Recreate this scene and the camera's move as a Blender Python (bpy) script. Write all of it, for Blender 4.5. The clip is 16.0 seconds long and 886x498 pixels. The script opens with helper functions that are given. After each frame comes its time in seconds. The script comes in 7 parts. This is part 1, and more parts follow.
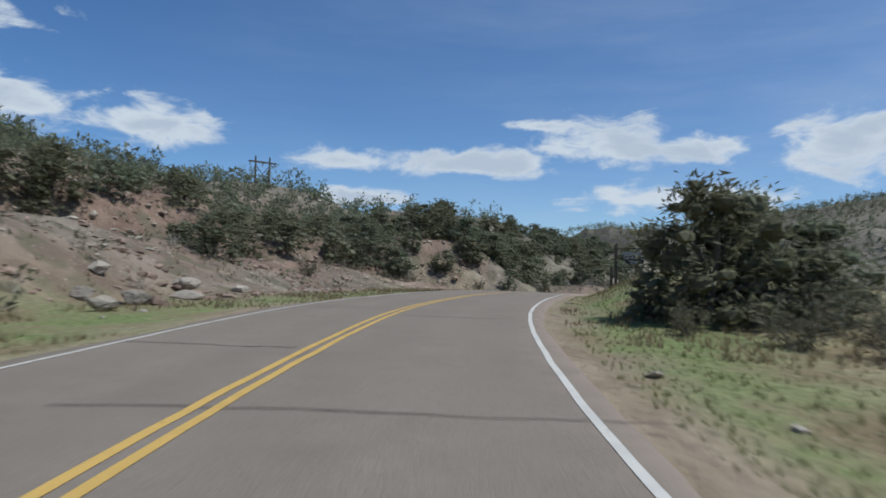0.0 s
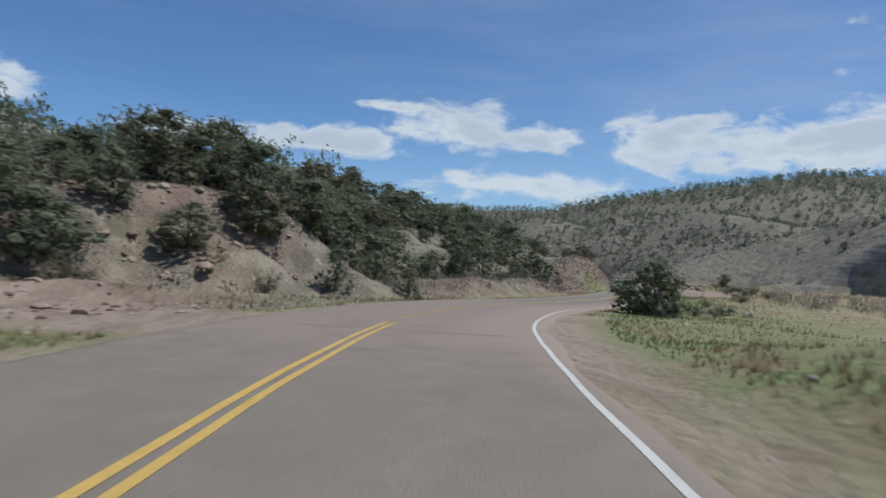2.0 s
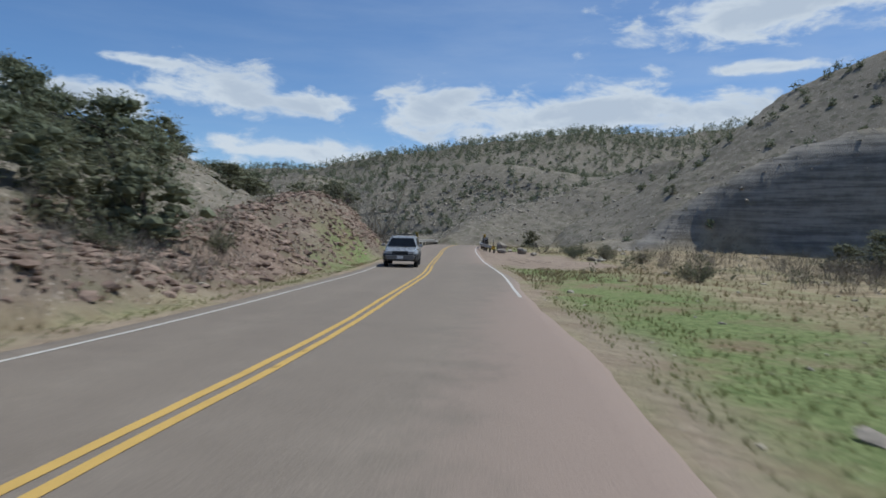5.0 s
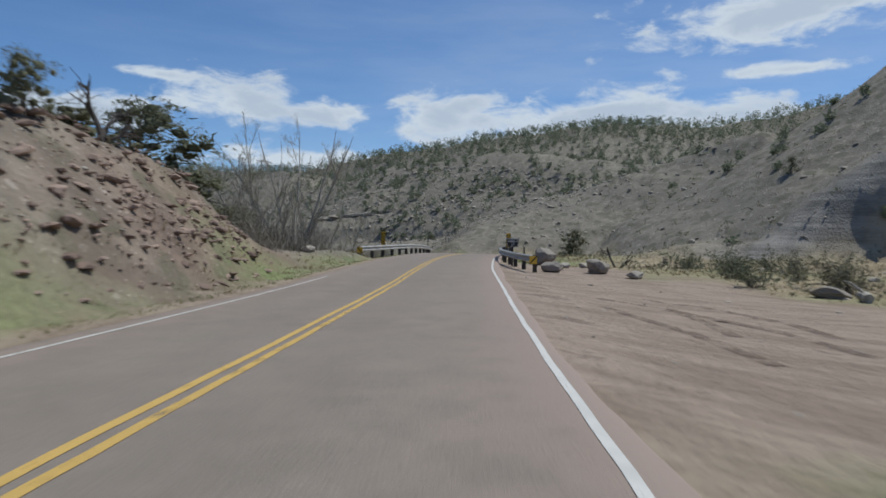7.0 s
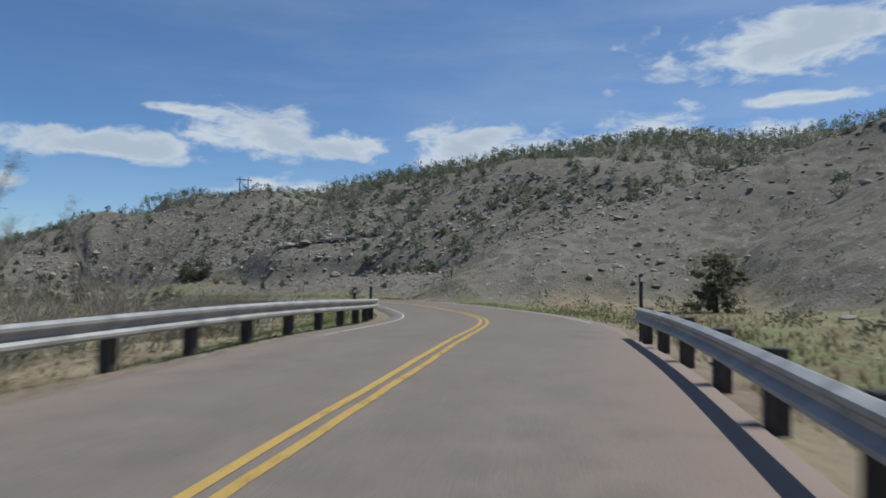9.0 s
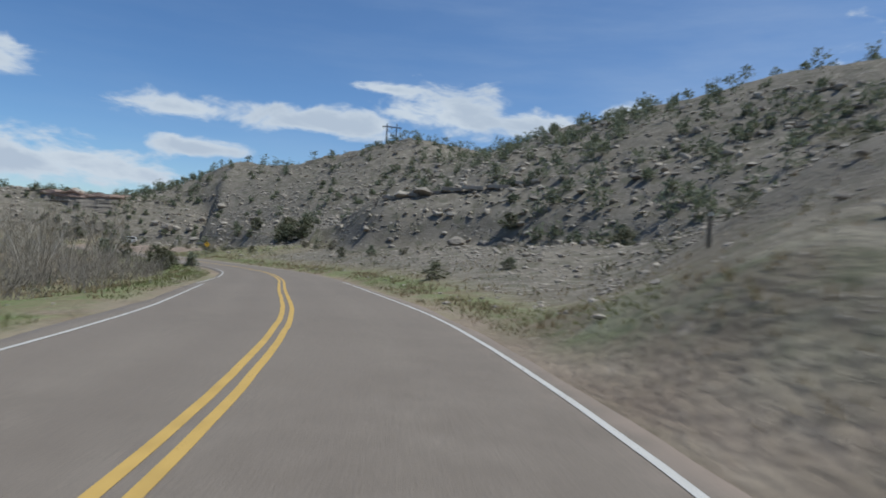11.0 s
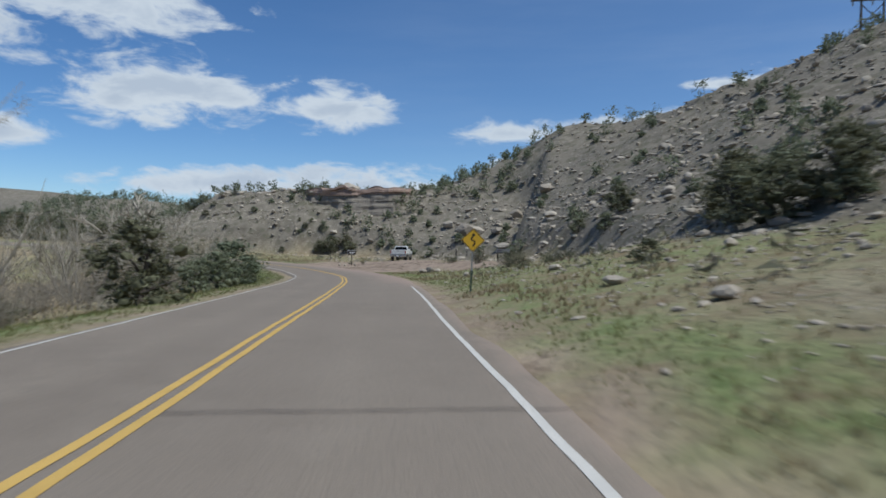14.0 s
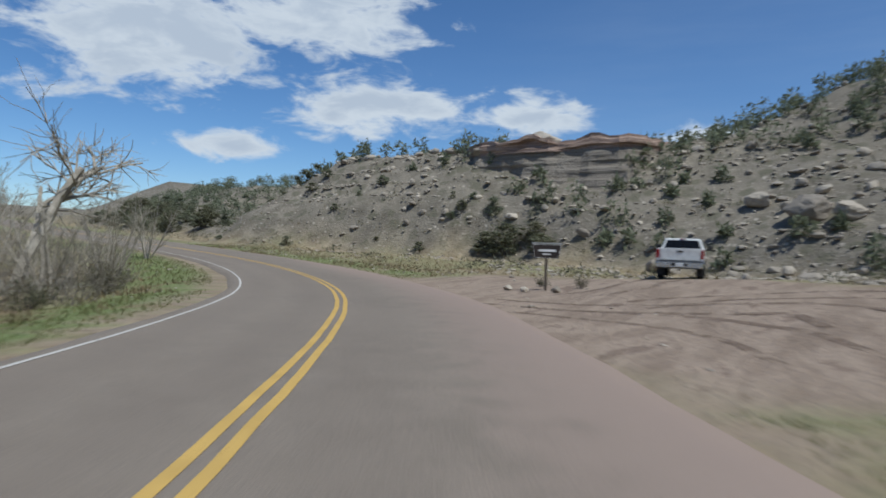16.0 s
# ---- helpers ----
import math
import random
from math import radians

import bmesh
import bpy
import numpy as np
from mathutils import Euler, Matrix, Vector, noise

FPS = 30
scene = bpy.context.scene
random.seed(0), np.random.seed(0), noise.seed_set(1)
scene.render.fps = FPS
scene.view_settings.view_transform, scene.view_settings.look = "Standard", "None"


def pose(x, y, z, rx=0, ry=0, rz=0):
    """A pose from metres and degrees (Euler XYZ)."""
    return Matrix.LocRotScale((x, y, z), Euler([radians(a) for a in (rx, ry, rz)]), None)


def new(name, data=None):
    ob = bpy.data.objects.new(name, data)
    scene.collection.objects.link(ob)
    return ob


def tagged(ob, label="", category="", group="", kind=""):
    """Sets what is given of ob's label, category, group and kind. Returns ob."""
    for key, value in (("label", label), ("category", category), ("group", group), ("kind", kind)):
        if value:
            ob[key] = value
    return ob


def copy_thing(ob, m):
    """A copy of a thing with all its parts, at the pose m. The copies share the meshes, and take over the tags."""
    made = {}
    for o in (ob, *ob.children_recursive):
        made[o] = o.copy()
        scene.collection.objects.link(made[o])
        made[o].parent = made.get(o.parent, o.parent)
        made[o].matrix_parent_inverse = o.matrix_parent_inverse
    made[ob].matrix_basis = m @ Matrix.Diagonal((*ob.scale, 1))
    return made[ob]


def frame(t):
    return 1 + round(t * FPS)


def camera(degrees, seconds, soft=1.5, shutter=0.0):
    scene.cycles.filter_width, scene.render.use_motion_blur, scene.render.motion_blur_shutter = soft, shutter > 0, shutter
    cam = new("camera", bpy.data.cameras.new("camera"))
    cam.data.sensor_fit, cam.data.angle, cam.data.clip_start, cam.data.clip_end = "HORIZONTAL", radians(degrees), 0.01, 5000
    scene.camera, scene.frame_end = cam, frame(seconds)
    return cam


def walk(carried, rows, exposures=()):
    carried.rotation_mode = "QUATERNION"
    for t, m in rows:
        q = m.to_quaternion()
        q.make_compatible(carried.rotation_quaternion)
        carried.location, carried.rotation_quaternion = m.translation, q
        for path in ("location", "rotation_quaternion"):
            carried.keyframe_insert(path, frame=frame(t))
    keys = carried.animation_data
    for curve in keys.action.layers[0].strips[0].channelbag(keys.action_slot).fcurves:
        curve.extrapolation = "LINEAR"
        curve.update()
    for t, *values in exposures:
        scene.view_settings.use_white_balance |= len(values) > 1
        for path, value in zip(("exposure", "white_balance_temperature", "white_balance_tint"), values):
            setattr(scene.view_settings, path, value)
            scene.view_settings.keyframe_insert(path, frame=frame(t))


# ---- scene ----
cam = camera(69.22, 16.0, soft=1.7, shutter=0.25)
# seconds, place in metres, and the turns in degrees: to the left, up, and the lean to the left
ROWS = [
    (0.0, -0.00, -0.00, 1.34, 0.00, 1.69, 1.57),
    (0.5, 0.10, 8.36, 1.42, -2.17, 1.38, 2.02),
    (1.0, 0.82, 16.64, 1.52, -5.53, 1.04, 2.55),
    (1.5, 2.24, 24.83, 1.51, -9.78, 1.13, 3.07),
    (2.0, 4.38, 32.94, 1.43, -13.47, 0.38, 2.73),
    (2.5, 6.94, 41.05, 1.25, -16.69, -0.48, 1.92),
    (3.0, 9.87, 49.09, 0.98, -20.68, -1.21, 1.40),
    (3.5, 13.58, 56.78, 0.66, -25.52, -1.37, 1.39),
    (4.0, 18.14, 64.03, 0.28, -29.91, -1.69, 2.13),
    (4.5, 23.29, 71.07, -0.11, -32.34, -1.73, 2.44),
    (5.0, 28.71, 78.14, -0.45, -33.44, -1.80, 1.46),
    (5.5, 34.27, 85.34, -0.72, -33.60, -1.85, 0.59),
    (6.0, 39.84, 92.78, -0.92, -33.19, -1.81, 0.24),
    (6.5, 45.39, 100.49, -1.09, -32.58, -1.61, 0.37),
    (7.0, 50.88, 108.49, -1.23, -32.15, -1.18, 0.79),
    (7.5, 56.40, 116.75, -1.37, -32.28, -0.47, 1.06),
    (8.0, 62.10, 125.14, -1.42, -32.35, 0.65, 1.33),
    (8.5, 68.04, 133.72, -1.38, -31.56, 1.38, 0.79),
    (9.0, 74.46, 142.32, -1.25, -30.38, 1.58, 0.55),
    (9.5, 81.44, 150.85, -1.27, -29.67, 0.92, 1.23),
    (10.0, 88.20, 159.85, -1.66, -27.88, -0.08, 2.65),
    (10.5, 92.86, 170.30, -2.11, -22.35, -0.61, 3.91),
    (11.0, 96.27, 181.50, -2.50, -14.11, -0.95, 3.93),
    (11.5, 97.89, 193.34, -2.91, -5.47, -1.15, 3.30),
    (12.0, 98.07, 205.45, -3.41, -0.60, -1.16, 2.65),
    (12.5, 97.56, 217.73, -3.98, 2.45, -1.27, 2.06),
    (13.0, 96.43, 230.12, -4.54, 6.13, -1.56, 0.80),
    (13.5, 94.24, 242.53, -5.06, 11.06, -1.18, 0.68),
    (14.0, 91.03, 254.82, -5.56, 14.96, -1.03, 0.79),
    (14.5, 87.03, 266.89, -6.00, 17.97, -0.86, 0.69),
    (15.0, 82.43, 278.69, -6.41, 20.75, -0.74, 0.95),
    (15.5, 77.33, 290.19, -6.82, 25.43, -0.85, 1.31),
    (16.0, 71.17, 301.20, -7.20, 31.96, -0.76, 1.94),
]
EXPOSURES = [(0.0, 0.05, 5760, 4), (6.6, 0.06, 5760, 4), (7.6, -0.02, 5760, 4), (8.4, -0.06, 5760, 4), (10.5, 0.04, 5760, 4), (16.0, 0.05, 5760, 4)]
walk(cam, [(t, pose(x, y, z, 90 + pitch, 0, yaw) @ pose(0, 0, 0, 0, 0, lean)) for t, x, y, z, yaw, pitch, lean in ROWS], EXPOSURES)
# ---- end of the camera ----
# ---- world, sun and exposure ----
SUN_AZIMUTH, SUN_HEIGHT = 100.0, 63.0   # degrees clockwise from +y, and above the ground
sun = new("sun", bpy.data.lights.new("sun", "SUN"))
sun.data.energy, sun.data.angle, sun.data.color = 3.6, radians(0.53), (1.0, 0.95, 0.87)
sun_way = Vector((math.sin(radians(SUN_AZIMUTH)) * math.cos(radians(SUN_HEIGHT)),
                  math.cos(radians(SUN_AZIMUTH)) * math.cos(radians(SUN_HEIGHT)), math.sin(radians(SUN_HEIGHT))))
sun.rotation_euler = sun_way.to_track_quat("Z", "Y").to_euler()
scene.view_settings.exposure = 0.0


class Nodes:
    """A short way to write node trees."""

    def __init__(self, tree):
        self.tree = tree
        tree.nodes.clear()

    def add(self, kind, ins=None, **props):
        n = self.tree.nodes.new(kind)
        for k, v in props.items():
            setattr(n, k, v)
        for k, v in (ins or {}).items():
            self.put(n.inputs[k], v)
        return n

    def put(self, socket, v):
        if isinstance(v, bpy.types.NodeSocket):
            self.tree.links.new(v, socket)
        else:
            socket.default_value = v

    def math(self, op, a, b=0.0, c=0.0, clamp=False):
        return self.add("ShaderNodeMath", {0: a, 1: b, 2: c}, operation=op, use_clamp=clamp).outputs[0]

    def mix(self, f, a, b, blend="MIX"):
        n = self.add("ShaderNodeMix", data_type="RGBA", blend_type=blend)
        self.put(n.inputs[0], f), self.put(n.inputs[6], a), self.put(n.inputs[7], b)
        return n.outputs[2]

    def ramp(self, f, lo, hi, to_lo=0.0, to_hi=1.0):
        n = self.add("ShaderNodeMapRange", {0: f, 1: lo, 2: hi, 3: to_lo, 4: to_hi}, interpolation_type="SMOOTHSTEP")
        return n.outputs[0]

    def noise(self, vec, scale, detail=4.0, rough=0.55, out="Fac", distort=0.0):
        return self.add("ShaderNodeTexNoise", {"Vector": vec, "Scale": scale, "Detail": detail, "Roughness": rough, "Distortion": distort}).outputs[out]


def build_world():
    world = bpy.data.worlds.new("sky")
    world.use_nodes = True
    scene.world = world
    n = Nodes(world.node_tree)
    sky = n.add("ShaderNodeTexSky", sky_type="NISHITA", sun_disc=False)
    sky.sun_elevation, sky.sun_rotation = radians(SUN_HEIGHT), radians(SUN_AZIMUTH)
    sky.altitude, sky.air_density, sky.dust_density, sky.ozone_density = 1700, 1.0, 0.3, 2.5
    way = n.add("ShaderNodeTexCoord").outputs["Generated"]
    xyz = n.add("ShaderNodeSeparateXYZ", {0: way})
    x, y, z = xyz.outputs
    flat = n.math("SQRT", n.math("ADD", n.math("MULTIPLY", x, x), n.math("MULTIPLY", y, y)))
    up = n.math("ARCTAN2", z, flat)
    around = n.math("ARCTAN2", x, y)
    # the cumulus banks stand low over the hills: azimuth, height, half width and half height in degrees, all from +y clockwise
    banks = [(-24.4, 10.9, 5.8, 1.9), (-9.3, 9.1, 5.5, 1.1), (2.4, 9.2, 6.8, 1.3), (13.8, 10.9, 6.2, 2.2), (21.6, 10.4, 3.8, 1.3), (20.8, 6.3, 8.4, 1.4), (34.0, 9.7, 6.4, 2.8), (40.6, 9.4, 5.5, 2.6), (47.8, 10.3, 8.0, 2.9), (55.0, 9.8, 6.0, 2.0), (8.6, 12.6, 3.6, 0.6),
             (60.0, 13.2, 4.2, 0.6), (59.0, 17.2, 9.5, 2.6), (6.0, 9.2, 4.5, 1.4), (-7.2, 6.1, 4.2, 0.9), (-19.6, 3.8, 10.7, 1.9), (-33.0, 4.3, 10.0, 1.3), (-38.7, 11.2, 8.0, 3.0),
             (-58.0, 15.0, 9.7, 5.2), (-43.0, 18.3, 9.6, 3.4), (-50.6, 7.4, 4.3, 1.3), (84.0, 24.0, 14.0, 4.0)]
    point = n.add("ShaderNodeCombineXYZ", {0: around, 1: n.math("MULTIPLY", up, 2.3), 2: 0.3}).outputs[0]
    puff = n.noise(point, 12.0, 9.0, 0.60, distort=0.35)
    body = None
    for a, h, wide, high in banks:
        u = n.math("DIVIDE", n.math("SUBTRACT", around, radians(a)), radians(wide * 1.2))
        v = n.math("DIVIDE", n.math("SUBTRACT", up, radians(h)), radians(high * 1.25))
        # flat undersides
        v = n.math("MULTIPLY", v, n.math("SUBTRACT", 1.12, n.math("MULTIPLY", n.math("SIGN", v), 0.12)))
        r = n.math("SQRT", n.math("ADD", n.math("MULTIPLY", u, u), n.math("MULTIPLY", v, v)))
        e = n.math("SUBTRACT", 1.0, r)
        body = e if body is None else n.math("MAXIMUM", body, e)
    body = n.math("MAXIMUM", body, -0.8)
    field = n.math("ADD", n.math("MULTIPLY", body, 0.95), n.math("MULTIPLY", n.math("SUBTRACT", puff, 0.5), 2.3))
    cover = n.ramp(field, 0.0, 0.52)
    thick = n.ramp(n.math("ADD", field, n.math("MULTIPLY", n.math("SUBTRACT", n.noise(point, 6.0, 5.0), 0.5), 1.6)), 0.25, 1.0)
    streak = n.ramp(n.noise(n.add("ShaderNodeMapping", {0: point, 3: (1.0, 2.5, 1.0)}).outputs[0], 2.2, 6.0, 0.6), 0.35, 0.8, 0.35, 1.0)
    thin = n.math("MULTIPLY", streak, n.ramp(around, radians(-60), radians(80), 0.0, 0.42))
    base = n.mix(1.0, n.add("ShaderNodeHueSaturation", {"Saturation": 1.12, "Color": sky.outputs[0]}).outputs[0], SKY_TINT, "MULTIPLY")
    veil = n.mix(thin, base, (5.2, 5.6, 6.4, 1))
    cloud = n.mix(thick, (6.2, 6.3, 6.55, 1), (4.7, 5.0, 5.6, 1))
    color = n.mix(cover, veil, cloud)
    back = n.add("ShaderNodeBackground", {0: color, 1: SKY_STRENGTH})
    n.add("ShaderNodeOutputWorld", {0: back.outputs[0]})


SKY_TINT, SKY_STRENGTH = (0.83, 0.87, 0.94, 1), 0.10
build_world()


# ---- the lie of the land ----
# the centre line of the road: x, y, z
ROAD = [(-2.2, -160.0, -0.60), (-2.2, -100.0, -0.50), (-2.2, -50.0, -0.30), (-2.2, -20.0, -0.15), (-2.2, 0.0, 0.00), (-2.0, 8.5, 0.08), (-1.2, 16.9, 0.18), (0.4, 25.2, 0.17),
        (2.5, 33.5, 0.09), (4.7, 41.8, -0.09), (7.5, 50.1, -0.36), (11.5, 57.9, -0.68), (16.3, 65.3, -1.06), (21.4, 72.5, -1.45), (26.7, 79.7, -1.79), (32.3, 86.8, -2.06),
        (37.8, 94.3, -2.27), (43.4, 101.9, -2.43), (48.8, 109.9, -2.57), (54.4, 118.1, -2.71), (60.2, 126.4, -2.77), (66.2, 135.0, -2.72), (72.7, 143.5, -2.61), (79.9, 151.8, -2.65),
        (86.7, 160.6, -3.05), (91.4, 170.8, -3.48), (94.8, 181.8, -3.85), (96.3, 193.4, -4.25), (96.3, 205.4, -4.74), (96.2, 217.6, -5.32), (95.2, 229.9, -5.87), (92.7, 242.1, -6.38),
        (89.0, 254.1, -6.87), (84.7, 266.0, -7.31), (80.4, 277.8, -7.71), (75.8, 289.4, -8.14), (70.0, 300.5, -8.51), (57.6, 316.5, -8.88), (41.5, 327.6, -8.83), (22.9, 334.2, -8.43),
        (1.5, 340.1, -7.90), (-25.8, 349.3, -7.41), (-71.5, 362.4, -6.21), (-142.2, 385.5, -4.25)]
LANE_RIGHT, LANE_LEFT = 3.5, 2.9


def smooth_line(points, step=1.0):
    """Points every step metres along a smooth curve through the given ones."""
    p = np.array(points, float)
    p = np.vstack([2 * p[0] - p[1], p, 2 * p[-1] - p[-2]])
    out = []
    for i in range(1, len(p) - 2):
        a, b, c, d = p[i - 1:i + 3]
        k = max(2, int(np.linalg.norm(c - b) / step))
        s = (np.arange(k) / k)[:, None]
        out.append(0.5 * (2 * b + (c - a) * s + (2 * a - 5 * b + 4 * c - d) * s**2 + (3 * b - a - 3 * c + d) * s**3))
    return np.vstack(out + [p[-2:-1]])


AXIS = smooth_line(ROAD)
AXIS_S = np.r_[0, np.cumsum(np.linalg.norm(np.diff(AXIS[:, :2], axis=0), axis=1))]


def to_line(x, y, line):
    """For places x, y: the distance to a polyline (to its left: plus), the place along it (index), its height there and how far past its ends."""
    x, y = np.ravel(np.asarray(x, float)), np.ravel(np.asarray(y, float))
    best, side, along, past = np.full(x.shape, 1e9), np.zeros(x.shape), np.zeros(x.shape), np.zeros(x.shape)
    line = np.asarray(line, float)
    if x.size * len(line) < 60000:
        a, d = line[:-1, :2], np.diff(line[:, :2], axis=0)
        free = ((x[:, None] - a[:, 0]) * d[:, 0] + (y[:, None] - a[:, 1]) * d[:, 1]) / (d * d).sum(1)
        t = np.clip(free, 0, 1)
        ex, ey = x[:, None] - a[:, 0] - t * d[:, 0], y[:, None] - a[:, 1] - t * d[:, 1]
        r = np.hypot(ex, ey)
        i, k = np.argmin(r, axis=1), np.arange(x.size)
        along, best, f = i + t[k, i], r[k, i], free[k, i]
        past = (np.maximum(-f, 0) * (i == 0) + np.maximum(f - 1, 0) * (i == len(a) - 1)) * np.sqrt((d[i] ** 2).sum(1))
        side = np.sign(d[i, 0] * (y - a[i, 1]) - d[i, 1] * (x - a[i, 0]))
        return best * np.where(side == 0, 1, side), along, np.interp(along, np.arange(len(line)), line[:, 2]), past
    for i in range(len(line) - 1):
        a, b = line[i, :2], line[i + 1, :2]
        d = b - a
        free = ((x - a[0]) * d[0] + (y - a[1]) * d[1]) / (d @ d)
        t = np.clip(free, 0, 1)
        ex, ey = x - a[0] - t * d[0], y - a[1] - t * d[1]
        r = np.hypot(ex, ey)
        m = r < best - 1e-9
        best[m], along[m] = r[m], i + t[m]
        end = np.where(i == 0, -free, 0) + np.where(i == len(line) - 2, free - 1, 0)
        past[m] = np.maximum(end[m], 0) * np.sqrt(d @ d)
        side[m] = np.sign(d[0] * (y[m] - a[1]) - d[1] * (x[m] - a[0]))
    z = np.interp(along, np.arange(len(line)), line[:, 2])
    return best * np.where(side == 0, 1, side), along, z, past


def hash2(i, j, seed):
    h = (i.astype(np.int64) * 374761393 + j.astype(np.int64) * 668265263 + seed * 1442695041) & 0xFFFFFFFF
    h = ((h ^ (h >> 13)) * 1274126177) & 0xFFFFFFFF
    return ((h ^ (h >> 16)) & 0xFFFF) / 65535.0


def bumps(x, y, size, seed=0, octaves=4):
    """Smooth noise about 0, with bumps of that size in metres."""
    total, amp = np.zeros_like(x), 1.0
    for o in range(octaves):
        u, v = x / size + 17.3 * o, y / size - 9.1 * o
        i, j = np.floor(u), np.floor(v)
        fu, fv = u - i, v - j
        fu, fv = fu * fu * (3 - 2 * fu), fv * fv * (3 - 2 * fv)
        a, b = hash2(i, j, seed + o), hash2(i + 1, j, seed + o)
        c, d = hash2(i, j + 1, seed + o), hash2(i + 1, j + 1, seed + o)
        total += amp * ((a * (1 - fu) + b * fu) * (1 - fv) + (c * (1 - fu) + d * fu) * fv - 0.5) * 2
        amp, size = amp * 0.5, size * 0.5
    return total


def ease(v, lo, hi):
    u = np.clip((v - lo) / (hi - lo), 0, 1)
    return u * u * (3 - 2 * u)


def beside(s, d):
    """The place d metres to the right of the centre line, s metres along it from its start."""
    i = np.interp(s, AXIS_S, np.arange(len(AXIS)))
    p = np.stack([np.interp(i, np.arange(len(AXIS)), AXIS[:, k]) for k in range(3)], -1)
    q = np.stack([np.interp(i + 0.5, np.arange(len(AXIS)), AXIS[:, k]) - np.interp(i - 0.5, np.arange(len(AXIS)), AXIS[:, k]) for k in range(2)], -1)
    q /= np.linalg.norm(q, axis=-1, keepdims=True)
    return np.stack([p[..., 0] + d * q[..., 1], p[..., 1] - d * q[..., 0], p[..., 2]], -1), q


S0 = AXIS_S[np.argmin(np.abs(AXIS[:, 1]) + 1e3 * (AXIS[:, 1] > 50))]    # abreast of the first eye


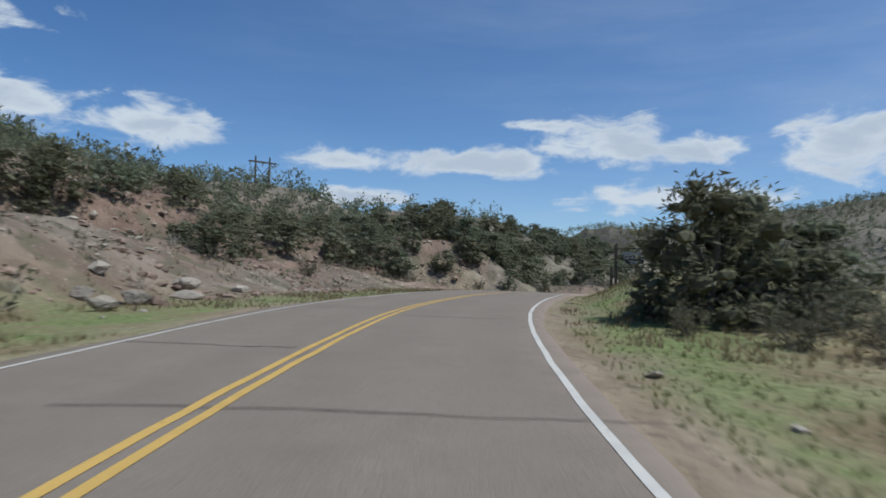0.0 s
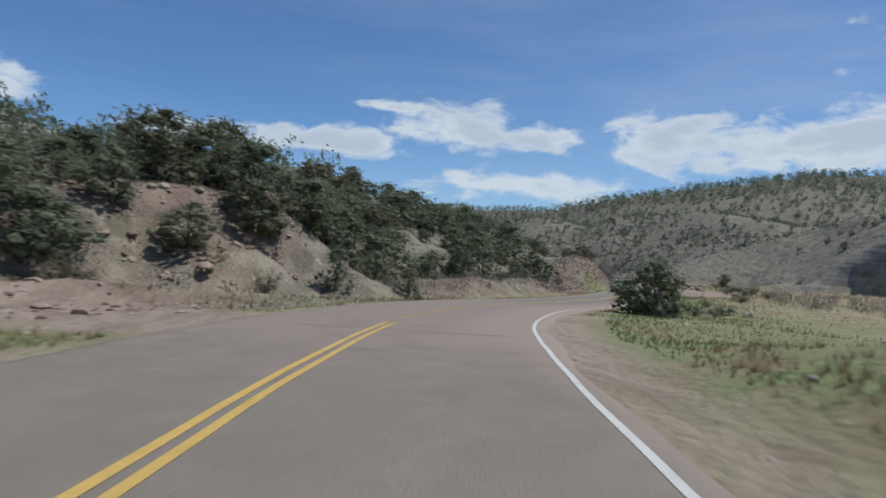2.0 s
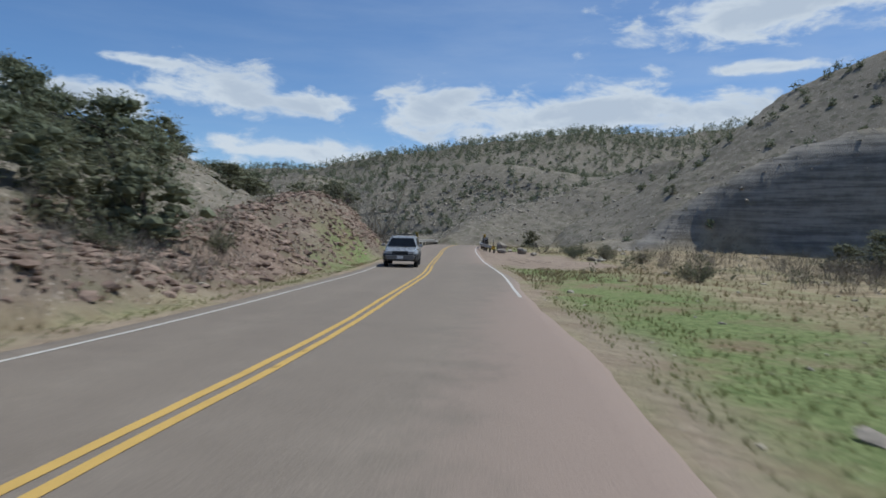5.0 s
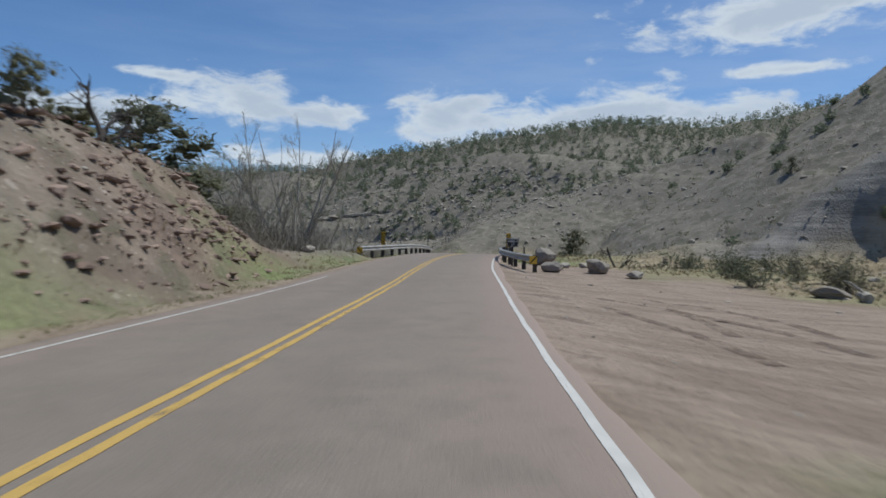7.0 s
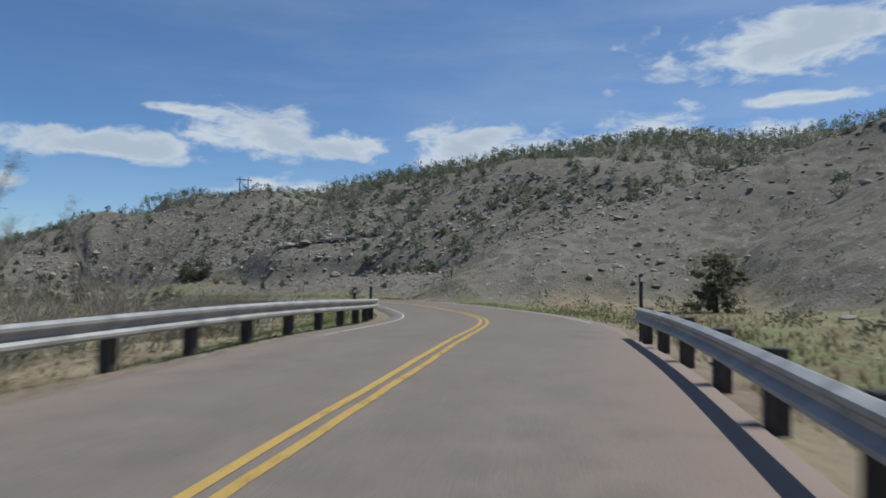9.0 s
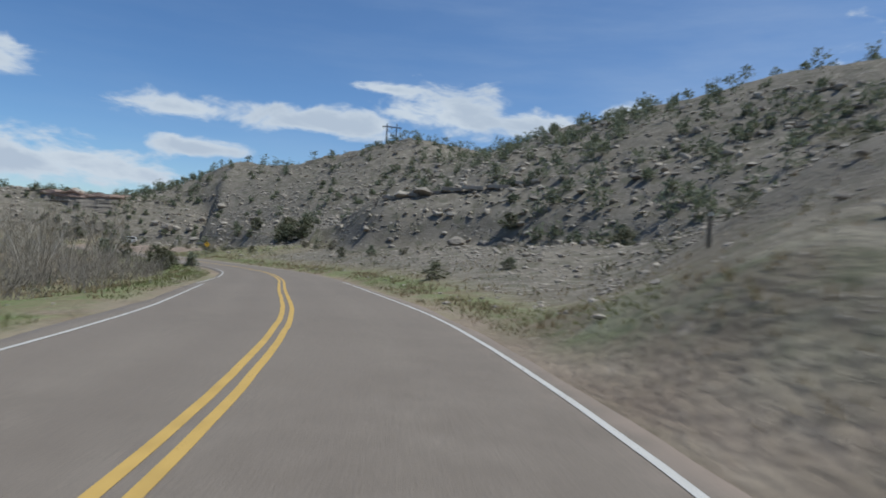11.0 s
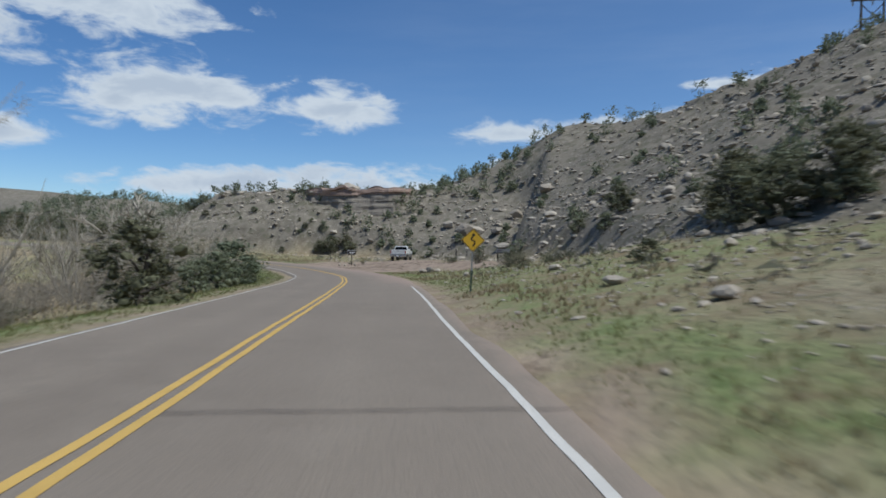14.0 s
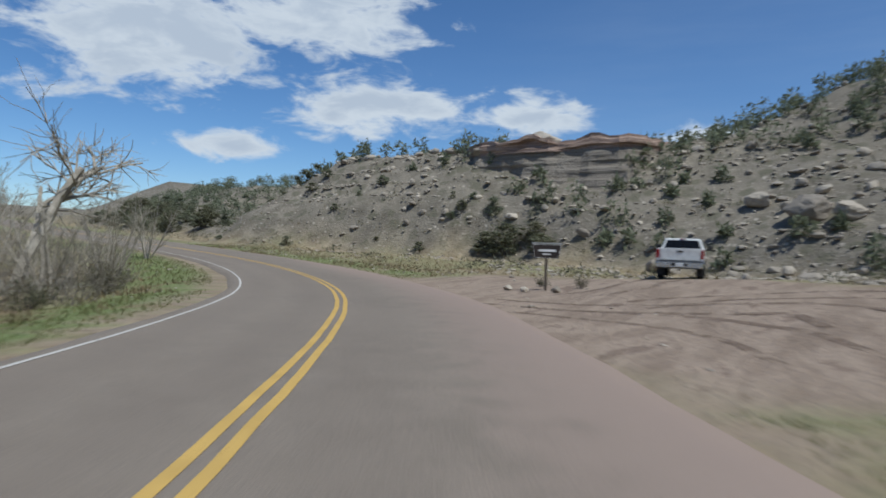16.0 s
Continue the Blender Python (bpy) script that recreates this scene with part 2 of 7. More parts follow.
# hills: a toe line and a crest line that run the same way; bulge below 1 makes the slope steep at its foot
HILLS = {
    "west": dict(of_road=1, bulge=0.62, fall=0.25, ledge=0.35,
        end=6.0, toe=[(6, 64, 0.3), (1, 61, 0.4), (-8, 50, 1.2), (-16, 36, 2.2), (-23, 16, 3.2), (-27, -21, 3.5), (-31, -73, 3.0)],
        crest=[(4, 87, 10.3), (-8, 89.7, 7.6), (-20.3, 97.1, 12.1), (-32.6, 103.6, 14.6), (-42.9, 95.3, 13.2), (-50.9, 84.1, 13.9), (-56.2, 72.7, 15.3),
               (-59.8, 57.1, 14.6), (-61.4, 44.5, 16.1), (-63.1, 31.1, 17.7), (-64.6, 17, 18.2), (-65.8, 4.1, 18.2), (-67.1, -8.2, 18.1), (-69, -21, 17.9),
               (-71.3, -32.8, 17.6), (-74, -45.1, 17.2), (-77, -57.7, 16.8), (-80.1, -70.4, 16.3), (-83, -83, 15.9)]),
    "west_long": dict(of_road=1, bulge=0.9, fall=0.25, ledge=0.3,
        toe=[(63, 140, -2.8), (57, 133, -2.4), (51, 123, -2.0), (42, 109, -1.6), (29, 94, -1.3), (17, 81, -0.8), (10, 70, -0.1), (6, 65, 0.2)],
        crest=[(62, 149, -1.8), (52, 141, 1.2), (40.1, 137, 5), (31, 128, 5.7), (21.3, 117.2, 6.6), (13.5, 107.3, 7), (5.7, 95.5, 8.7), (-7, 88, 9.3)]),
    "west_bank": dict(of_road=1, bulge=0.7, fall=0.05, ledge=0.1,
        toe=[(3, 52, 0.0), (-3, 42, 0.1), (-6, 29, 0.4), (-9, 15, 0.4), (-9, 0, 0.3), (-10, -21, 0.1), (-11, -73, -0.0)],
        crest=[(-0, 56, 0.4), (-7, 48, 1.1), (-12, 33, 2.2), (-15, 19, 3.1), (-17, 0, 3.8), (-18, -21, 4.2), (-19, -73, 4.0)]),
    "east": dict(of_road=-1, bulge=0.95, fall=0.15, ledge=0.2,
        toe=[(190, 20, -3), (150, 62, -2), (128, 100, -2.5), (114, 128, -3), (107, 150, -3), (111, 168, -3), (124, 182, -2)],
        crest=[(200, 55, 52), (186.1, 75.4, 48), (172.4, 99.5, 42.8), (163.5, 122.8, 37.2), (160, 135, 34.4), (157.4, 147.6, 29.7), (155.2, 159.1, 22.7), (152, 170, 17.3), (149, 182, 13)]),
    "east_tail": dict(of_road=-1, bulge=0.9, fall=0.15, ledge=0.2, end=10.0,
        toe=[(146, 152, -2), (126, 166, -3), (112, 175, -3), (103, 181, -2.5)],
        crest=[(153, 171, 17), (143.7, 183.5, 12.6), (132.8, 189.6, 7.7), (119.9, 191, 3.2), (108, 189, 0.4)]),
    "shale_cliff": dict(of_road=-1, bulge=0.4, fall=0.02, ledge=0.9, end=14.0,
        toe=[(139.0, 71.9, -3.3), (134.4, 86.4, -3.3), (128.8, 100.3, -3.3), (122.7, 113.1, -3.3), (119.0, 120.5, -3.3), (116.4, 126.0, -3.3), (113.1, 130.6, -3.3), (110.4, 134.8, -3.3), (107.3, 138.0, -3.3), (104.2, 141.1, -3.3)],
        crest=[(149.6, 73.2, 16.7), (143.1, 88.8, 17.1), (136.1, 103.5, 16.8), (128.9, 116.9, 15.5), (124.8, 124.6, 13.8), (121.8, 130.3, 11.8), (118.3, 134.9, 8.7), (115.3, 139.2, 5.5), (112.1, 142.3, 2.2), (108.9, 145.5, -1.3)]),
    "north_east": dict(of_road=-1, bulge=0.85, fall=0.12, ledge=0.5,
        toe=[(235.0, 133.1, 3.22), (175.9, 161.3, 1.44), (143.3, 183.2, -0.06), (125.0, 198.5, -1.55), (119.7, 213.2, -2.52), (121.2, 226.1, -2.70), (112.6, 246.2, -3.02), (104.3, 253.3, -3.64), (100.3, 269.8, -4.99), (92.5, 288.8, -6.35),
             (85.2, 311.8, -7.20), (74.2, 338.3, -8.30), (52.2, 348.0, -8.44), (32.0, 347.4, -8.01), (15.5, 344.3, -7.57), (7.6, 354.4, -6.83), (3.1, 375.1, -6.77)],
        crest=[(264.5, 169.8, 26.9), (251.9, 172.4, 25.6), (239, 174.8, 24.2), (226.3, 177.2, 22.8), (214.3, 179.8, 21.5), (199.1, 184.3, 19.9), (185.3, 189.3, 18.2),
               (173.3, 195.9, 16.6), (162.8, 207.5, 15.5), (160.5, 221.4, 17.5), (160.1, 233.5, 19.8), (158.7, 247.1, 21.6), (157.2, 260.8, 22.4),
               (156.4, 274.2, 22.3), (156.1, 287.1, 22.3), (152, 298.7, 21.8), (143.7, 308.4, 18.1), (132.8, 317.7, 15.5), (126.1, 328.8, 20.1), (124.1, 341.7, 21.6),
               (115.4, 353.8, 20), (103.8, 359.1, 16.7), (93.3, 369.3, 14.6), (81.4, 375, 14.9), (69.5, 372.4, 8.1), (59.2, 364.4, 3.1), (46, 360.3, 2.4),
               (32.2, 362.6, 2.4), (19.4, 363.7, 2.3), (8.4, 369.7, 0.6)]),
    "spur": dict(of_road=-1, end=48.0, bulge=1.0, fall=0.1, ledge=0.15,
        toe=[(141.6, 185.5, -0.16), (128.6, 203.1, -1.56), (126.5, 219.4, -2.20), (119.5, 236.4, -2.77), (111.8, 248.4, -3.11), (103.2, 252.4, -4.00), (101.3, 269.7, -4.98)],
        crest=[(152.9, 196.7, 10.35), (148.1, 215.4, 9.70), (144.2, 232.9, 8.50), (129.1, 249.7, 5.53), (112.9, 257.6, 2.98), (109.4, 262.0, 2.27), (107.7, 273.2, 1.36)]),
    "mesa": dict(of_road=-1, bulge=0.9, fall=0.05, ledge=0.3,
        toe=[(483.1, 101.4, 13.4), (437.9, 123.8, 13.4), (394.4, 145.6, 13.4), (350.2, 168.7, 13.4), (306.2, 193.4, 13.2), (264.8, 219.7, 13.9),
               (225.3, 251.3, 15.8), (194.3, 295.7, 18.1), (179.7, 346.8, 18.8), (165, 400, 16), (148, 452, 13), (126, 512, 10), (92, 604, 8)],
        crest=[(545.4, 182, 77.1), (515.6, 190, 74.9), (490.7, 197.5, 73), (461.5, 208.2, 70.6), (438.9, 218.9, 68.5), (413.9, 233.5, 66.5), (393.4, 247.5, 66.3),
               (369.8, 265.1, 65), (346.4, 282.3, 58.7), (324, 297.6, 53.5), (300.2, 314.5, 53.8), (281, 329.5, 54), (259.6, 347.9, 50.7), (241.6, 365.8, 48.1),
               (223.9, 389.9, 44.7), (208.9, 410, 42.7), (190, 432, 38.6), (177.4, 455.7, 35.2), (167.7, 477.9, 36.3), (157.1, 504, 37.2), (147.5, 528.4, 37.9),
               (137.6, 553.5, 41.4), (128.5, 576.9, 41.4), (118, 604, 40.7)]),
    "north_west": dict(of_road=-1, bulge=1.0, fall=0.05, ledge=0.2,
        toe=[(-1.1, 357.4, -6.96), (-39.2, 367.0, -6.40), (-90.2, 387.3, -5.32), (-180.2, 426.4, -3.09)],
        crest=[(-14.1, 408.8, 3), (-26.1, 406.4, 0.8), (-38, 404.3, 4.2), (-51.8, 405.3, 4.4), (-63.2, 409.2, 3.6), (-74.6, 414.1, 4), (-84.9, 419.6, 5),
               (-97.2, 426.3, 5.7), (-114.9, 435.8, 6.8), (-127.7, 443, 8.3), (-139.1, 449.5, 9.5), (-150.1, 455.7, 11.4), (-161.5, 462.2, 13.4),
               (-172.8, 468.7, 10.4), (-184, 475.2, 14.6), (-194.9, 481.4, 16.4)]),
    "south_west": dict(of_road=1, bulge=1.1, fall=0.05, ledge=0.15,
        toe=[(-178.1, 342.3, -5.28), (-91.5, 316.8, -7.12), (-58.3, 282.5, -8.57), (-30.9, 242.0, -7.73), (2.4, 208.9, -6.22), (27.0, 186.8, -5.22), (40.4, 164.1, -3.79)],
        crest=[(-214.2, 294.0, 12.93), (-123.8, 257.9, 10.57), (-89.5, 232.6, 8.71), (-55.9, 210.4, 8.02), (-27.6, 185.9, 8.13), (1.8, 162.1, 6.21), (22.2, 155.4, 1.41)]),
}
BANK_S = np.arange(64.0, 163.0, 6.0)
BANK_UP = np.interp(BANK_S, [60, 72, 90, 108, 120, 130, 140, 148, 154, 160], [0.2, 0.5, 0.9, 1.4, 3.0, 4.8, 5.0, 3.6, 0.9, 0.0])
HILLS["cut_bank"] = dict(of_road=1, bulge=0.85, fall=0.06, ledge=0.15, end=6.0, near=True, toe=beside(BANK_S + S0, -4.3 + 0 * BANK_S)[0], crest=beside(BANK_S + S0, -8.4 + 0 * BANK_S)[0] + np.stack([0 * BANK_S, 0 * BANK_S, BANK_UP], -1))
for hill in HILLS.values():
    hill["toe"], hill["crest"] = smooth_line(hill["toe"], 4.0), smooth_line(hill["crest"], 4.0)
    hill["side"] = np.sign(np.median(to_line(hill["crest"][:, 0], hill["crest"][:, 1], hill["toe"])[0]))
# dirt pull-offs and the mouth of a side track: middle x, y, half length, half width, turn in degrees
DIRT = [(-0.3, 49.5, 7, 4, 151), (63.6, 117.5, 15, 6.5, 55), (71.5, 131.5, 7, 4.5, 55), (64.8, 320.0, 15, 8.5, 134), (78.4, 314.1, 9, 4, 106)]


def dirt_at(x, y):
    """How far a place lies in a dirt pull-off, 0 to 1."""
    inside = np.zeros_like(x)
    wob = bumps(x, y, 3.0, 40, 3) * 0.16
    for cx, cy, long, wide, turn in DIRT:
        c, s = math.cos(radians(turn)), math.sin(radians(turn))
        u, v = ((x - cx) * c + (y - cy) * s) / long, (-(x - cx) * s + (y - cy) * c) / wide
        inside = np.maximum(inside, ease(1.0 - np.sqrt(u * u + v * v) + wob, -0.05, 0.22))
    return inside


def ground(x, y):
    """The height of the ground, and the distance from the road's centre line (to the left: plus)."""
    x, y = np.ravel(np.asarray(x, float)), np.ravel(np.asarray(y, float))
    d, along, z, _ = to_line(x, y, AXIS)
    s = np.interp(along, np.arange(len(AXIS)), AXIS_S) - AXIS_S[np.argmin(np.abs(AXIS[:, 1]))]
    right, left = -d, d
    pad = np.maximum(right - 4.0, left - 3.4)
    base = z - 0.07 - 0.05 * ease(pad, 0.0, 1.5)
    # the creek's low ground: on the right at first, then on the left past the bridge
    low_r = ease(s, 24, 60) * (1 - ease(s, 128, 168))
    base -= low_r * (0.5 * ease(right, 9, 20) + 1.2 * ease(right, 22, 40))
    base -= ease(s, -40, -10) * (1 - ease(s, 40, 70)) * 1.6 * ease(right, 13, 26)
    low_l = ease(s, 145, 180) * (1 - ease(s, 375, 415))
    base -= low_l * (0.5 * ease(left, 4.5, 8) + 1.9 * ease(left, 8, 20))
    base += ease(left, 60, 160) * low_l * 3.0
    # stony apron at the foot of the right-hand hill, and the raised pull-off past it
    apron = 0.06 * ease(s, 205, 225) + 0.14 * ease(s, 225, 250)
    base += apron * (1 - ease(s, 306, 326)) * np.clip(right - 4.0, 0, 16)
    base += ease(s, 296, 318) * (1 - ease(s, 385, 410)) * 0.15 * ease(right, 3.4, 11.0)
    base += ease(s, 300, 325) * (1 - ease(s, 346, 364)) * 0.85 * ease(right, 6, 16)
    # the grassy mound that carries the first sign
    base += 1.25 * ease(right, 4.2, 8.5) * (1 - 0.8 * ease(right, 12, 22)) * ease(s, 14, 27) * (1 - ease(s, 37, 52))
    # the creek under the bridge
    creek = np.exp(-((s - 171.0) / 6.0) ** 2) * ease(pad, 0.5, 3.5)
    base -= 1.6 * creek * (1 - ease(np.abs(d), 30, 60))
    base += (0.06 * bumps(x, y, 3.0, 3, 3) + 0.16 * bumps(x, y, 11.0, 5, 3)) * ease(pad, 0.6, 6.0)
    top = base.copy()
    for k, hill in enumerate(HILLS.values()):
        dt, _, zt, past = to_line(x, y, hill["toe"])
        dc, _, zc, past_c = to_line(x, y, hill["crest"])
        dt, dc = dt * hill["side"], dc * hill["side"]
        on = dt > 0
        a, b = np.abs(dt), np.abs(dc)
        over = (dc > 0) & on
        u = np.clip(a / (a + b + 1e-6), 0, 1)
        rise = u ** hill["bulge"]
        h = zt + (zc - zt) * rise
        h = np.where(over, zc - hill["fall"] * b, h)
        rough = np.minimum(1, u * 5)
        h = h + rough * (0.5 * bumps(x, y, 9.0, 11 + k, 4) + 0.9 * bumps(x, y, 26.0, 31 + k, 2) * np.minimum(1, 4 * (1 - u) + 0.3))
        # beds of harder rock stand out as ledges
        step = 1.9
        bed = (h + 1.6 * bumps(x, y, 34.0, 7, 3)) / step
        f = bed - np.floor(bed)
        keep = hill["ledge"] * np.clip(0.6 + bumps(x, y, 14.0, 50 + k, 2), 0, 1) * rough
        h = h + keep * step * (ease(f, 0.62, 0.9) - f)
        stay = (1 - ease(past, 0.0, hill.get("end", 12.0))) * (1 - ease(past_c, 0.0, 3 * hill.get("end", 12.0)))
        stay = stay * ease(hill["of_road"] * d, 3.2, 4.6 if hill.get("near") else 6.0)
        h = base + (np.maximum(h, base) - base) * stay
        h = np.where(on, h, -50.0)
        blend = ease(np.where(on, a, 0), 0.0, 1.5 if hill.get("near") else 4.5)
        top = np.maximum(top, np.where(on, base * (1 - blend) + h * blend, -50.0))
    far = np.hypot(x - 60, y - 150)
    hills_far = 2 + 18 * bumps(x, y, 420.0, 70, 3) + 14 * ease(y, 500, 1200)
    rim = ease(far, 330, 620)
    top = np.maximum(top, rim * np.maximum(hills_far, -8) - 40 * (1 - rim))
    top = np.where(pad < 0, z - 0.10, top)
    e = ease(pad, 0.0, 1.2)
    return (z - 0.10) * (1 - e) + top * e, d, s


# ---- materials ----
def material(name, build):
    m = bpy.data.materials.new(name)
    m.use_nodes = True
    n = Nodes(m.node_tree)
    shader = build(n)
    n.add("ShaderNodeOutputMaterial", {0: shader})
    return m


def surface(n, color, rough=0.9, bump=None, strength=0.3, distance=0.02, metal=0.0, spec=0.3):
    p = n.add("ShaderNodeBsdfPrincipled", {"Base Color": color, "Roughness": rough, "Metallic": metal, "Specular IOR Level": spec})
    if bump is not None:
        p.inputs["Normal"].default_value = (0, 0, 0)
        n.put(p.inputs["Normal"], n.add("ShaderNodeBump", {"Height": bump, "Strength": strength, "Distance": distance}).outputs[0])
    return p.outputs[0]


def place(n):
    return n.add("ShaderNodeTexCoord").outputs["Object"]


def attr(n, name):
    return n.add("ShaderNodeAttribute", attribute_name=name).outputs["Fac"]


def plain(name, color, rough=0.7, metal=0.0, vary=0.12, scale=6.0, spec=0.4, bump=0.15):
    """A plain surface with a little unevenness, grime and relief."""
    def build(n):
        p = place(n)
        a, b = n.noise(p, scale, 5.0), n.noise(p, scale * 9, 3.0)
        f = n.math("ADD", n.math("MULTIPLY", a, 0.7), n.math("MULTIPLY", b, 0.3))
        dark = tuple(c * (1 - vary * 2) for c in color) + (1,)
        light = tuple(min(1, c * (1 + vary)) for c in color) + (1,)
        col = n.mix(n.ramp(f, 0.3, 0.7), dark, light)
        return surface(n, col, n.ramp(a, 0.2, 0.8, max(0.03, rough - 0.1), min(1, rough + 0.1)), b, bump, 0.01, metal, spec)
    return material(name, build)


def build_ground(n):
    p = place(n)
    big, mid, fine = n.noise(p, 0.07, 5.0), n.noise(p, 0.6, 6.0, 0.65), n.noise(p, 6.0, 6.0, 0.7)
    tuft = n.noise(p, 2.4, 5.0, 0.7)
    grit = n.add("ShaderNodeTexVoronoi", {"Vector": p, "Scale": 5.0, "Randomness": 1.0})
    grit2 = n.add("ShaderNodeTexVoronoi", {"Vector": p, "Scale": 1.7, "Randomness": 1.0})
    dry = n.mix(n.ramp(mid, 0.35, 0.65), (0.22, 0.165, 0.10, 1), (0.37, 0.30, 0.19, 1))
    dry = n.mix(n.ramp(tuft, 0.52, 0.68), dry, (0.105, 0.085, 0.05, 1))
    dry = n.mix(n.math("MULTIPLY", n.ramp(grit.outputs["Distance"], 0.24, 0.12), n.ramp(fine, 0.52, 0.6)), dry, (0.46, 0.40, 0.32, 1))
    green = n.mix(n.ramp(fine, 0.35, 0.65), (0.115, 0.145, 0.052, 1), (0.215, 0.245, 0.10, 1))
    lush = n.math("MULTIPLY", attr(n, "verge"), n.ramp(n.math("ADD", mid, n.math("MULTIPLY", big, 0.5)), 0.52, 0.85), clamp=True)
    soil = n.mix(lush, dry, green)
    # hillsides: grey and tan scree with darker beds and stones
    hill = n.mix(n.ramp(mid, 0.3, 0.7), (0.15, 0.129, 0.10, 1), (0.275, 0.237, 0.184, 1))
    hill = n.mix(n.ramp(big, 0.42, 0.62), hill, n.mix(fine, (0.165, 0.141, 0.11, 1), (0.245, 0.212, 0.168, 1)))
    stone = n.math("MULTIPLY", n.ramp(grit2.outputs["Distance"], 0.3, 0.2), n.ramp(n.noise(p, 1.1, 3.0), 0.5, 0.62))
    hill = n.mix(stone, hill, n.mix(grit2.outputs["Color"], (0.30, 0.26, 0.21, 1), (0.48, 0.42, 0.345, 1)))
    pebbles = n.math("MULTIPLY", n.ramp(grit.outputs["Distance"], 0.3, 0.15), n.ramp(fine, 0.5, 0.56))
    hill = n.mix(n.math("MULTIPLY", pebbles, 0.8), hill, (0.46, 0.40, 0.325, 1))
    hill = n.mix(n.math("MULTIPLY", n.ramp(tuft, 0.54, 0.66), 0.6), hill, (0.085, 0.082, 0.05, 1))
    clump = n.add("ShaderNodeTexVoronoi", {"Vector": n.add("ShaderNodeVectorMath", {0: p, 1: n.noise(p, 0.9, 3.0, out="Color")}, operation="ADD").outputs[0], "Scale": 0.55, "Randomness": 1.0})
    scrub = n.math("MULTIPLY", n.ramp(clump.outputs["Distance"], 0.46, 0.30), n.ramp(mid, 0.38, 0.54))
    hill = n.mix(n.math("MULTIPLY", scrub, 0.55), hill, n.mix(fine, (0.075, 0.075, 0.048, 1), (0.14, 0.135, 0.09, 1)))
    redhill = n.mix(n.ramp(mid, 0.35, 0.65), (0.15, 0.10, 0.076, 1), (0.255, 0.178, 0.132, 1))
    hill = n.mix(n.math("MULTIPLY", attr(n, "red"), n.ramp(big, 0.30, 0.6), clamp=True), hill, n.mix(n.math("MULTIPLY", pebbles, 0.8), redhill, (0.5, 0.40, 0.33, 1)))
    hill = n.mix(n.math("MULTIPLY", scrub, n.math("ADD", 0.3, n.math("MULTIPLY", attr(n, "red"), 0.4)), clamp=True), hill, n.mix(fine, (0.08, 0.075, 0.05, 1), (0.15, 0.135, 0.09, 1)))
    beds = n.noise(n.add("ShaderNodeMapping", {0: p, 3: (0.1, 0.1, 1.6)}).outputs[0], 1.0, 5.0, 0.65)
    shale = n.mix(n.ramp(n.math("ADD", n.math("MULTIPLY", beds, 0.7), n.math("MULTIPLY", mid, 0.3)), 0.36, 0.62), (0.15, 0.134, 0.116, 1), (0.34, 0.30, 0.25, 1))
    hill = n.mix(attr(n, "shale"), hill, shale)
    col = n.mix(attr(n, "hill"), soil, hill)
    ruts = n.noise(n.add("ShaderNodeMapping", {0: p, 2: (0, 0, 0.75), 3: (1.3, 0.3, 1.0)}).outputs[0], 1.0, 5.0, 0.65)
    dirt = n.mix(n.ramp(ruts, 0.35, 0.65), (0.235, 0.176, 0.132, 1), (0.345, 0.266, 0.202, 1))
    dirt = n.mix(n.math("MULTIPLY", n.ramp(n.math("ADD", ruts, n.math("MULTIPLY", fine, 0.25)), 0.70, 0.78), 0.7), dirt, (0.15, 0.105, 0.08, 1))
    dirt = n.mix(n.ramp(fine, 0.62, 0.75), dirt, (0.235, 0.155, 0.115, 1))
    col = n.mix(attr(n, "dirt"), col, dirt)
    relief = n.math("ADD", n.math("MULTIPLY", mid, 0.6), n.math("ADD", n.math("MULTIPLY", fine, 0.35), n.math("MULTIPLY", grit.outputs["Distance"], -0.3)))
    return surface(n, col, 0.95, relief, 0.9, 0.18, spec=0.1)


def build_asphalt(n):
    p = place(n)
    wide, mid, grain = n.noise(p, 0.25, 5.0), n.noise(p, 1.6, 6.0, 0.65), n.noise(p, 55.0, 3.0, 0.8)
    chips = n.add("ShaderNodeTexVoronoi", {"Vector": p, "Scale": 60.0, "Randomness": 1.0})
    col = n.mix(n.ramp(wide, 0.3, 0.7), (0.205, 0.166, 0.126, 1), (0.248, 0.202, 0.154, 1))
    col = n.mix(n.ramp(mid, 0.3, 0.75), col, (0.262, 0.216, 0.168, 1))
    col = n.mix(n.math("MULTIPLY", n.ramp(grain, 0.45, 0.8), 0.45), col, (0.34, 0.28, 0.235, 1))
    col = n.mix(n.math("MULTIPLY", n.ramp(chips.outputs["Distance"], 0.35, 0.7), 0.35), col, (0.07, 0.055, 0.05, 1))
    # tyres keep two paths in each lane darker and smoother
    track = n.math("MULTIPLY", attr(n, "track"), n.ramp(mid, 0.2, 0.8, 0.25, 0.5))
    col = n.mix(track, col, (0.178, 0.143, 0.113, 1))
    dust = n.math("MULTIPLY", attr(n, "dust"), n.ramp(n.math("ADD", mid, n.math("MULTIPLY", attr(n, "dust"), 0.5)), 0.45, 0.85), clamp=True)
    col = n.mix(n.math("MULTIPLY", dust, 0.85), col, n.mix(grain, (0.26, 0.188, 0.148, 1), (0.35, 0.262, 0.212, 1)))
    relief = n.math("ADD", grain, n.math("MULTIPLY", chips.outputs["Distance"], 1.0))
    return surface(n, col, n.ramp(mid, 0.2, 0.8, 0.8, 0.92), relief, 0.5, 0.008, spec=0.25)


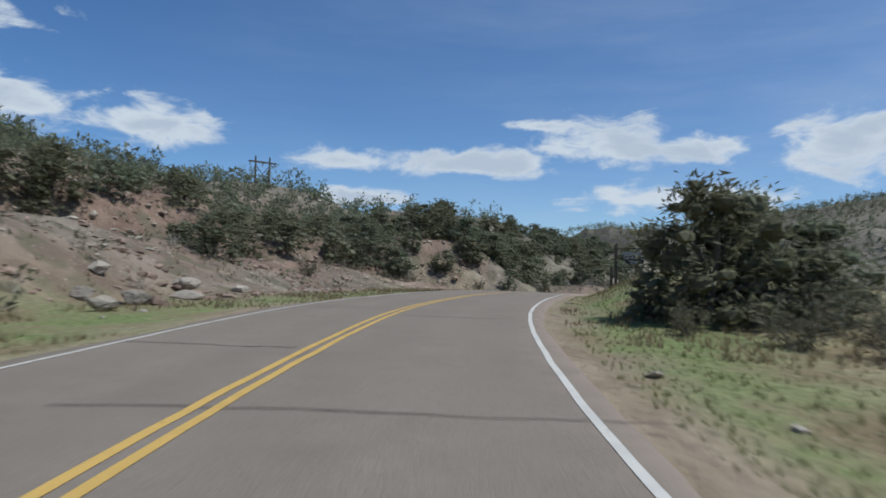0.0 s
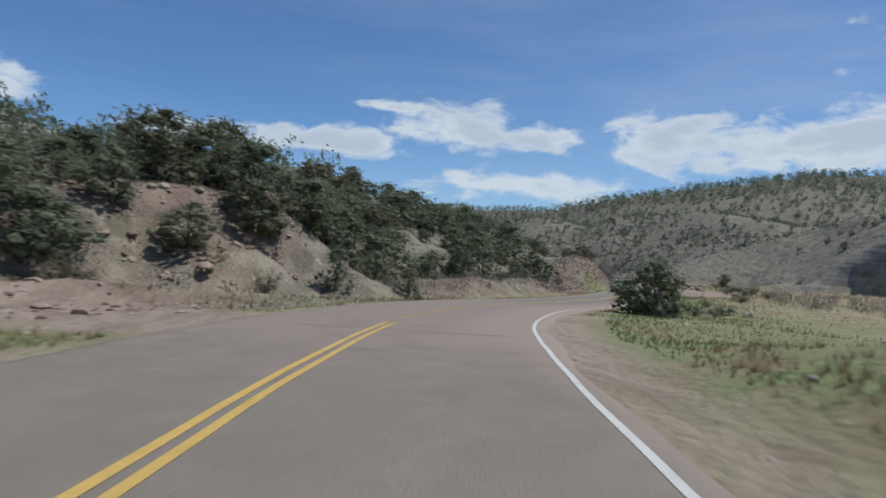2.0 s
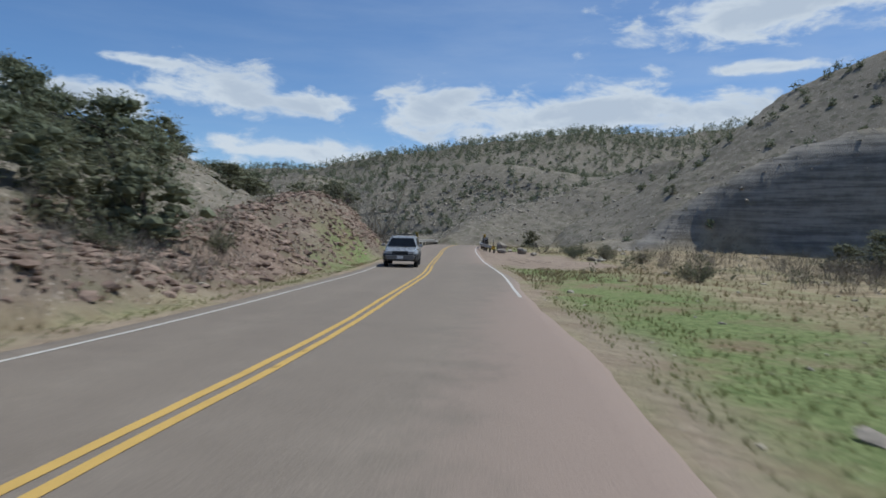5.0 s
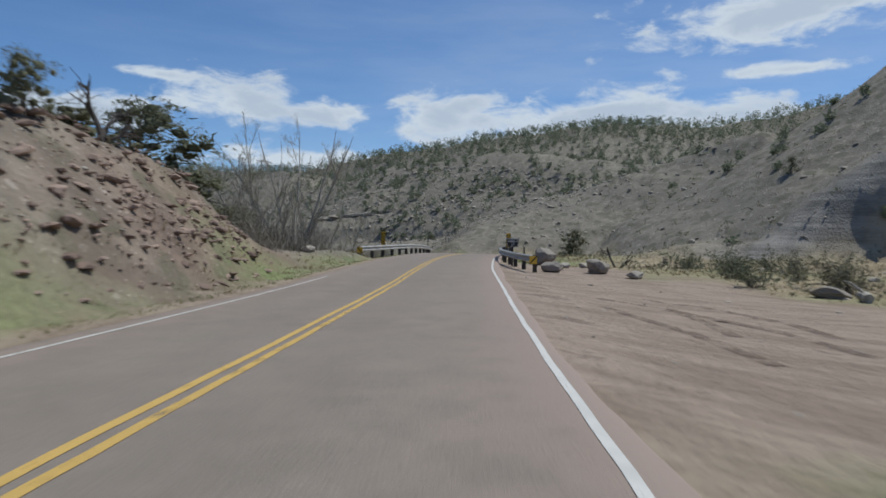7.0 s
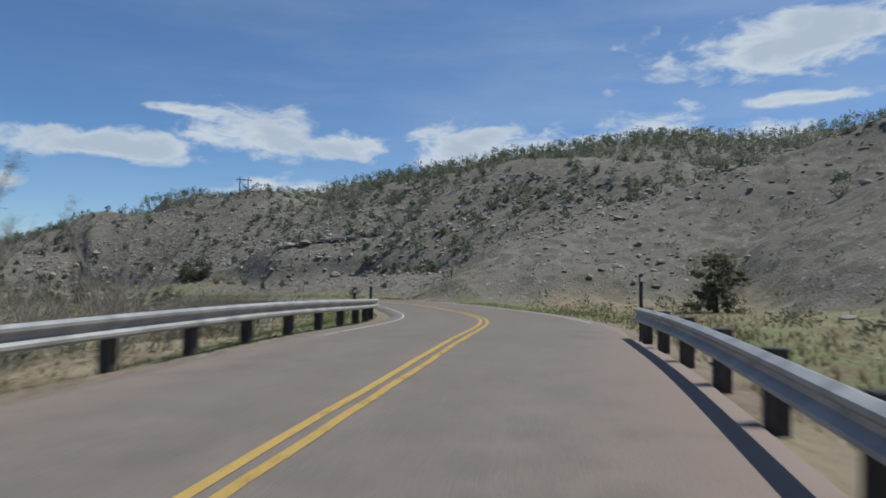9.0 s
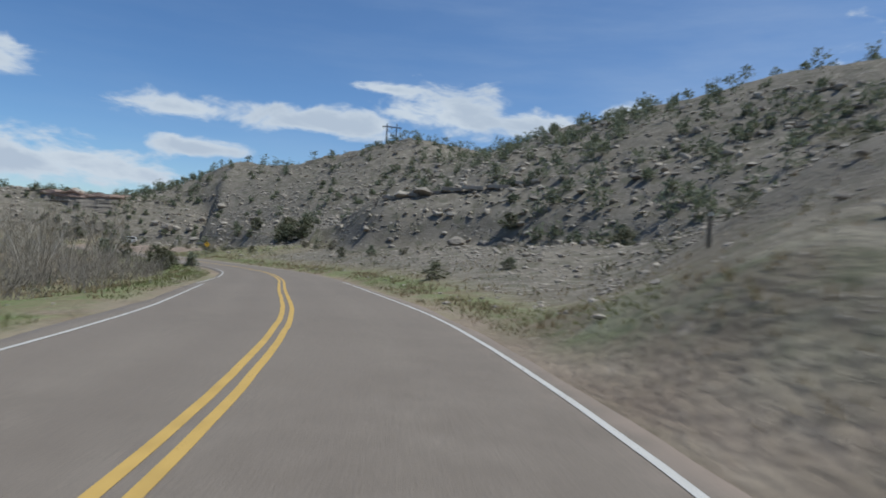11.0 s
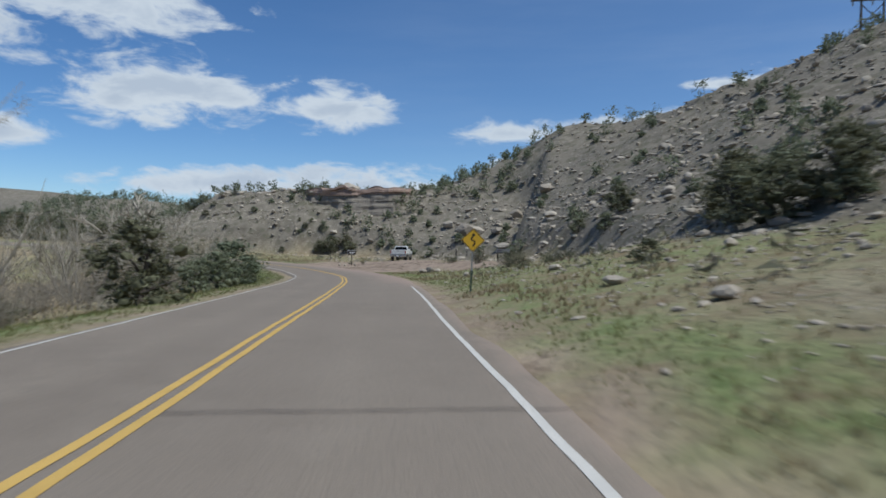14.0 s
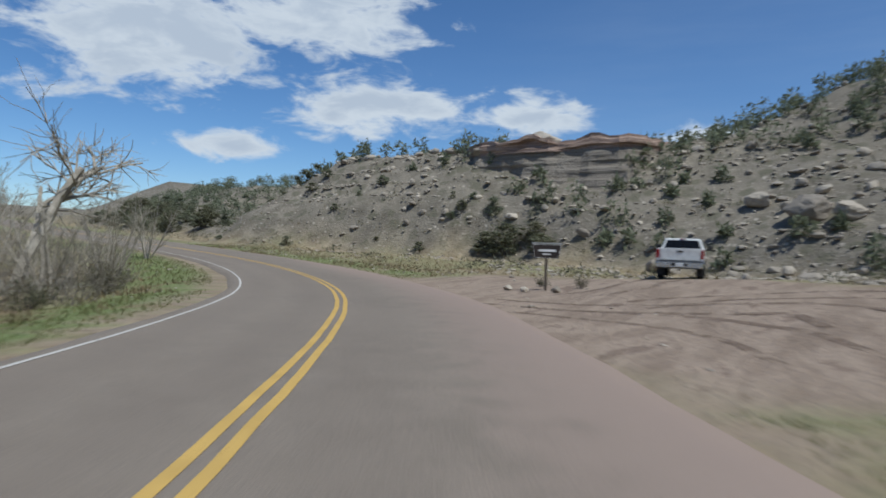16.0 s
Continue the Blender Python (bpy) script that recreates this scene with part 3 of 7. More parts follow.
def paint(name, color):
    """Road paint, worn through to the stone chips."""
    def build(n):
        p = place(n)
        grain, mid = n.noise(p, 45.0, 3.0, 0.8), n.noise(p, 2.5, 6.0, 0.7)
        gone = n.ramp(n.math("ADD", n.math("ADD", n.math("MULTIPLY", grain, 0.45), n.math("MULTIPLY", mid, 0.55)), n.math("MULTIPLY", attr(n, "wear"), 0.6)), 0.58, 0.72)
        col = n.mix(n.ramp(mid, 0.3, 0.7), tuple(c * 0.8 for c in color) + (1,), color + (1,))
        shade = surface(n, col, 0.75, grain, 0.4, 0.006)
        clear = n.add("ShaderNodeBsdfTransparent")
        return n.add("ShaderNodeMixShader", {0: gone, 1: shade, 2: clear.outputs[0]}).outputs[0]
    return material(name, build)


def foliage(name, dark, light, dry=None):
    def build(n):
        isl = n.add("ShaderNodeNewGeometry").outputs["Random Per Island"]
        rnd = n.add("ShaderNodeObjectInfo").outputs["Random"]
        col = n.mix(isl, dark + (1,), light + (1,))
        col = n.mix(n.math("MULTIPLY", rnd, 0.45), col, tuple(0.5 * (a + b) * k for a, b, k in zip(dark, light, (1.3, 1.0, 0.9))) + (1,))
        if dry:
            col = n.mix(n.ramp(isl, 0.72, 0.9), col, dry + (1,))
        leaf = n.add("ShaderNodeBsdfPrincipled", {"Base Color": col, "Roughness": 0.75, "Specular IOR Level": 0.2}).outputs[0]
        thin = n.add("ShaderNodeBsdfTranslucent", {0: col}).outputs[0]
        return n.add("ShaderNodeMixShader", {0: 0.36, 1: leaf, 2: thin}).outputs[0]
    return material(name, build)


def bark(name, dark, light):
    def build(n):
        p = place(n)
        f = n.noise(n.add("ShaderNodeMapping", {0: p, 3: (9.0, 9.0, 1.6)}).outputs[0], 1.0, 6.0, 0.7)
        return surface(n, n.mix(n.ramp(f, 0.3, 0.7), dark + (1,), light + (1,)), 0.9, f, 0.5, 0.02)
    return material(name, build)


def build_rock(n):
    p = place(n)
    isl = n.add("ShaderNodeNewGeometry").outputs["Random Per Island"]
    rnd = n.add("ShaderNodeObjectInfo").outputs["Random"]
    f, g = n.noise(p, 1.6, 6.0, 0.7), n.noise(p, 14.0, 5.0, 0.7)
    col = n.mix(n.math("FRACT", n.math("ADD", isl, rnd)), (0.25, 0.215, 0.175, 1), (0.47, 0.405, 0.325, 1))
    col = n.mix(n.ramp(f, 0.5, 0.75), col, (0.20, 0.165, 0.13, 1))
    col = n.mix(n.math("MULTIPLY", n.ramp(g, 0.55, 0.7), 0.5), col, (0.13, 0.12, 0.095, 1))
    return surface(n, col, 0.92, n.math("ADD", f, n.math("MULTIPLY", g, 0.4)), 0.6, 0.06, spec=0.15)


GROUND, ASPHALT, ROCK = material("ground", build_ground), material("asphalt", build_asphalt), material("sandstone", build_rock)
YELLOW, WHITE = paint("yellow_paint", (0.58, 0.37, 0.10)), paint("white_paint", (0.60, 0.56, 0.50))
TAR = plain("crack_tar", (0.035, 0.03, 0.028), 0.8)
JUNIPER = foliage("juniper_leaves", (0.125, 0.145, 0.086), (0.235, 0.255, 0.168))
JUNIPER_OLIVE = foliage("olive_leaves", (0.10, 0.108, 0.065), (0.19, 0.198, 0.122))
SAGE = foliage("sage_leaves", (0.11, 0.115, 0.07), (0.23, 0.225, 0.15), (0.30, 0.26, 0.19))
GRASS = foliage("grass_green", (0.125, 0.15, 0.05), (0.25, 0.265, 0.11), (0.27, 0.22, 0.11))
STRAW = foliage("grass_dry", (0.20, 0.155, 0.085), (0.38, 0.31, 0.19), (0.12, 0.12, 0.05))
BUDS = foliage("spring_buds", (0.17, 0.15, 0.09), (0.30, 0.27, 0.17))
BARK_PALE = bark("pale_bark", (0.24, 0.21, 0.165), (0.46, 0.41, 0.335))
BRUSH = bark("brush_twigs", (0.13, 0.11, 0.085), (0.27, 0.235, 0.19))
BARK_DARK = bark("dark_bark", (0.05, 0.04, 0.033), (0.14, 0.115, 0.095))


# ---- meshes ----
def mesh_of(name, verts, faces, mat, smooth=False):
    me = bpy.data.meshes.new(name)
    verts = np.asarray(verts, float)
    me.from_pydata(verts.tolist(), [], [tuple(f) for f in (faces.tolist() if isinstance(faces, np.ndarray) else faces)])
    for m in (mat if isinstance(mat, (list, tuple)) else [mat]):
        me.materials.append(m)
    if smooth:
        me.shade_smooth()
    me.update()
    return me


def thing(name, label, category, m=None, group="", kind=""):
    """An empty at the base of a thing, for its parts."""
    ob = tagged(new(name), label, category, group, kind)
    if m is not None:
        ob.matrix_world = m
    return ob


def part(name, bm, mat, parent, label="", smooth=False):
    me = bpy.data.meshes.new(name)
    if isinstance(bm, bmesh.types.BMesh):
        bm.to_mesh(me)
        bm.free()
    else:
        me = bm
    if mat is not None:
        me.materials.clear()
        me.materials.append(mat)
    if smooth:
        me.shade_smooth()
    ob = new(name, me)
    ob.parent = parent
    return tagged(ob, label)


def box(size, at=(0, 0, 0), bevel=0.0, bm=None, turn=None):
    """A block with softened edges; at is its middle."""
    made = bmesh.new()
    bmesh.ops.create_cube(made, size=1.0)
    bmesh.ops.scale(made, vec=size, verts=made.verts)
    if bevel:
        bmesh.ops.bevel(made, geom=made.edges[:], offset=bevel, segments=2, affect="EDGES", profile=0.6)
    if turn is not None:
        bmesh.ops.transform(made, matrix=turn, verts=made.verts)
    bmesh.ops.translate(made, vec=at, verts=made.verts)
    if bm is None:
        return made
    me = bpy.data.meshes.new("joined")
    made.to_mesh(me)
    made.free()
    bm.from_mesh(me)
    bpy.data.meshes.remove(me)
    return bm


def tube(points, radii, sides=6, bm=None):
    """A round bar along points, with a radius at each."""
    bm = bm or bmesh.new()
    rings = []
    for i, p in enumerate(points):
        p = Vector(p)
        a = Vector(points[max(0, i - 1)])
        b = Vector(points[min(len(points) - 1, i + 1)])
        q = (b - a).to_track_quat("Z", "Y")
        rings.append([bm.verts.new(p + q @ Vector((radii[i] * math.cos(k * math.tau / sides), radii[i] * math.sin(k * math.tau / sides), 0))) for k in range(sides)])
    for lo, hi in zip(rings, rings[1:]):
        for k in range(sides):
            bm.faces.new((lo[k], lo[(k + 1) % sides], hi[(k + 1) % sides], hi[k]))
    bm.faces.new(rings[0][::-1]), bm.faces.new(rings[-1])
    return bm


def extrude(outline, depth, bm=None, axis="y"):
    """A flat shape of that outline (u, v) with a thickness; u runs along x, v up, the thickness along y (or u along y, the thickness along x)."""
    bm = bm or bmesh.new()
    put = (lambda u, v, w: (u, w, v)) if axis == "y" else (lambda u, v, w: (w, u, v))
    a = [bm.verts.new(put(u, v, -depth / 2)) for u, v in outline]
    b = [bm.verts.new(put(u, v, depth / 2)) for u, v in outline]
    bm.faces.new(a), bm.faces.new(b[::-1])
    for i in range(len(a)):
        j = (i + 1) % len(a)
        bm.faces.new((a[j], a[i], b[i], b[j]))
    bmesh.ops.recalc_face_normals(bm, faces=bm.faces[:])
    return bm


# ---- the ground ----
def spread(lo, hi, step, reach):
    core = np.arange(lo, hi + step / 2, step)
    out, gap, at = [], step, 0.0
    while at < reach:
        gap *= 1.16
        at += gap
        out.append(at)
    out = np.array(out)
    return np.r_[lo - out[::-1], core, hi + out]


def build_land():
    xs, ys = spread(-48, 150, 1.0, 2600), spread(-6, 366, 1.0, 2600)
    gx, gy = np.meshgrid(xs, ys)
    x, y = gx.ravel(), gy.ravel()
    z, d, s = ground(x, y)
    w, h = len(xs), len(ys)
    i = np.arange(w * h).reshape(h, w)
    faces = np.stack([i[:-1, :-1], i[:-1, 1:], i[1:, 1:], i[1:, :-1]], -1).reshape(-1, 4)
    me = mesh_of("ground", np.stack([x, y, z], -1), faces, GROUND, True)
    pad = np.maximum(-d - 4.0, d - 3.4)
    hill = np.zeros_like(x)
    for k in HILLS.values():
        dt, _, _, past = to_line(x, y, k["toe"])
        hill = np.maximum(hill, ease(dt * k["side"] + 2.0 * bumps(x, y, 6.0, 90, 2), -1.0, 3.0) * (1 - ease(past, 0, 14)))
    hill = np.maximum(hill, ease(np.hypot(x - 60, y - 150), 300, 500))
    apron = ease(s, 205, 235) * (1 - ease(s, 284, 300)) * ease(-d, 6.0, 9.5) * 0.95
    hill = np.maximum(hill, apron)
    hill = np.maximum(hill, ease(d, 4.3, 5.3) * (1 - ease(d, 12, 16)) * ease(s, 64, 72) * (1 - ease(s, 112, 118)))
    dirt = dirt_at(x, y)
    edge = (1 - ease(np.abs(pad - 0.1 + 0.5 * bumps(x, y, 2.5, 44, 2)), 0.25, 0.8))
    red_side = ease(s, 32, 46) * (1 - ease(s, 60, 70)) * (1 - ease(pad, 0.5, 1.8)) * (d < 0)
    dirt = np.maximum(dirt, np.maximum(0.75 * edge, red_side))
    verge = (1 - ease(pad + 2.0 * bumps(x, y, 7.0, 61, 2), 2.0, 6.5)) * ease(pad, 0.3, 0.9)
    verge = np.maximum(verge, 0.45 * (1 - hill) * ease(bumps(x, y, 9.0, 62, 2), -0.1, 0.5))
    field = ease(s, 12, 24) * (1 - ease(s, 88, 112)) * (d < 0) * (1 - ease(-d, 14, 26))
    verge = np.maximum(verge, (0.42 + 0.23 * ease(s, 42, 56)) * field)
    verge = verge * (1 - 0.8 * ease(s, 60, 70) * (1 - ease(s, 112, 118)) * (d > 0) * ease(pad, 0.5, 1.2))
    strip = ease(s, 66, 78) * (1 - ease(s, 112, 124)) * (d < 0) * (1 - ease(pad + 1.2 * bumps(x, y, 4.0, 64, 2), 3.5, 7.5)) * ease(pad, 0.8, 1.4)
    strip = np.maximum(strip, ease(s, 318, 332) * (1 - ease(s, 368, 380)) * (d > 0) * (1 - ease(pad + 0.8 * bumps(x, y, 4.0, 65, 2), 2.4, 4.6)) * ease(pad, 0.5, 1.0))
    strip = np.maximum(strip, 0.62 * ease(s, 284, 300) * (1 - ease(s, 330, 340)) * (d < 0) * (1 - ease(-d, 15, 24)) * ease(pad, 0.8, 1.6))
    strip = np.maximum(strip, 0.8 * ease(s, 114, 122) * (1 - ease(s, 164, 168)) * (d > 0) * (1 - ease(pad, 1.2, 2.2)) * ease(pad, 0.4, 0.8))
    verge = np.maximum(verge, 1.35 * strip)
    verge = verge * (1 - 0.55 * ease(s, 198, 215) * (1 - ease(s, 285, 310)) * (d < 0) * ease(pad, 1.5, 4.0))
    red = ease(-x, -12, 2) * (1 - ease(y, 78, 96)) + ease(s, 62, 78) * (1 - ease(s, 150, 160)) * (d > 0) * (1 - ease(d, 7, 12)) * 0.8
    cliff, _, _, past = to_line(x, y, HILLS["shale_cliff"]["toe"])
    cliff = cliff * HILLS["shale_cliff"]["side"]
    shale = ease(cliff, -1, 1) * (1 - ease(cliff + 1.5 * bumps(x, y, 5.0, 93, 2), 5.5, 9.5)) * (1 - ease(past, 0, 8))
    for name, v in (("hill", hill), ("dirt", np.clip(dirt, 0, 1)), ("verge", np.clip(verge, 0, 2)), ("red", np.clip(red, 0, 1)), ("shale", shale)):
        me.attributes.new(name, "FLOAT", "POINT").data.foreach_set("value", v.astype(np.float32))
    tagged(new("ground", me), "dry stony ground with green verges and scrub hills", "ground", kind="structure")


build_land()


# ---- the road ----
def ribbon(name, s, offsets, lift, mat, attributes=()):
    """A strip along the road: offsets is rows of distances to the right, one row a station."""
    pts, _ = beside(s[:, None] + 0 * offsets, offsets)
    pts[..., 2] += lift
    h, w = offsets.shape
    i = np.arange(w * h).reshape(h, w)
    faces = np.stack([i[:-1, :-1], i[:-1, 1:], i[1:, 1:], i[1:, :-1]], -1).reshape(-1, 4)
    me = mesh_of(name, pts.reshape(-1, 3), faces, mat, True)
    for key, v in attributes:
        me.attributes.new(key, "FLOAT", "POINT").data.foreach_set("value", np.broadcast_to(v, (h, w)).astype(np.float32).ravel())
    return me


def build_road():
    s = np.arange(2.0, AXIS_S[-1] - 2, 0.5)
    cols = np.array([-3.3, -3.15, -2.9, -2.2, -1.45, -0.7, 0, 0.7, 1.1, 1.7, 2.3, 2.9, 3.5, 3.75, 3.9])
    off = np.repeat(cols[None], len(s), 0)
    wob = bumps(s, 0 * s, 4.0, 81, 4)
    off[:, -2:] += 0.09 * np.clip(wob, -1.2, 1.2)[:, None]
    off[:, :2] += 0.06 * bumps(s, 0 * s + 9, 3.0, 82, 4)[:, None]
    lift = np.zeros_like(off)
    lift[:, 0] = lift[:, -1] = -0.12
    t = s - S0
    dust = np.zeros_like(off)
    spill = ease(t, 36, 48) * (1 - ease(t, 64, 86))
    dust += spill[:, None] * 0.55
    dust += (ease(t, 42, 52) * (1 - ease(t, 96, 116)))[:, None] * ease(off, 1.2, 3.4) * 0.9
    dust += (ease(t, 122, 130) * (1 - ease(t, 172, 198)))[:, None] * (0.25 + 0.35 * ease(np.abs(off), 1.5, 3.4))
    dust += (ease(t, 308, 322) * (1 - ease(t, 366, 384)))[:, None] * ease(off, 0.8, 3.4) * 0.85
    dust += 0.5 * ease(np.abs(off), 3.1, 3.8)
    track = np.exp(-((np.abs(off - 1.75) - 0.85) / 0.33) ** 2) + np.exp(-((np.abs(off + 1.5) - 0.8) / 0.33) ** 2)
    road = new("road", ribbon("road", s, off, lift, ASPHALT, (("dust", np.clip(dust, 0, 1)), ("track", track))))
    tagged(road, "two-lane reddish grey chip-sealed asphalt road with ragged edges", "road", kind="structure")
    # painted lines, thin but real
    def line(name, at, width, mat, spans, label, wear=0.0):
        for a, b, worn, *shift in spans:
            st = np.arange(a, b, 0.5) + S0
            mid = at + (shift[0] if shift else 0.0)
            edge = 0.012 * bumps(st, 0 * st + at * 7, 0.9, 85, 2)
            off2 = np.stack([mid - width / 2 + edge, mid + width / 2 + edge], -1)
            fade = np.minimum(1, np.minimum((st - st[0]) / 3.0, (st[-1] - st) / 3.0) + 0.0)
            me = ribbon(name, st, off2, 0.006, mat, (("wear", (wear + worn + 0.12 * (1 - np.clip(fade, 0, 1)))[:, None]),))
            tagged(new(name, me), label, "road marking", kind="structure")
    spans_y = [(-60, 50, 0.02), (49.5, 72, 0.24), (71.5, 124, 0.04), (123.5, 198, 0.10), (197.5, 440, 0.0)]
    line("yellow_line", -0.03, 0.105, YELLOW, spans_y, "painted yellow centre line, one of a pair")
    line("yellow_line", 0.18, 0.105, YELLOW, spans_y, "painted yellow centre line, one of a pair", 0.04)
    line("edge_line", LANE_RIGHT, 0.092, WHITE, [(-60, 68, 0.05), (104, 166, 0.05), (186, 246, 0.08, -0.08), (268, 314, 0.05, -0.13)], "painted white edge line, partly worn away")
    line("edge_line", -LANE_LEFT, 0.068, WHITE, [(-60, 38, 0.08), (68, 148, 0.09, 0.18), (178, 236, 0.09, 0.16), (235.5, 336, 0.09, -0.12), (335.5, 440, 0.09, 0.05)], "painted white edge line, partly worn away")
    # cracks across the lanes
    rnd = random.Random(5)
    for at, a, b in ((5.6, -1.3, 4.2), (9.6, -3.0, -0.2), (15.6, 0.4, 2.9), (17.6, -2.4, 0.0), (47.6, -1.6, 2.9), (76, -2.8, -1.6), (289, 0.2, 3.9), (302, 0.6, 2.6)):
        us = np.linspace(a, b, 26)
        run = at + np.cumsum([rnd.uniform(-0.05, 0.05) for _ in us]) * 0.8
        verts, faces = [], []
        for k, (u, r) in enumerate(zip(us, run)):
            half = 0.010 + 0.010 * rnd.random()
            for e in (-half, half):
                p, _ = beside(np.array(r + e + S0), np.array(u))
                verts.append((p[0], p[1], p[2] + 0.004))
            if k:
                faces.append((2 * k - 2, 2 * k, 2 * k + 1, 2 * k - 1))
        tagged(new("road_crack", mesh_of("road_crack", verts, faces, TAR)), "dark crack across the asphalt", "crack", kind="structure")


build_road()


def build_mud(n):
    p = place(n)
    f, g = n.noise(p, 1.8, 5.0, 0.7), n.noise(p, 14.0, 4.0, 0.7)
    col = n.mix(n.ramp(g, 0.3, 0.7), (0.155, 0.108, 0.08, 1), (0.25, 0.185, 0.14, 1))
    wet = surface(n, col, 0.9, g, 0.8, 0.03, spec=0.15)
    gone = n.ramp(n.math("ADD", n.math("MULTIPLY", f, 0.6), n.math("MULTIPLY", g, 0.4)), 0.40, 0.56)
    return n.add("ShaderNodeMixShader", {0: gone, 1: wet, 2: n.add("ShaderNodeBsdfTransparent").outputs[0]}).outputs[0]


MUD = material("dark_mud", build_mud)
TRACKS = [[(62.0, 318.1), (64.8, 317.7), (67.0, 317.9), (69.1, 317.2), (70.8, 317.1), (71.8, 314.8)],
          [(63.5, 316.3), (66.2, 316.1), (68.3, 315.3), (70.0, 313.9), (71.3, 311.6)],
          [(63.8, 320.8), (64.9, 322.8), (64.7, 329.9)],
          [(66.5, 318.6), (69.2, 320.2), (72.5, 319.6), (76.0, 317.0)],
          [(63.1, 119.2), (61.2, 115.3), (59.5, 112.6)],
          [(64.7, 121.0), (64.2, 118.0), (61.4, 114.4)]]


def tyre_tracks():
    """Churned darker ruts, in pairs, that vehicles left in the dirt of the pull-offs."""
    for k, way in enumerate(TRACKS):
        line = smooth_line([(x, y, 0.0) for x, y in way], 0.4)
        t = np.gradient(line[:, :2], axis=0)
        t /= np.linalg.norm(t, axis=1)[:, None]
        for gap in (-0.8, 0.8):
            wob = 0.10 * bumps(np.arange(len(line)) * 0.4, np.zeros(len(line)) + k + gap, 2.5, 99, 2)
            cols = []
            for u, lift in ((-0.13, 0.008), (-0.07, 0.022), (0.0, 0.010), (0.07, 0.022), (0.13, 0.008)):
                q = np.stack([line[:, 0] + t[:, 1] * (gap + u + wob), line[:, 1] - t[:, 0] * (gap + u + wob)], -1)
                cols.append(np.column_stack([q, ground(q[:, 0], q[:, 1])[0] + lift]))
            v = np.stack(cols, 1)
            i = np.arange(v.shape[0] * 5).reshape(-1, 5)
            faces = np.stack([i[:-1, :-1], i[:-1, 1:], i[1:, 1:], i[1:, :-1]], -1).reshape(-1, 4)
            tagged(new("tyre_track", mesh_of("tyre_track", v.reshape(-1, 3), faces, MUD, True)), "churned brown tyre track in the dry dirt", "tyre track", kind="structure")


tyre_tracks()


# ---- plants and stones ----
def unit(v):
    return v / np.maximum(np.linalg.norm(v, axis=-1, keepdims=True), 1e-9)


def leaves(rng, at, out, size, slim=0.55):
    """Small bent leaf sprays (two triangles each) at places, facing roughly outward."""
    n = len(at)
    a = unit(out + rng.normal(0, 0.7, (n, 3)))
    b = unit(np.cross(a, rng.normal(0, 1, (n, 3))))
    s = size * rng.uniform(0.6, 1.4, (n, 1))
    v = np.stack([at - b * s * slim * 0.5, at + a * s * 0.5 - b * 0.1 * s, at + b * s * slim * 0.5, at + a * s + rng.normal(0, 0.15, (n, 3)) * s], 1)
    i = np.arange(n)[:, None] * 4
    return v.reshape(-1, 3), np.vstack([i + np.array([[0, 1, 3]]), i + np.array([[1, 2, 3]])])


ICO = None


def lumps(rng, at, radius):
    """Small rough balls, the dense inside of a crown."""
    global ICO
    if ICO is None:
        bm = bmesh.new()
        bmesh.ops.create_icosphere(bm, subdivisions=1, radius=1.0)
        ICO = (np.array([v.co for v in bm.verts]), np.array([[v.index for v in f.verts] for f in bm.faces]))
        bm.free()
    v, f = ICO
    n = len(at)
    pts = at[:, None] + v[None] * radius[:, None, None] * rng.uniform(0.65, 1.25, (n, len(v), 1))
    return pts.reshape(-1, 3), (f[None] + (np.arange(n) * len(v))[:, None, None]).reshape(-1, 3)


def merge(*pieces):
    verts, faces, k = [], [], 0
    for v, f in pieces:
        verts.append(v), faces.append(np.asarray(f) + k)
        k += len(v)
    return np.vstack(verts), np.vstack(faces)


def crown(seed, high, wide, clumps=46, sprays=16, size=0.2, low=0.06, point=0.75, tight=0.92, core=True):
    """An uneven evergreen crown of many clumps, wider below, with gaps."""
    rng = np.random.default_rng(seed)
    h = rng.uniform(low, 1.0, clumps) ** 1.25
    reach = (1 - h ** 2.2 * point) * (0.75 + 0.25 * np.sin(h * 9 + seed)) * np.minimum(1, 0.62 + h * 2.2)
    ang = rng.uniform(0, math.tau, clumps)
    lean = 1 + 0.28 * np.cos(ang * 2 + seed) + 0.2 * np.cos(ang - seed * 2.1)
    r = reach * lean * rng.uniform(0.3, 1.0, clumps) ** 0.5 * wide / 2
    r = r * tight
    c = np.stack([r * np.cos(ang), r * np.sin(ang), h * high * 0.88], -1)
    rad = wide * rng.uniform(0.12, 0.21, clumps) * (1.0 if core else 1.35)
    which = np.repeat(np.arange(clumps), sprays)
    d = unit(rng.normal(0, 1, (len(which), 3)) + np.array([0, 0, 0.35]))
    at = c[which] + d * (rad[which] * rng.uniform(0.25, 1.05, len(which)))[:, None]
    if not core:
        return leaves(rng, at, d, size, 0.8 if clumps < 20 else 0.5)
    return merge(lumps(rng, c, rad * 0.34), leaves(rng, at, d, size))


def limb_line(rng, a, way, length, steps, wander, lift=0.0):
    pts, p, w = [a], a, way
    for _ in range(steps):
        w = unit(w + rng.normal(0, wander, 3) + np.array([0, 0, lift]))
        p = p + w * length / steps
        pts.append(p)
    return np.array(pts)


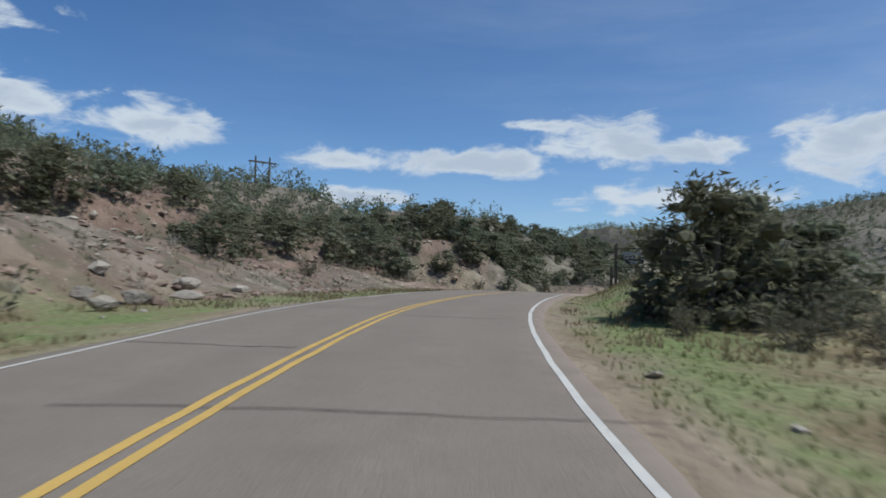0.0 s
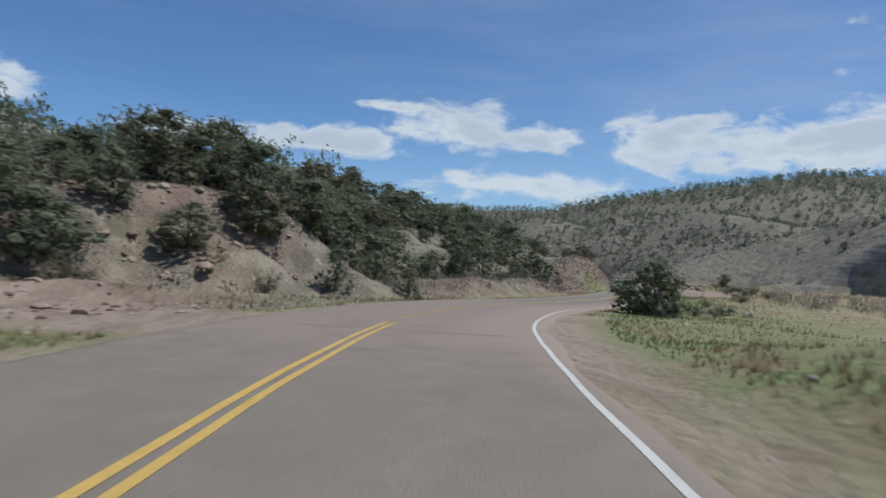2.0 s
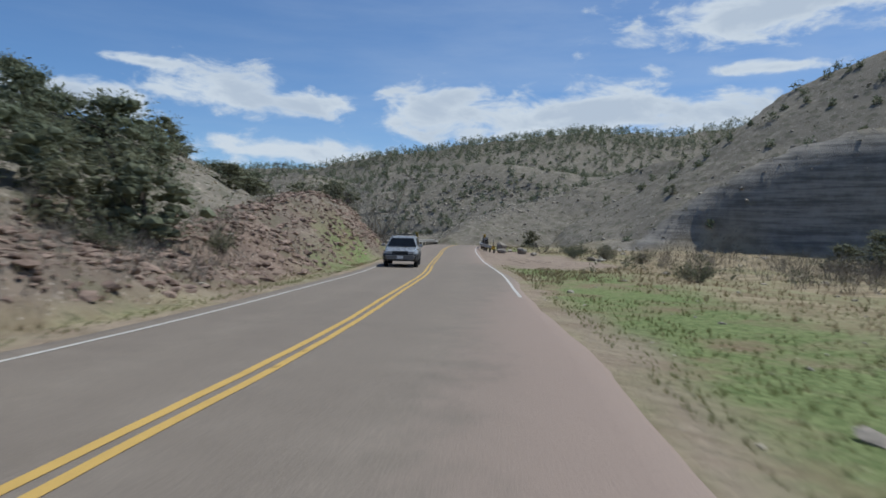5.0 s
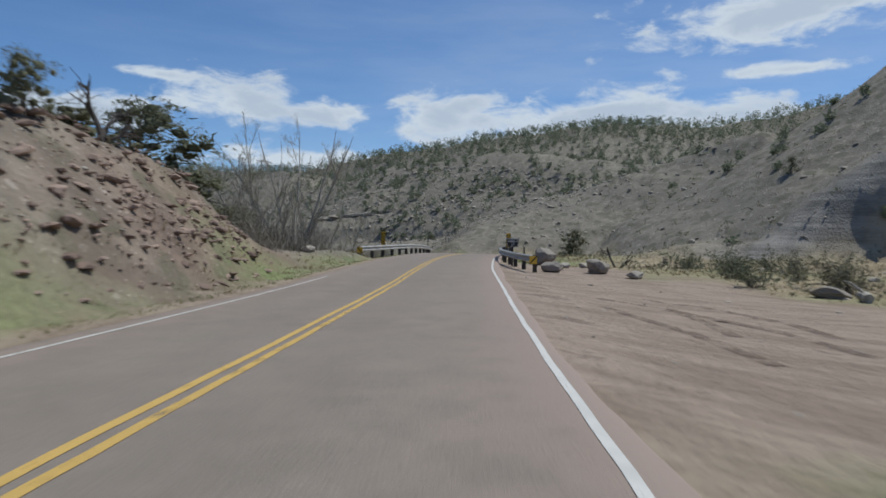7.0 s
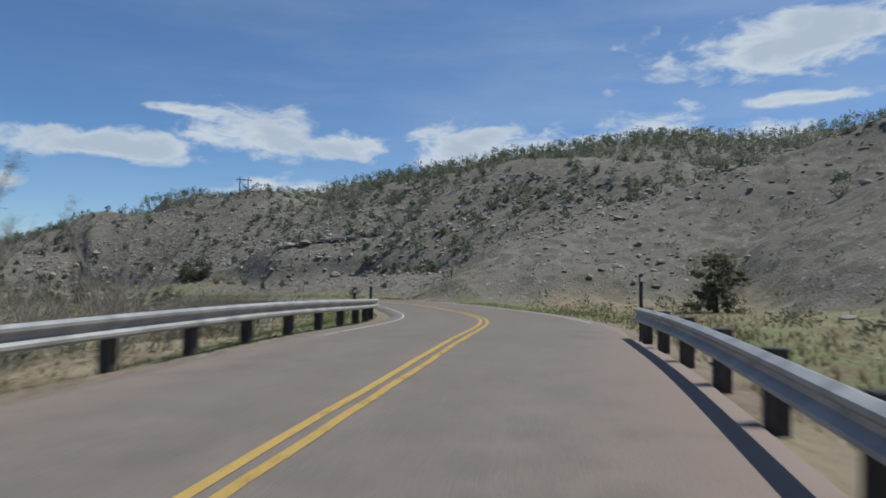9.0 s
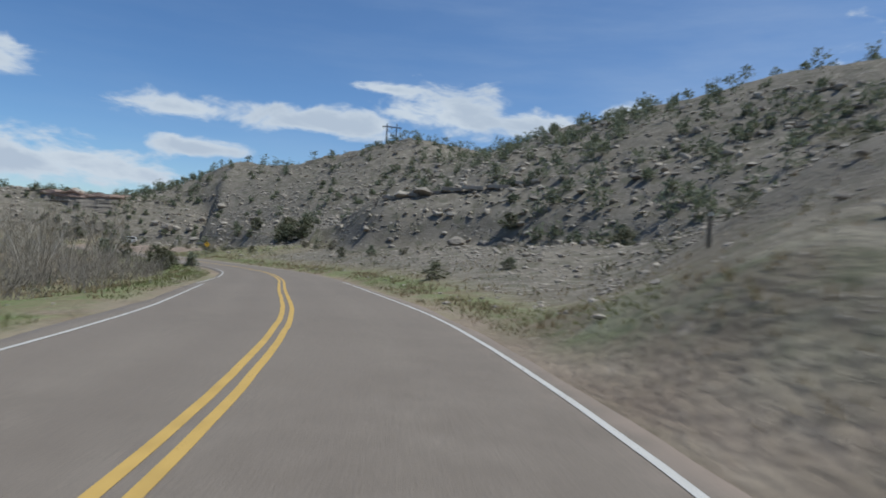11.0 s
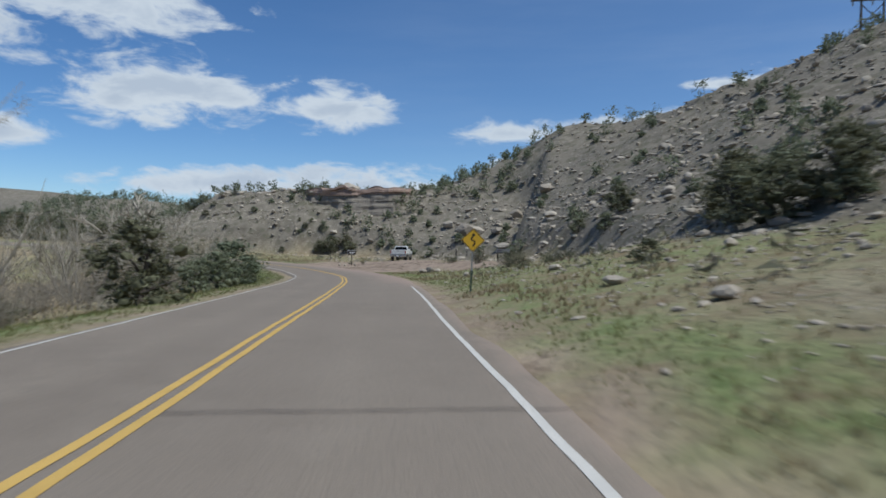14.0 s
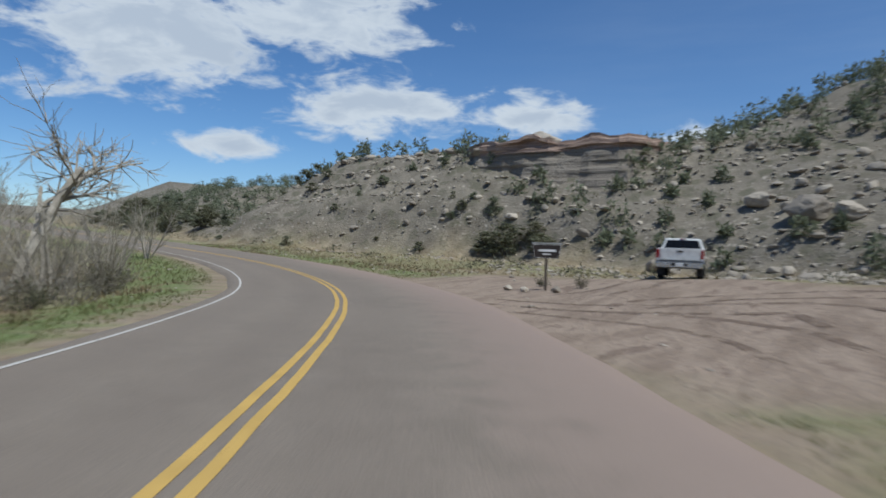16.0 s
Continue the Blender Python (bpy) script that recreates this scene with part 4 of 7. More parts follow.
def bars(lines, sides=3):
    """Tapered sticks along lines of (points, thick end, thin end), as arrays."""
    verts, faces, k = [], [], 0
    turn = np.arange(sides) * math.tau / sides
    for pts, r0, r1 in lines:
        n = len(pts)
        t = unit(np.gradient(pts, axis=0))
        side = unit(np.cross(t, np.array([0.31, 0.52, 0.79])))
        up = np.cross(t, side)
        r = np.linspace(r0, r1, n)[:, None, None]
        ring = pts[:, None] + r * (side[:, None] * np.cos(turn)[None, :, None] + up[:, None] * np.sin(turn)[None, :, None])
        verts.append(ring.reshape(-1, 3))
        i = k + np.arange((n - 1) * sides).reshape(n - 1, sides)
        j = np.roll(i, -1, axis=1)
        faces.append(np.stack([i, j, j + sides], -1).reshape(-1, 3))
        faces.append(np.stack([i, j + sides, i + sides], -1).reshape(-1, 3))
        k += n * sides
    return np.vstack(verts), np.vstack(faces)


def bare_tree(seed, high, stems=1, spread=0.6, twigs=5, depth=4, thick=0.16, wander=0.22, lift=0.08):
    """Lines of a leafless tree: stems, limbs, branches, twigs."""
    rng = np.random.default_rng(seed)
    wood, fine = [], []
    def grow(a, way, length, r, level):
        line = limb_line(rng, a, way, length, 4 if level < 3 else 3, wander, lift if level else 0.05)
        (wood if level < 3 else fine).append((line, r, r * 0.55 if level < depth else r * 0.4))
        if level >= depth:
            return
        kids = (3 if level == 0 else 4 if level < 3 else twigs)
        for k in range(kids):
            f = rng.uniform(0.3, 1.0)
            at = line[min(len(line) - 2, int(f * (len(line) - 1)))]
            w = unit(unit(line[-1] - line[0]) + rng.normal(0, spread, 3))
            grow(at, w, length * rng.uniform(0.52, 0.82), max(0.012, r * rng.uniform(0.46, 0.66)), level + 1)
    for k in range(stems):
        ang = k * math.tau / max(1, stems) + rng.uniform(0, 2)
        lean = 0.12 if stems == 1 else 0.42
        grow(np.array([0.12 * stems * math.cos(ang) * 0.3, 0.12 * stems * math.sin(ang) * 0.3, -0.1]), unit(np.array([lean * math.cos(ang), lean * math.sin(ang), 1.0])),
             high * rng.uniform(0.36, 0.46), thick * rng.uniform(0.7, 1.0), 0)
    return wood, fine


def twig_bush(seed, high, wide, stems=26, forks=3, thick=0.012):
    rng = np.random.default_rng(seed)
    lines, tips = [], []
    for _ in range(stems):
        a = np.array([*rng.normal(0, wide * 0.07, 2), -0.03])
        w = unit(np.array([*rng.normal(0, 0.55 * wide / high, 2), 1.0]))
        line = limb_line(rng, a, w, high * rng.uniform(0.6, 1.0), 3, 0.16)
        lines.append((line, thick, thick * 0.4))
        for _ in range(forks):
            k = rng.integers(1, 4)
            twig = limb_line(rng, line[k], unit(w + rng.normal(0, 0.5, 3)), high * rng.uniform(0.2, 0.4), 2, 0.2)
            lines.append((twig, thick * 0.5, thick * 0.25))
            tips.append(twig[-1]), tips.append(twig[1])
    return lines, np.array(tips), rng


def boulder_mesh(name, seed, size, flat=0.7, cuts=3, mat=None):
    """A blocky, chipped sandstone boulder that stands on its underside."""
    rng = random.Random(seed)
    bm = bmesh.new()
    bmesh.ops.create_icosphere(bm, subdivisions=cuts + 1, radius=0.55)
    off = Vector((rng.uniform(0, 50), rng.uniform(0, 50), rng.uniform(0, 50)))
    for v in bm.verts:
        v.co += 0.20 * noise.noise_vector(v.co * 1.7 + off)
    # broken faces
    for _ in range(7 if cuts > 1 else 4):
        nrm = Vector((rng.uniform(-1, 1), rng.uniform(-1, 1), rng.uniform(-0.2, 1))).normalized()
        far = rng.uniform(0.30, 0.46)
        for v in bm.verts:
            over = v.co.dot(nrm) - far
            if over > 0:
                v.co -= nrm * over * 0.92
    for v in bm.verts:
        v.co += 0.035 * noise.noise_vector(v.co * 6 + off) + 0.015 * noise.noise_vector(v.co * 15 + off)
    low = min(v.co.z for v in bm.verts)
    for v in bm.verts:
        v.co = Vector((v.co.x * size, v.co.y * size, (v.co.z - low) * size * flat))
    me = bpy.data.meshes.new(name)
    bm.to_mesh(me)
    bm.free()
    me.materials.append(mat or ROCK)
    return me


def mesh_np(name, piece, mat):
    return mesh_of(name, piece[0], piece[1], mat)


def stand(x, y, turn=0.0, scale=1.0, sink=0.0):
    """A pose on the ground."""
    z = float(ground([x], [y])[0][0])
    return pose(x, y, z - sink, 0, 0, turn) @ Matrix.Diagonal((scale, scale, scale, 1))


# juniper kinds, built once and copied
def make_juniper(seed, high, wide, olive=False, clumps=46, sprays=16, size=0.2, label="", core=True):
    ob = thing("juniper", label or ("olive green juniper with a rounded ragged crown" if olive else "dark green juniper with a dense ragged crown on a stony slope"), "tree", group="junipers")
    rng = np.random.default_rng(seed + 900)
    trunk = bars([(limb_line(rng, np.array([0, 0, -0.3]), np.array([0.0, 0, 1.0]), high * 0.7, 4, 0.12), 0.05 * high ** 0.8, 0.02)] +
                 [(limb_line(rng, np.array([0, 0, high * 0.12 * k]), unit(rng.normal(0, 1, 3) + np.array([0, 0, 0.8])), wide * 0.4, 3, 0.2), 0.02 * high ** 0.8, 0.008) for k in range(1, 5)], 5)
    part("trunk", mesh_np("trunk", trunk, BARK_DARK), None, ob)
    part("crown", mesh_np("crown", crown(seed, high, wide, clumps, sprays, size, core=core), JUNIPER_OLIVE if olive else JUNIPER), None, ob)
    return ob


RNG = np.random.default_rng(12)
KINDS = [make_juniper(k, 2.6, w, k % 3 == 2, 54, 34, 0.13) for k, w in ((1, 2.6), (2, 2.1), (3, 3.0), (4, 2.3), (5, 2.7), (6, 1.9))]
FREE = list(KINDS)


def juniper(x, y, high, k=None, wider=1.0):
    """A juniper of that height at a place: a copy of one kind."""
    k = int(RNG.integers(len(KINDS))) if k is None else k
    s = high / 2.6
    m = stand(x, y, float(RNG.uniform(0, 360)), 1.0, 0.05) @ Matrix.Diagonal((s * wider, s * wider, s, 1))
    src = KINDS[k]
    if src in FREE:
        FREE.remove(src)
        src.matrix_world = m
        return src
    return copy_thing(src, m)


def hill_part(x, y, name):
    """How far up a hill a place lies (0 toe, 1 crest), below 0 outside."""
    h = HILLS[name]
    dt, _, _, past = to_line(x, y, h["toe"])
    dc = to_line(x, y, h["crest"])[0]
    dt, dc = dt * h["side"], dc * h["side"]
    u = np.abs(dt) / (np.abs(dt) + np.abs(dc) + 1e-6)
    u = np.where(dc > 0, 1 + np.abs(dc) / 30, u)
    return np.where((dt > 0) & (past < 6), u, -1.0)


def scatter_trees():
    gx, gy = np.meshgrid(np.arange(-75, 290, 2.6), np.arange(-20, 430, 2.6))
    x, y = gx.ravel() + RNG.uniform(-1.2, 1.2, gx.size), gy.ravel() + RNG.uniform(-1.2, 1.2, gx.size)
    z, d, s = ground(x, y)
    west, long = hill_part(x, y, "west"), hill_part(x, y, "west_long")
    east, ne, nw, sw = (hill_part(x, y, k) for k in ("east", "north_east", "north_west", "south_west"))
    patch = bumps(x, y, 16.0, 77, 2)
    p = np.zeros_like(x)
    size = np.full_like(x, 2.6)
    on_w = np.maximum(west, long)
    p = np.where(on_w > 0.05, 0.34 + 0.26 * patch, p)
    p = np.where((long > 0.06) & (s > 62), 0.76 + 0.22 * patch, p)
    p = np.where((west > 0.03) & (s > 30) & (long < 0.03), 0.54 + 0.34 * patch, p)
    p = np.where(on_w > 0.8, 0.6, p)
    size = np.where(on_w > 0, np.where(long > 0.03, 2.5, 2.2), size)
    p = np.where(east > 0.02, 0.07 + 0.06 * patch, p)
    p = np.where((east > 0.88) & (east < 1.3), 0.22, p)
    size = np.where(east > 0, 1.5, size)
    p = np.where(ne > 0.03, 0.20 + 0.18 * patch, p)
    size = np.where(ne > 0, 1.1 + 0.8 * (patch > 0.25), size)
    p = np.where((ne > 0.8) & (ne < 1.25), 0.30, p)
    size = np.where(ne > 0.8, 2.0, size)
    wooded = (x > 112) & (y < 300) & (ne > 0.4)
    p = np.where(wooded, 0.30 + 0.2 * patch, p)
    size = np.where(wooded, 1.9, size)
    p = np.where((ne > 0.04) & (x < 75) & (y > 300), 0.5 + 0.25 * patch, p)
    p = np.where(nw > 0, 0.40 + 0.25 * patch, np.where(sw > 0.15, 0.15 + 0.1 * patch, p))
    p = np.where((s > 112) & (s < 168) & (d > 0) & (d < 15), 0, p)
    p = np.where((np.abs(d) < 7.5) | (y < 2) | ((d > 60) & (y > 150) & (y < 330)), 0, p)
    grove = (x > 34) & (x < 72) & (y > 156) & (y < 190) & (d > 16)
    p = np.where(grove, 0.32, p)
    size = np.where(grove, 2.3, size)
    take = RNG.uniform(0, 1, x.size) < p
    order = np.argsort(np.abs(d[take]))
    xs, ys, zs, ds = (v[take][order] for v in (x, y, z, size))
    ds = ds * RNG.uniform(0.6, 1.35, len(ds))
    near = np.abs(d[take][order]) < 60
    n = 0
    far_bits = []
    for i in range(len(xs)):
        if near[i] and n < 285:
            juniper(float(xs[i]), float(ys[i]), float(ds[i]), None, float(RNG.uniform(1.15, 1.6)))
            n += 1
        else:
            c = crown(int(i) + 3000, ds[i], ds[i] * RNG.uniform(1.0, 1.6), 6, 15, 0.5, 0.02, 0.4, 0.6, False)
            far_bits.append((c[0] + np.array([xs[i], ys[i], zs[i] - 0.1]), c[1]))
    # the wooded mesa behind, thick along its rim
    gx, gy = np.meshgrid(np.arange(90, 440, 4.0), np.arange(220, 630, 4.0))
    x, y = gx.ravel() + RNG.uniform(-1.8, 1.8, gx.size), gy.ravel() + RNG.uniform(-1.8, 1.8, gx.size)
    mesa, ne = hill_part(x, y, "mesa"), hill_part(x, y, "north_east")
    p = np.where(mesa > 0.6, 0.95, 0.30 + 0.2 * bumps(x, y, 20.0, 78, 2))
    take = (mesa > 0.1) & (mesa < 1.3) & ((ne < 0.02) | (ne > 1.2)) & (RNG.uniform(0, 1, x.size) < p)
    x, y = x[take], y[take]
    z = ground(x, y)[0]
    for i in range(len(x)):
        h = RNG.uniform(2.6, 4.8)
        c = crown(int(i) + 9000, h, h * RNG.uniform(1.0, 1.5), 5, 10, 0.8, 0.02, 0.4, 0.6, False)
        far_bits.append((c[0] + np.array([x[i], y[i], z[i] - 0.1]), c[1]))
    me = mesh_np("far_junipers", merge(*far_bits), JUNIPER)
    tagged(new("far_junipers", me), "dark junipers scattered over the far slopes and ridges", "trees", kind="stuff")


# ---- stones, scrub and grass that nobody could count ----
def build_red_rock(n):
    p = place(n)
    isl = n.add("ShaderNodeNewGeometry").outputs["Random Per Island"]
    g = n.noise(p, 9.0, 5.0, 0.7)
    col = n.mix(isl, (0.16, 0.11, 0.085, 1), (0.36, 0.26, 0.20, 1))
    return surface(n, n.mix(n.math("MULTIPLY", n.ramp(g, 0.5, 0.7), 0.5), col, (0.12, 0.095, 0.075, 1)), 0.92, g, 0.6, 0.05, spec=0.15)


RED_ROCK = material("reddish_stone", build_red_rock)
def stone_kinds(count=7):
    out = []
    for k in range(count):
        me = boulder_mesh("stone", 40 + k, 1.0, 0.55 if k % 2 else 0.8, 1)
        me.calc_loop_triangles()
        v = np.array([p.co for p in me.vertices])
        f = np.array([t.vertices for t in me.loop_triangles])
        out.append((v, f))
        bpy.data.meshes.remove(me)
    return out


def strew(name, kinds, x, y, z, size, squash, mat, label, category):
    """Many stones as one object."""
    pieces = []
    for i in range(len(x)):
        v, f = kinds[i % len(kinds)]
        a = RNG.uniform(0, math.tau)
        c, s = math.cos(a), math.sin(a)
        q = v * np.array([size[i] * RNG.uniform(0.7, 1.5), size[i] * RNG.uniform(0.6, 1.1), size[i] * squash[i]])
        tilt = RNG.normal(0, 0.16)
        q = np.stack([q[:, 0] * c - q[:, 1] * s, q[:, 0] * s + q[:, 1] * c, q[:, 2] + q[:, 0] * tilt], -1)
        pieces.append((q + np.array([x[i], y[i], z[i] - 0.18 * size[i] * squash[i]]), f))
    tagged(new(name, mesh_np(name, merge(*pieces), mat)), label, category, kind="stuff")


def strew_stones():
    kinds = stone_kinds()
    x, y = RNG.uniform(-40, 150, 90000), RNG.uniform(-5, 385, 90000)
    d = to_line(x, y, AXIS[::3])[0]
    keep = (np.abs(d) > 5.0) & (np.abs(d) < 75)
    x, y, d = x[keep], y[keep], d[keep]
    z, d, s = ground(x, y)
    ne, east = hill_part(x, y, "north_east"), np.maximum(hill_part(x, y, "east"), -1)
    west = np.maximum(np.maximum(hill_part(x, y, "west"), hill_part(x, y, "west_long")), hill_part(x, y, "west_bank"))
    patch = bumps(x, y, 10.0, 71, 3)
    p = 0.03 + 0.0 * x
    p = np.where(ne > 0, 0.8 + 0.4 * patch, p)
    p = np.where((s > 205) & (s < 330) & (d < -7) & (ne < 0), 0.5 + 0.3 * patch, p)
    p = np.where(east > 0, 0.10 + 0.12 * patch, p)
    p = np.where(west > 0, np.where(s < 60, 0.6, 0.3) + 0.25 * patch, p)
    near = np.clip(1.6 - np.abs(d) / 60, 0.25, 1.3)
    take = RNG.uniform(0, 1, x.size) < p * near
    x, y, z, d, ne = x[take], y[take], z[take], d[take], ne[take]
    size = 0.15 + 0.20 * RNG.pareto(2.4, len(x)).clip(0, 2.3) * np.where(ne > 0, 1.1, 0.8)
    size *= np.clip(np.abs(d) / 16, 0.55, 1.5)
    big = size > 0.42
    strew("scree", kinds, x[big], y[big], z[big], size[big], RNG.uniform(0.4, 0.9, big.sum()), ROCK, "loose pale sandstone slabs and stones on the slopes", "stones")
    # small broken stone between the slabs
    lesser = [v[~big] for v in (x, y, z, size)]
    few = [boulder_mesh("stone", 80 + k, 1.0, 0.6, 0) for k in range(6)]
    small = []
    for me in few:
        small.append((np.array([v.co for v in me.vertices]), np.array([p.vertices for p in me.polygons])))
        bpy.data.meshes.remove(me)
    strew("small_scree", small, *lesser, RNG.uniform(0.4, 0.9, len(lesser[0])), ROCK, "small pale sandstone stones on the slopes", "stones")
    x, y = RNG.uniform(0, 125, 80000), RNG.uniform(190, 362, 80000)
    d = to_line(x, y, AXIS[::3])[0]
    keep = (d < -5.5) & (d > -48) & (RNG.uniform(0, 1, 80000) < np.clip(0.95 + d / 60, 0.15, 0.8)) & (dirt_at(x, y) < 0.2) & (bumps(x, y, 5.0, 73, 3) > -0.25)
    x, y, d = x[keep], y[keep], d[keep]
    z, d, s = ground(x, y)
    keep = (s > 198) & (s < 405)
    x, y, z, d = x[keep], y[keep], z[keep], d[keep]
    size = (0.10 + 0.12 * RNG.pareto(2.4, len(x)).clip(0, 2.5)) * np.clip(np.abs(d) / 14, 0.6, 1.6)
    strew("rubble", small, x, y, z, size, RNG.uniform(0.4, 0.9, len(x)), ROCK, "broken pale stone rubble on the stony slope", "stones")
    x, y = RNG.uniform(-30, 12, 9000), RNG.uniform(2, 72, 9000)
    z, d, s = ground(x, y)
    keep = (d > 6.5) & (s < 66) & (s > 2) & (bumps(x, y, 4.0, 74, 3) > 0.0)
    x, y, z = x[keep], y[keep], z[keep]
    size = 0.14 + 0.16 * RNG.pareto(2.2, len(x)).clip(0, 3.0)
    strew("bank_rubble", small, x, y, z, size, RNG.uniform(0.4, 0.9, len(x)), RED_ROCK, "broken reddish stone on the road bank", "stones")
    st, off = RNG.uniform(96, 149, 5200), -RNG.uniform(4.8, 10.5, 5200)
    pts, _ = beside(st + S0, off)
    z, d, s = ground(pts[:, 0], pts[:, 1])
    size = 0.07 + 0.14 * RNG.pareto(2.2, len(st)).clip(0, 3.0)
    strew("cut_rubble", small, pts[:, 0], pts[:, 1], z, size, RNG.uniform(0.4, 0.9, len(st)), RED_ROCK, "broken reddish stone on the cut bank", "stones")
    # stones that have rolled to the foot of the bank and the edge of the road
    sx = RNG.uniform(0, 440, 900)
    off = np.where(RNG.uniform(0, 1, 900) < 0.5, -1, 1) * RNG.uniform(4.2, 9.0, 900)
    pts, _ = beside(sx + S0 - 4, off)
    z, d, s = ground(pts[:, 0], pts[:, 1])
    size = 0.06 + 0.10 * RNG.pareto(2.5, 900).clip(0, 2.2)
    strew("verge_stones", small, pts[:, 0], pts[:, 1], z, size, RNG.uniform(0.5, 0.9, 900), ROCK, "small stones strewn along the road's verges", "stones")


def blades(rng, x, y, z, high, lean, count):
    """Tufts of grass: count narrow blades at each place."""
    n = len(x)
    base = np.repeat(np.stack([x, y, z], -1), count, 0)
    h = np.repeat(high, count) * rng.uniform(0.5, 1.2, n * count)
    a = rng.uniform(0, math.tau, n * count)
    root = base + np.stack([np.cos(a), np.sin(a), 0 * a], -1) * (0.25 * h * rng.uniform(0, 1, n * count))[:, None]
    side = np.stack([-np.sin(a), np.cos(a), 0 * a], -1) * (0.05 * h + 0.006)[:, None]
    tip = root + np.stack([np.cos(a) * lean * h, np.sin(a) * lean * h, h], -1)
    v = np.stack([root - side - np.array([0, 0, 0.02]), root + side - np.array([0, 0, 0.02]), tip], 1).reshape(-1, 3)
    return v, np.arange(n * count * 3).reshape(-1, 3)


def sow():
    rng = np.random.default_rng(33)
    n = 110000
    st = rng.uniform(-6, 400, n)
    side = np.where(rng.uniform(0, 1, n) < 0.5, -1.0, 1.0)
    out = 0.35 + rng.exponential(3.8, n)
    off = np.where(side > 0, 3.85 + out, -3.45 - out)
    pts, _ = beside(st + S0, off)
    x, y = pts[:, 0], pts[:, 1]
    z, d, s = ground(x, y)
    pad = np.maximum(-d - 4.0, d - 3.4)
    bare = dirt_at(x, y)
    lush = bumps(x, y, 7.0, 61, 2) + 0.5 * bumps(x, y, 1.7, 63, 2)
    hill = np.max([hill_part(x, y, k) for k in HILLS], axis=0)
    red_edge = (s > 38) & (s < 62) & (d < 0) & (pad < 1.5)
    ok = (pad > 0.3) & (bare < 0.3) & ~red_edge & (rng.uniform(0, 1, n) < np.where((s > 60) & (s < 165) & (d > 0), np.where(pad < 1.6, 1.0, 0.12), np.where(hill > 0.05, 0.25, 0.9))) & (lush > -0.75) & ~((s > 205) & (s < 300) & (d < -6.5) & (rng.uniform(0, 1, n) < 0.7))
    x, y, z, pad, lush, hill = (v[ok] for v in (x, y, z, pad, lush, hill))
    field = (s[ok] > 14) & (s[ok] < 112) & (d[ok] < 0)
    green = (lush - 0.13 * pad + (0.25 + 0.65 * (s[ok] > 46)) * field + 0.55 * ((s[ok] > 190) & (d[ok] > 0)) > -0.30) & (hill < 0.05)
    high = rng.uniform(0.04, 0.12, len(x)) * (1 + 0.5 * (pad > 1.5))
    g = blades(rng, x[green], y[green], z[green], high[green] * 0.7, 0.45, 5)
    tagged(new("green_grass", mesh_np("green_grass", g, GRASS)), "short fresh green grass along the road", "grass", kind="stuff")
    t = blades(rng, x[~green], y[~green], z[~green], high[~green] * 1.25, 0.5, 5)
    tagged(new("dry_grass", mesh_np("dry_grass", t, STRAW)), "tufts of dry straw-coloured grass", "grass", kind="stuff")
    # dry bunches further out, on the flats and slopes
    m = 26000
    x, y = rng.uniform(-40, 150, m), rng.uniform(0, 380, m)
    dd = np.abs(to_line(x, y, AXIS[::3])[0])
    st = ground(x, y)
    bare = (st[1] < 0) & (((st[2] > 50) & (st[2] < 118)) | ((st[2] > 205) & (st[2] < 320))) & (rng.uniform(0, 1, m) < 0.8)
    keep = ~bare & (dd > 9) & (dd < 60) & (rng.uniform(0, 1, m) < np.clip(1.3 - dd / 60, 0.2, 1)) & (dirt_at(x, y) < 0.2)
    x, y = x[keep], y[keep]
    z = ground(x, y)[0]
    t = blades(rng, x, y, z, rng.uniform(0.10, 0.28, len(x)), 0.55, 7)
    tagged(new("bunch_grass", mesh_np("bunch_grass", t, STRAW)), "dry bunch grass over the flats and lower slopes", "grass", kind="stuff")
    # low grey-green scrub
    m = 15000
    x, y = rng.uniform(-45, 185, m), rng.uniform(-5, 385, m)
    z, d, s = ground(x, y)
    low = (np.max([hill_part(x, y, k) for k in HILLS], axis=0) < 0.05)
    keep = (np.abs(d) > 8.0) & (np.abs(d) < 120) & (dirt_at(x, y) < 0.05) & ~((s > 50) & (s < 118) & (d < 0) & low) & (rng.uniform(0, 1, m) < np.where((s < 62) & (d > 0), 1.0, np.where(low, 0.5, 0.42)))
    bits = []
    for i in np.nonzero(keep)[0]:
        h = rng.uniform(0.25, 0.8)
        k = 26 if abs(d[i]) < 45 else 14
        u = unit(rng.normal(0, 1, (k, 3)) * np.array([1, 1, 0.5]) + np.array([0, 0, 0.7]))
        at = np.array([x[i], y[i], z[i]]) + u * (h * rng.uniform(0.3, 0.9, (k, 1)))
        bits.append(leaves(rng, at, u, 0.42 * h))
    tagged(new("low_scrub", mesh_np("low_scrub", merge(*bits), SAGE)), "low grey-green sage scrub on the flats and slopes", "scrub", kind="stuff")


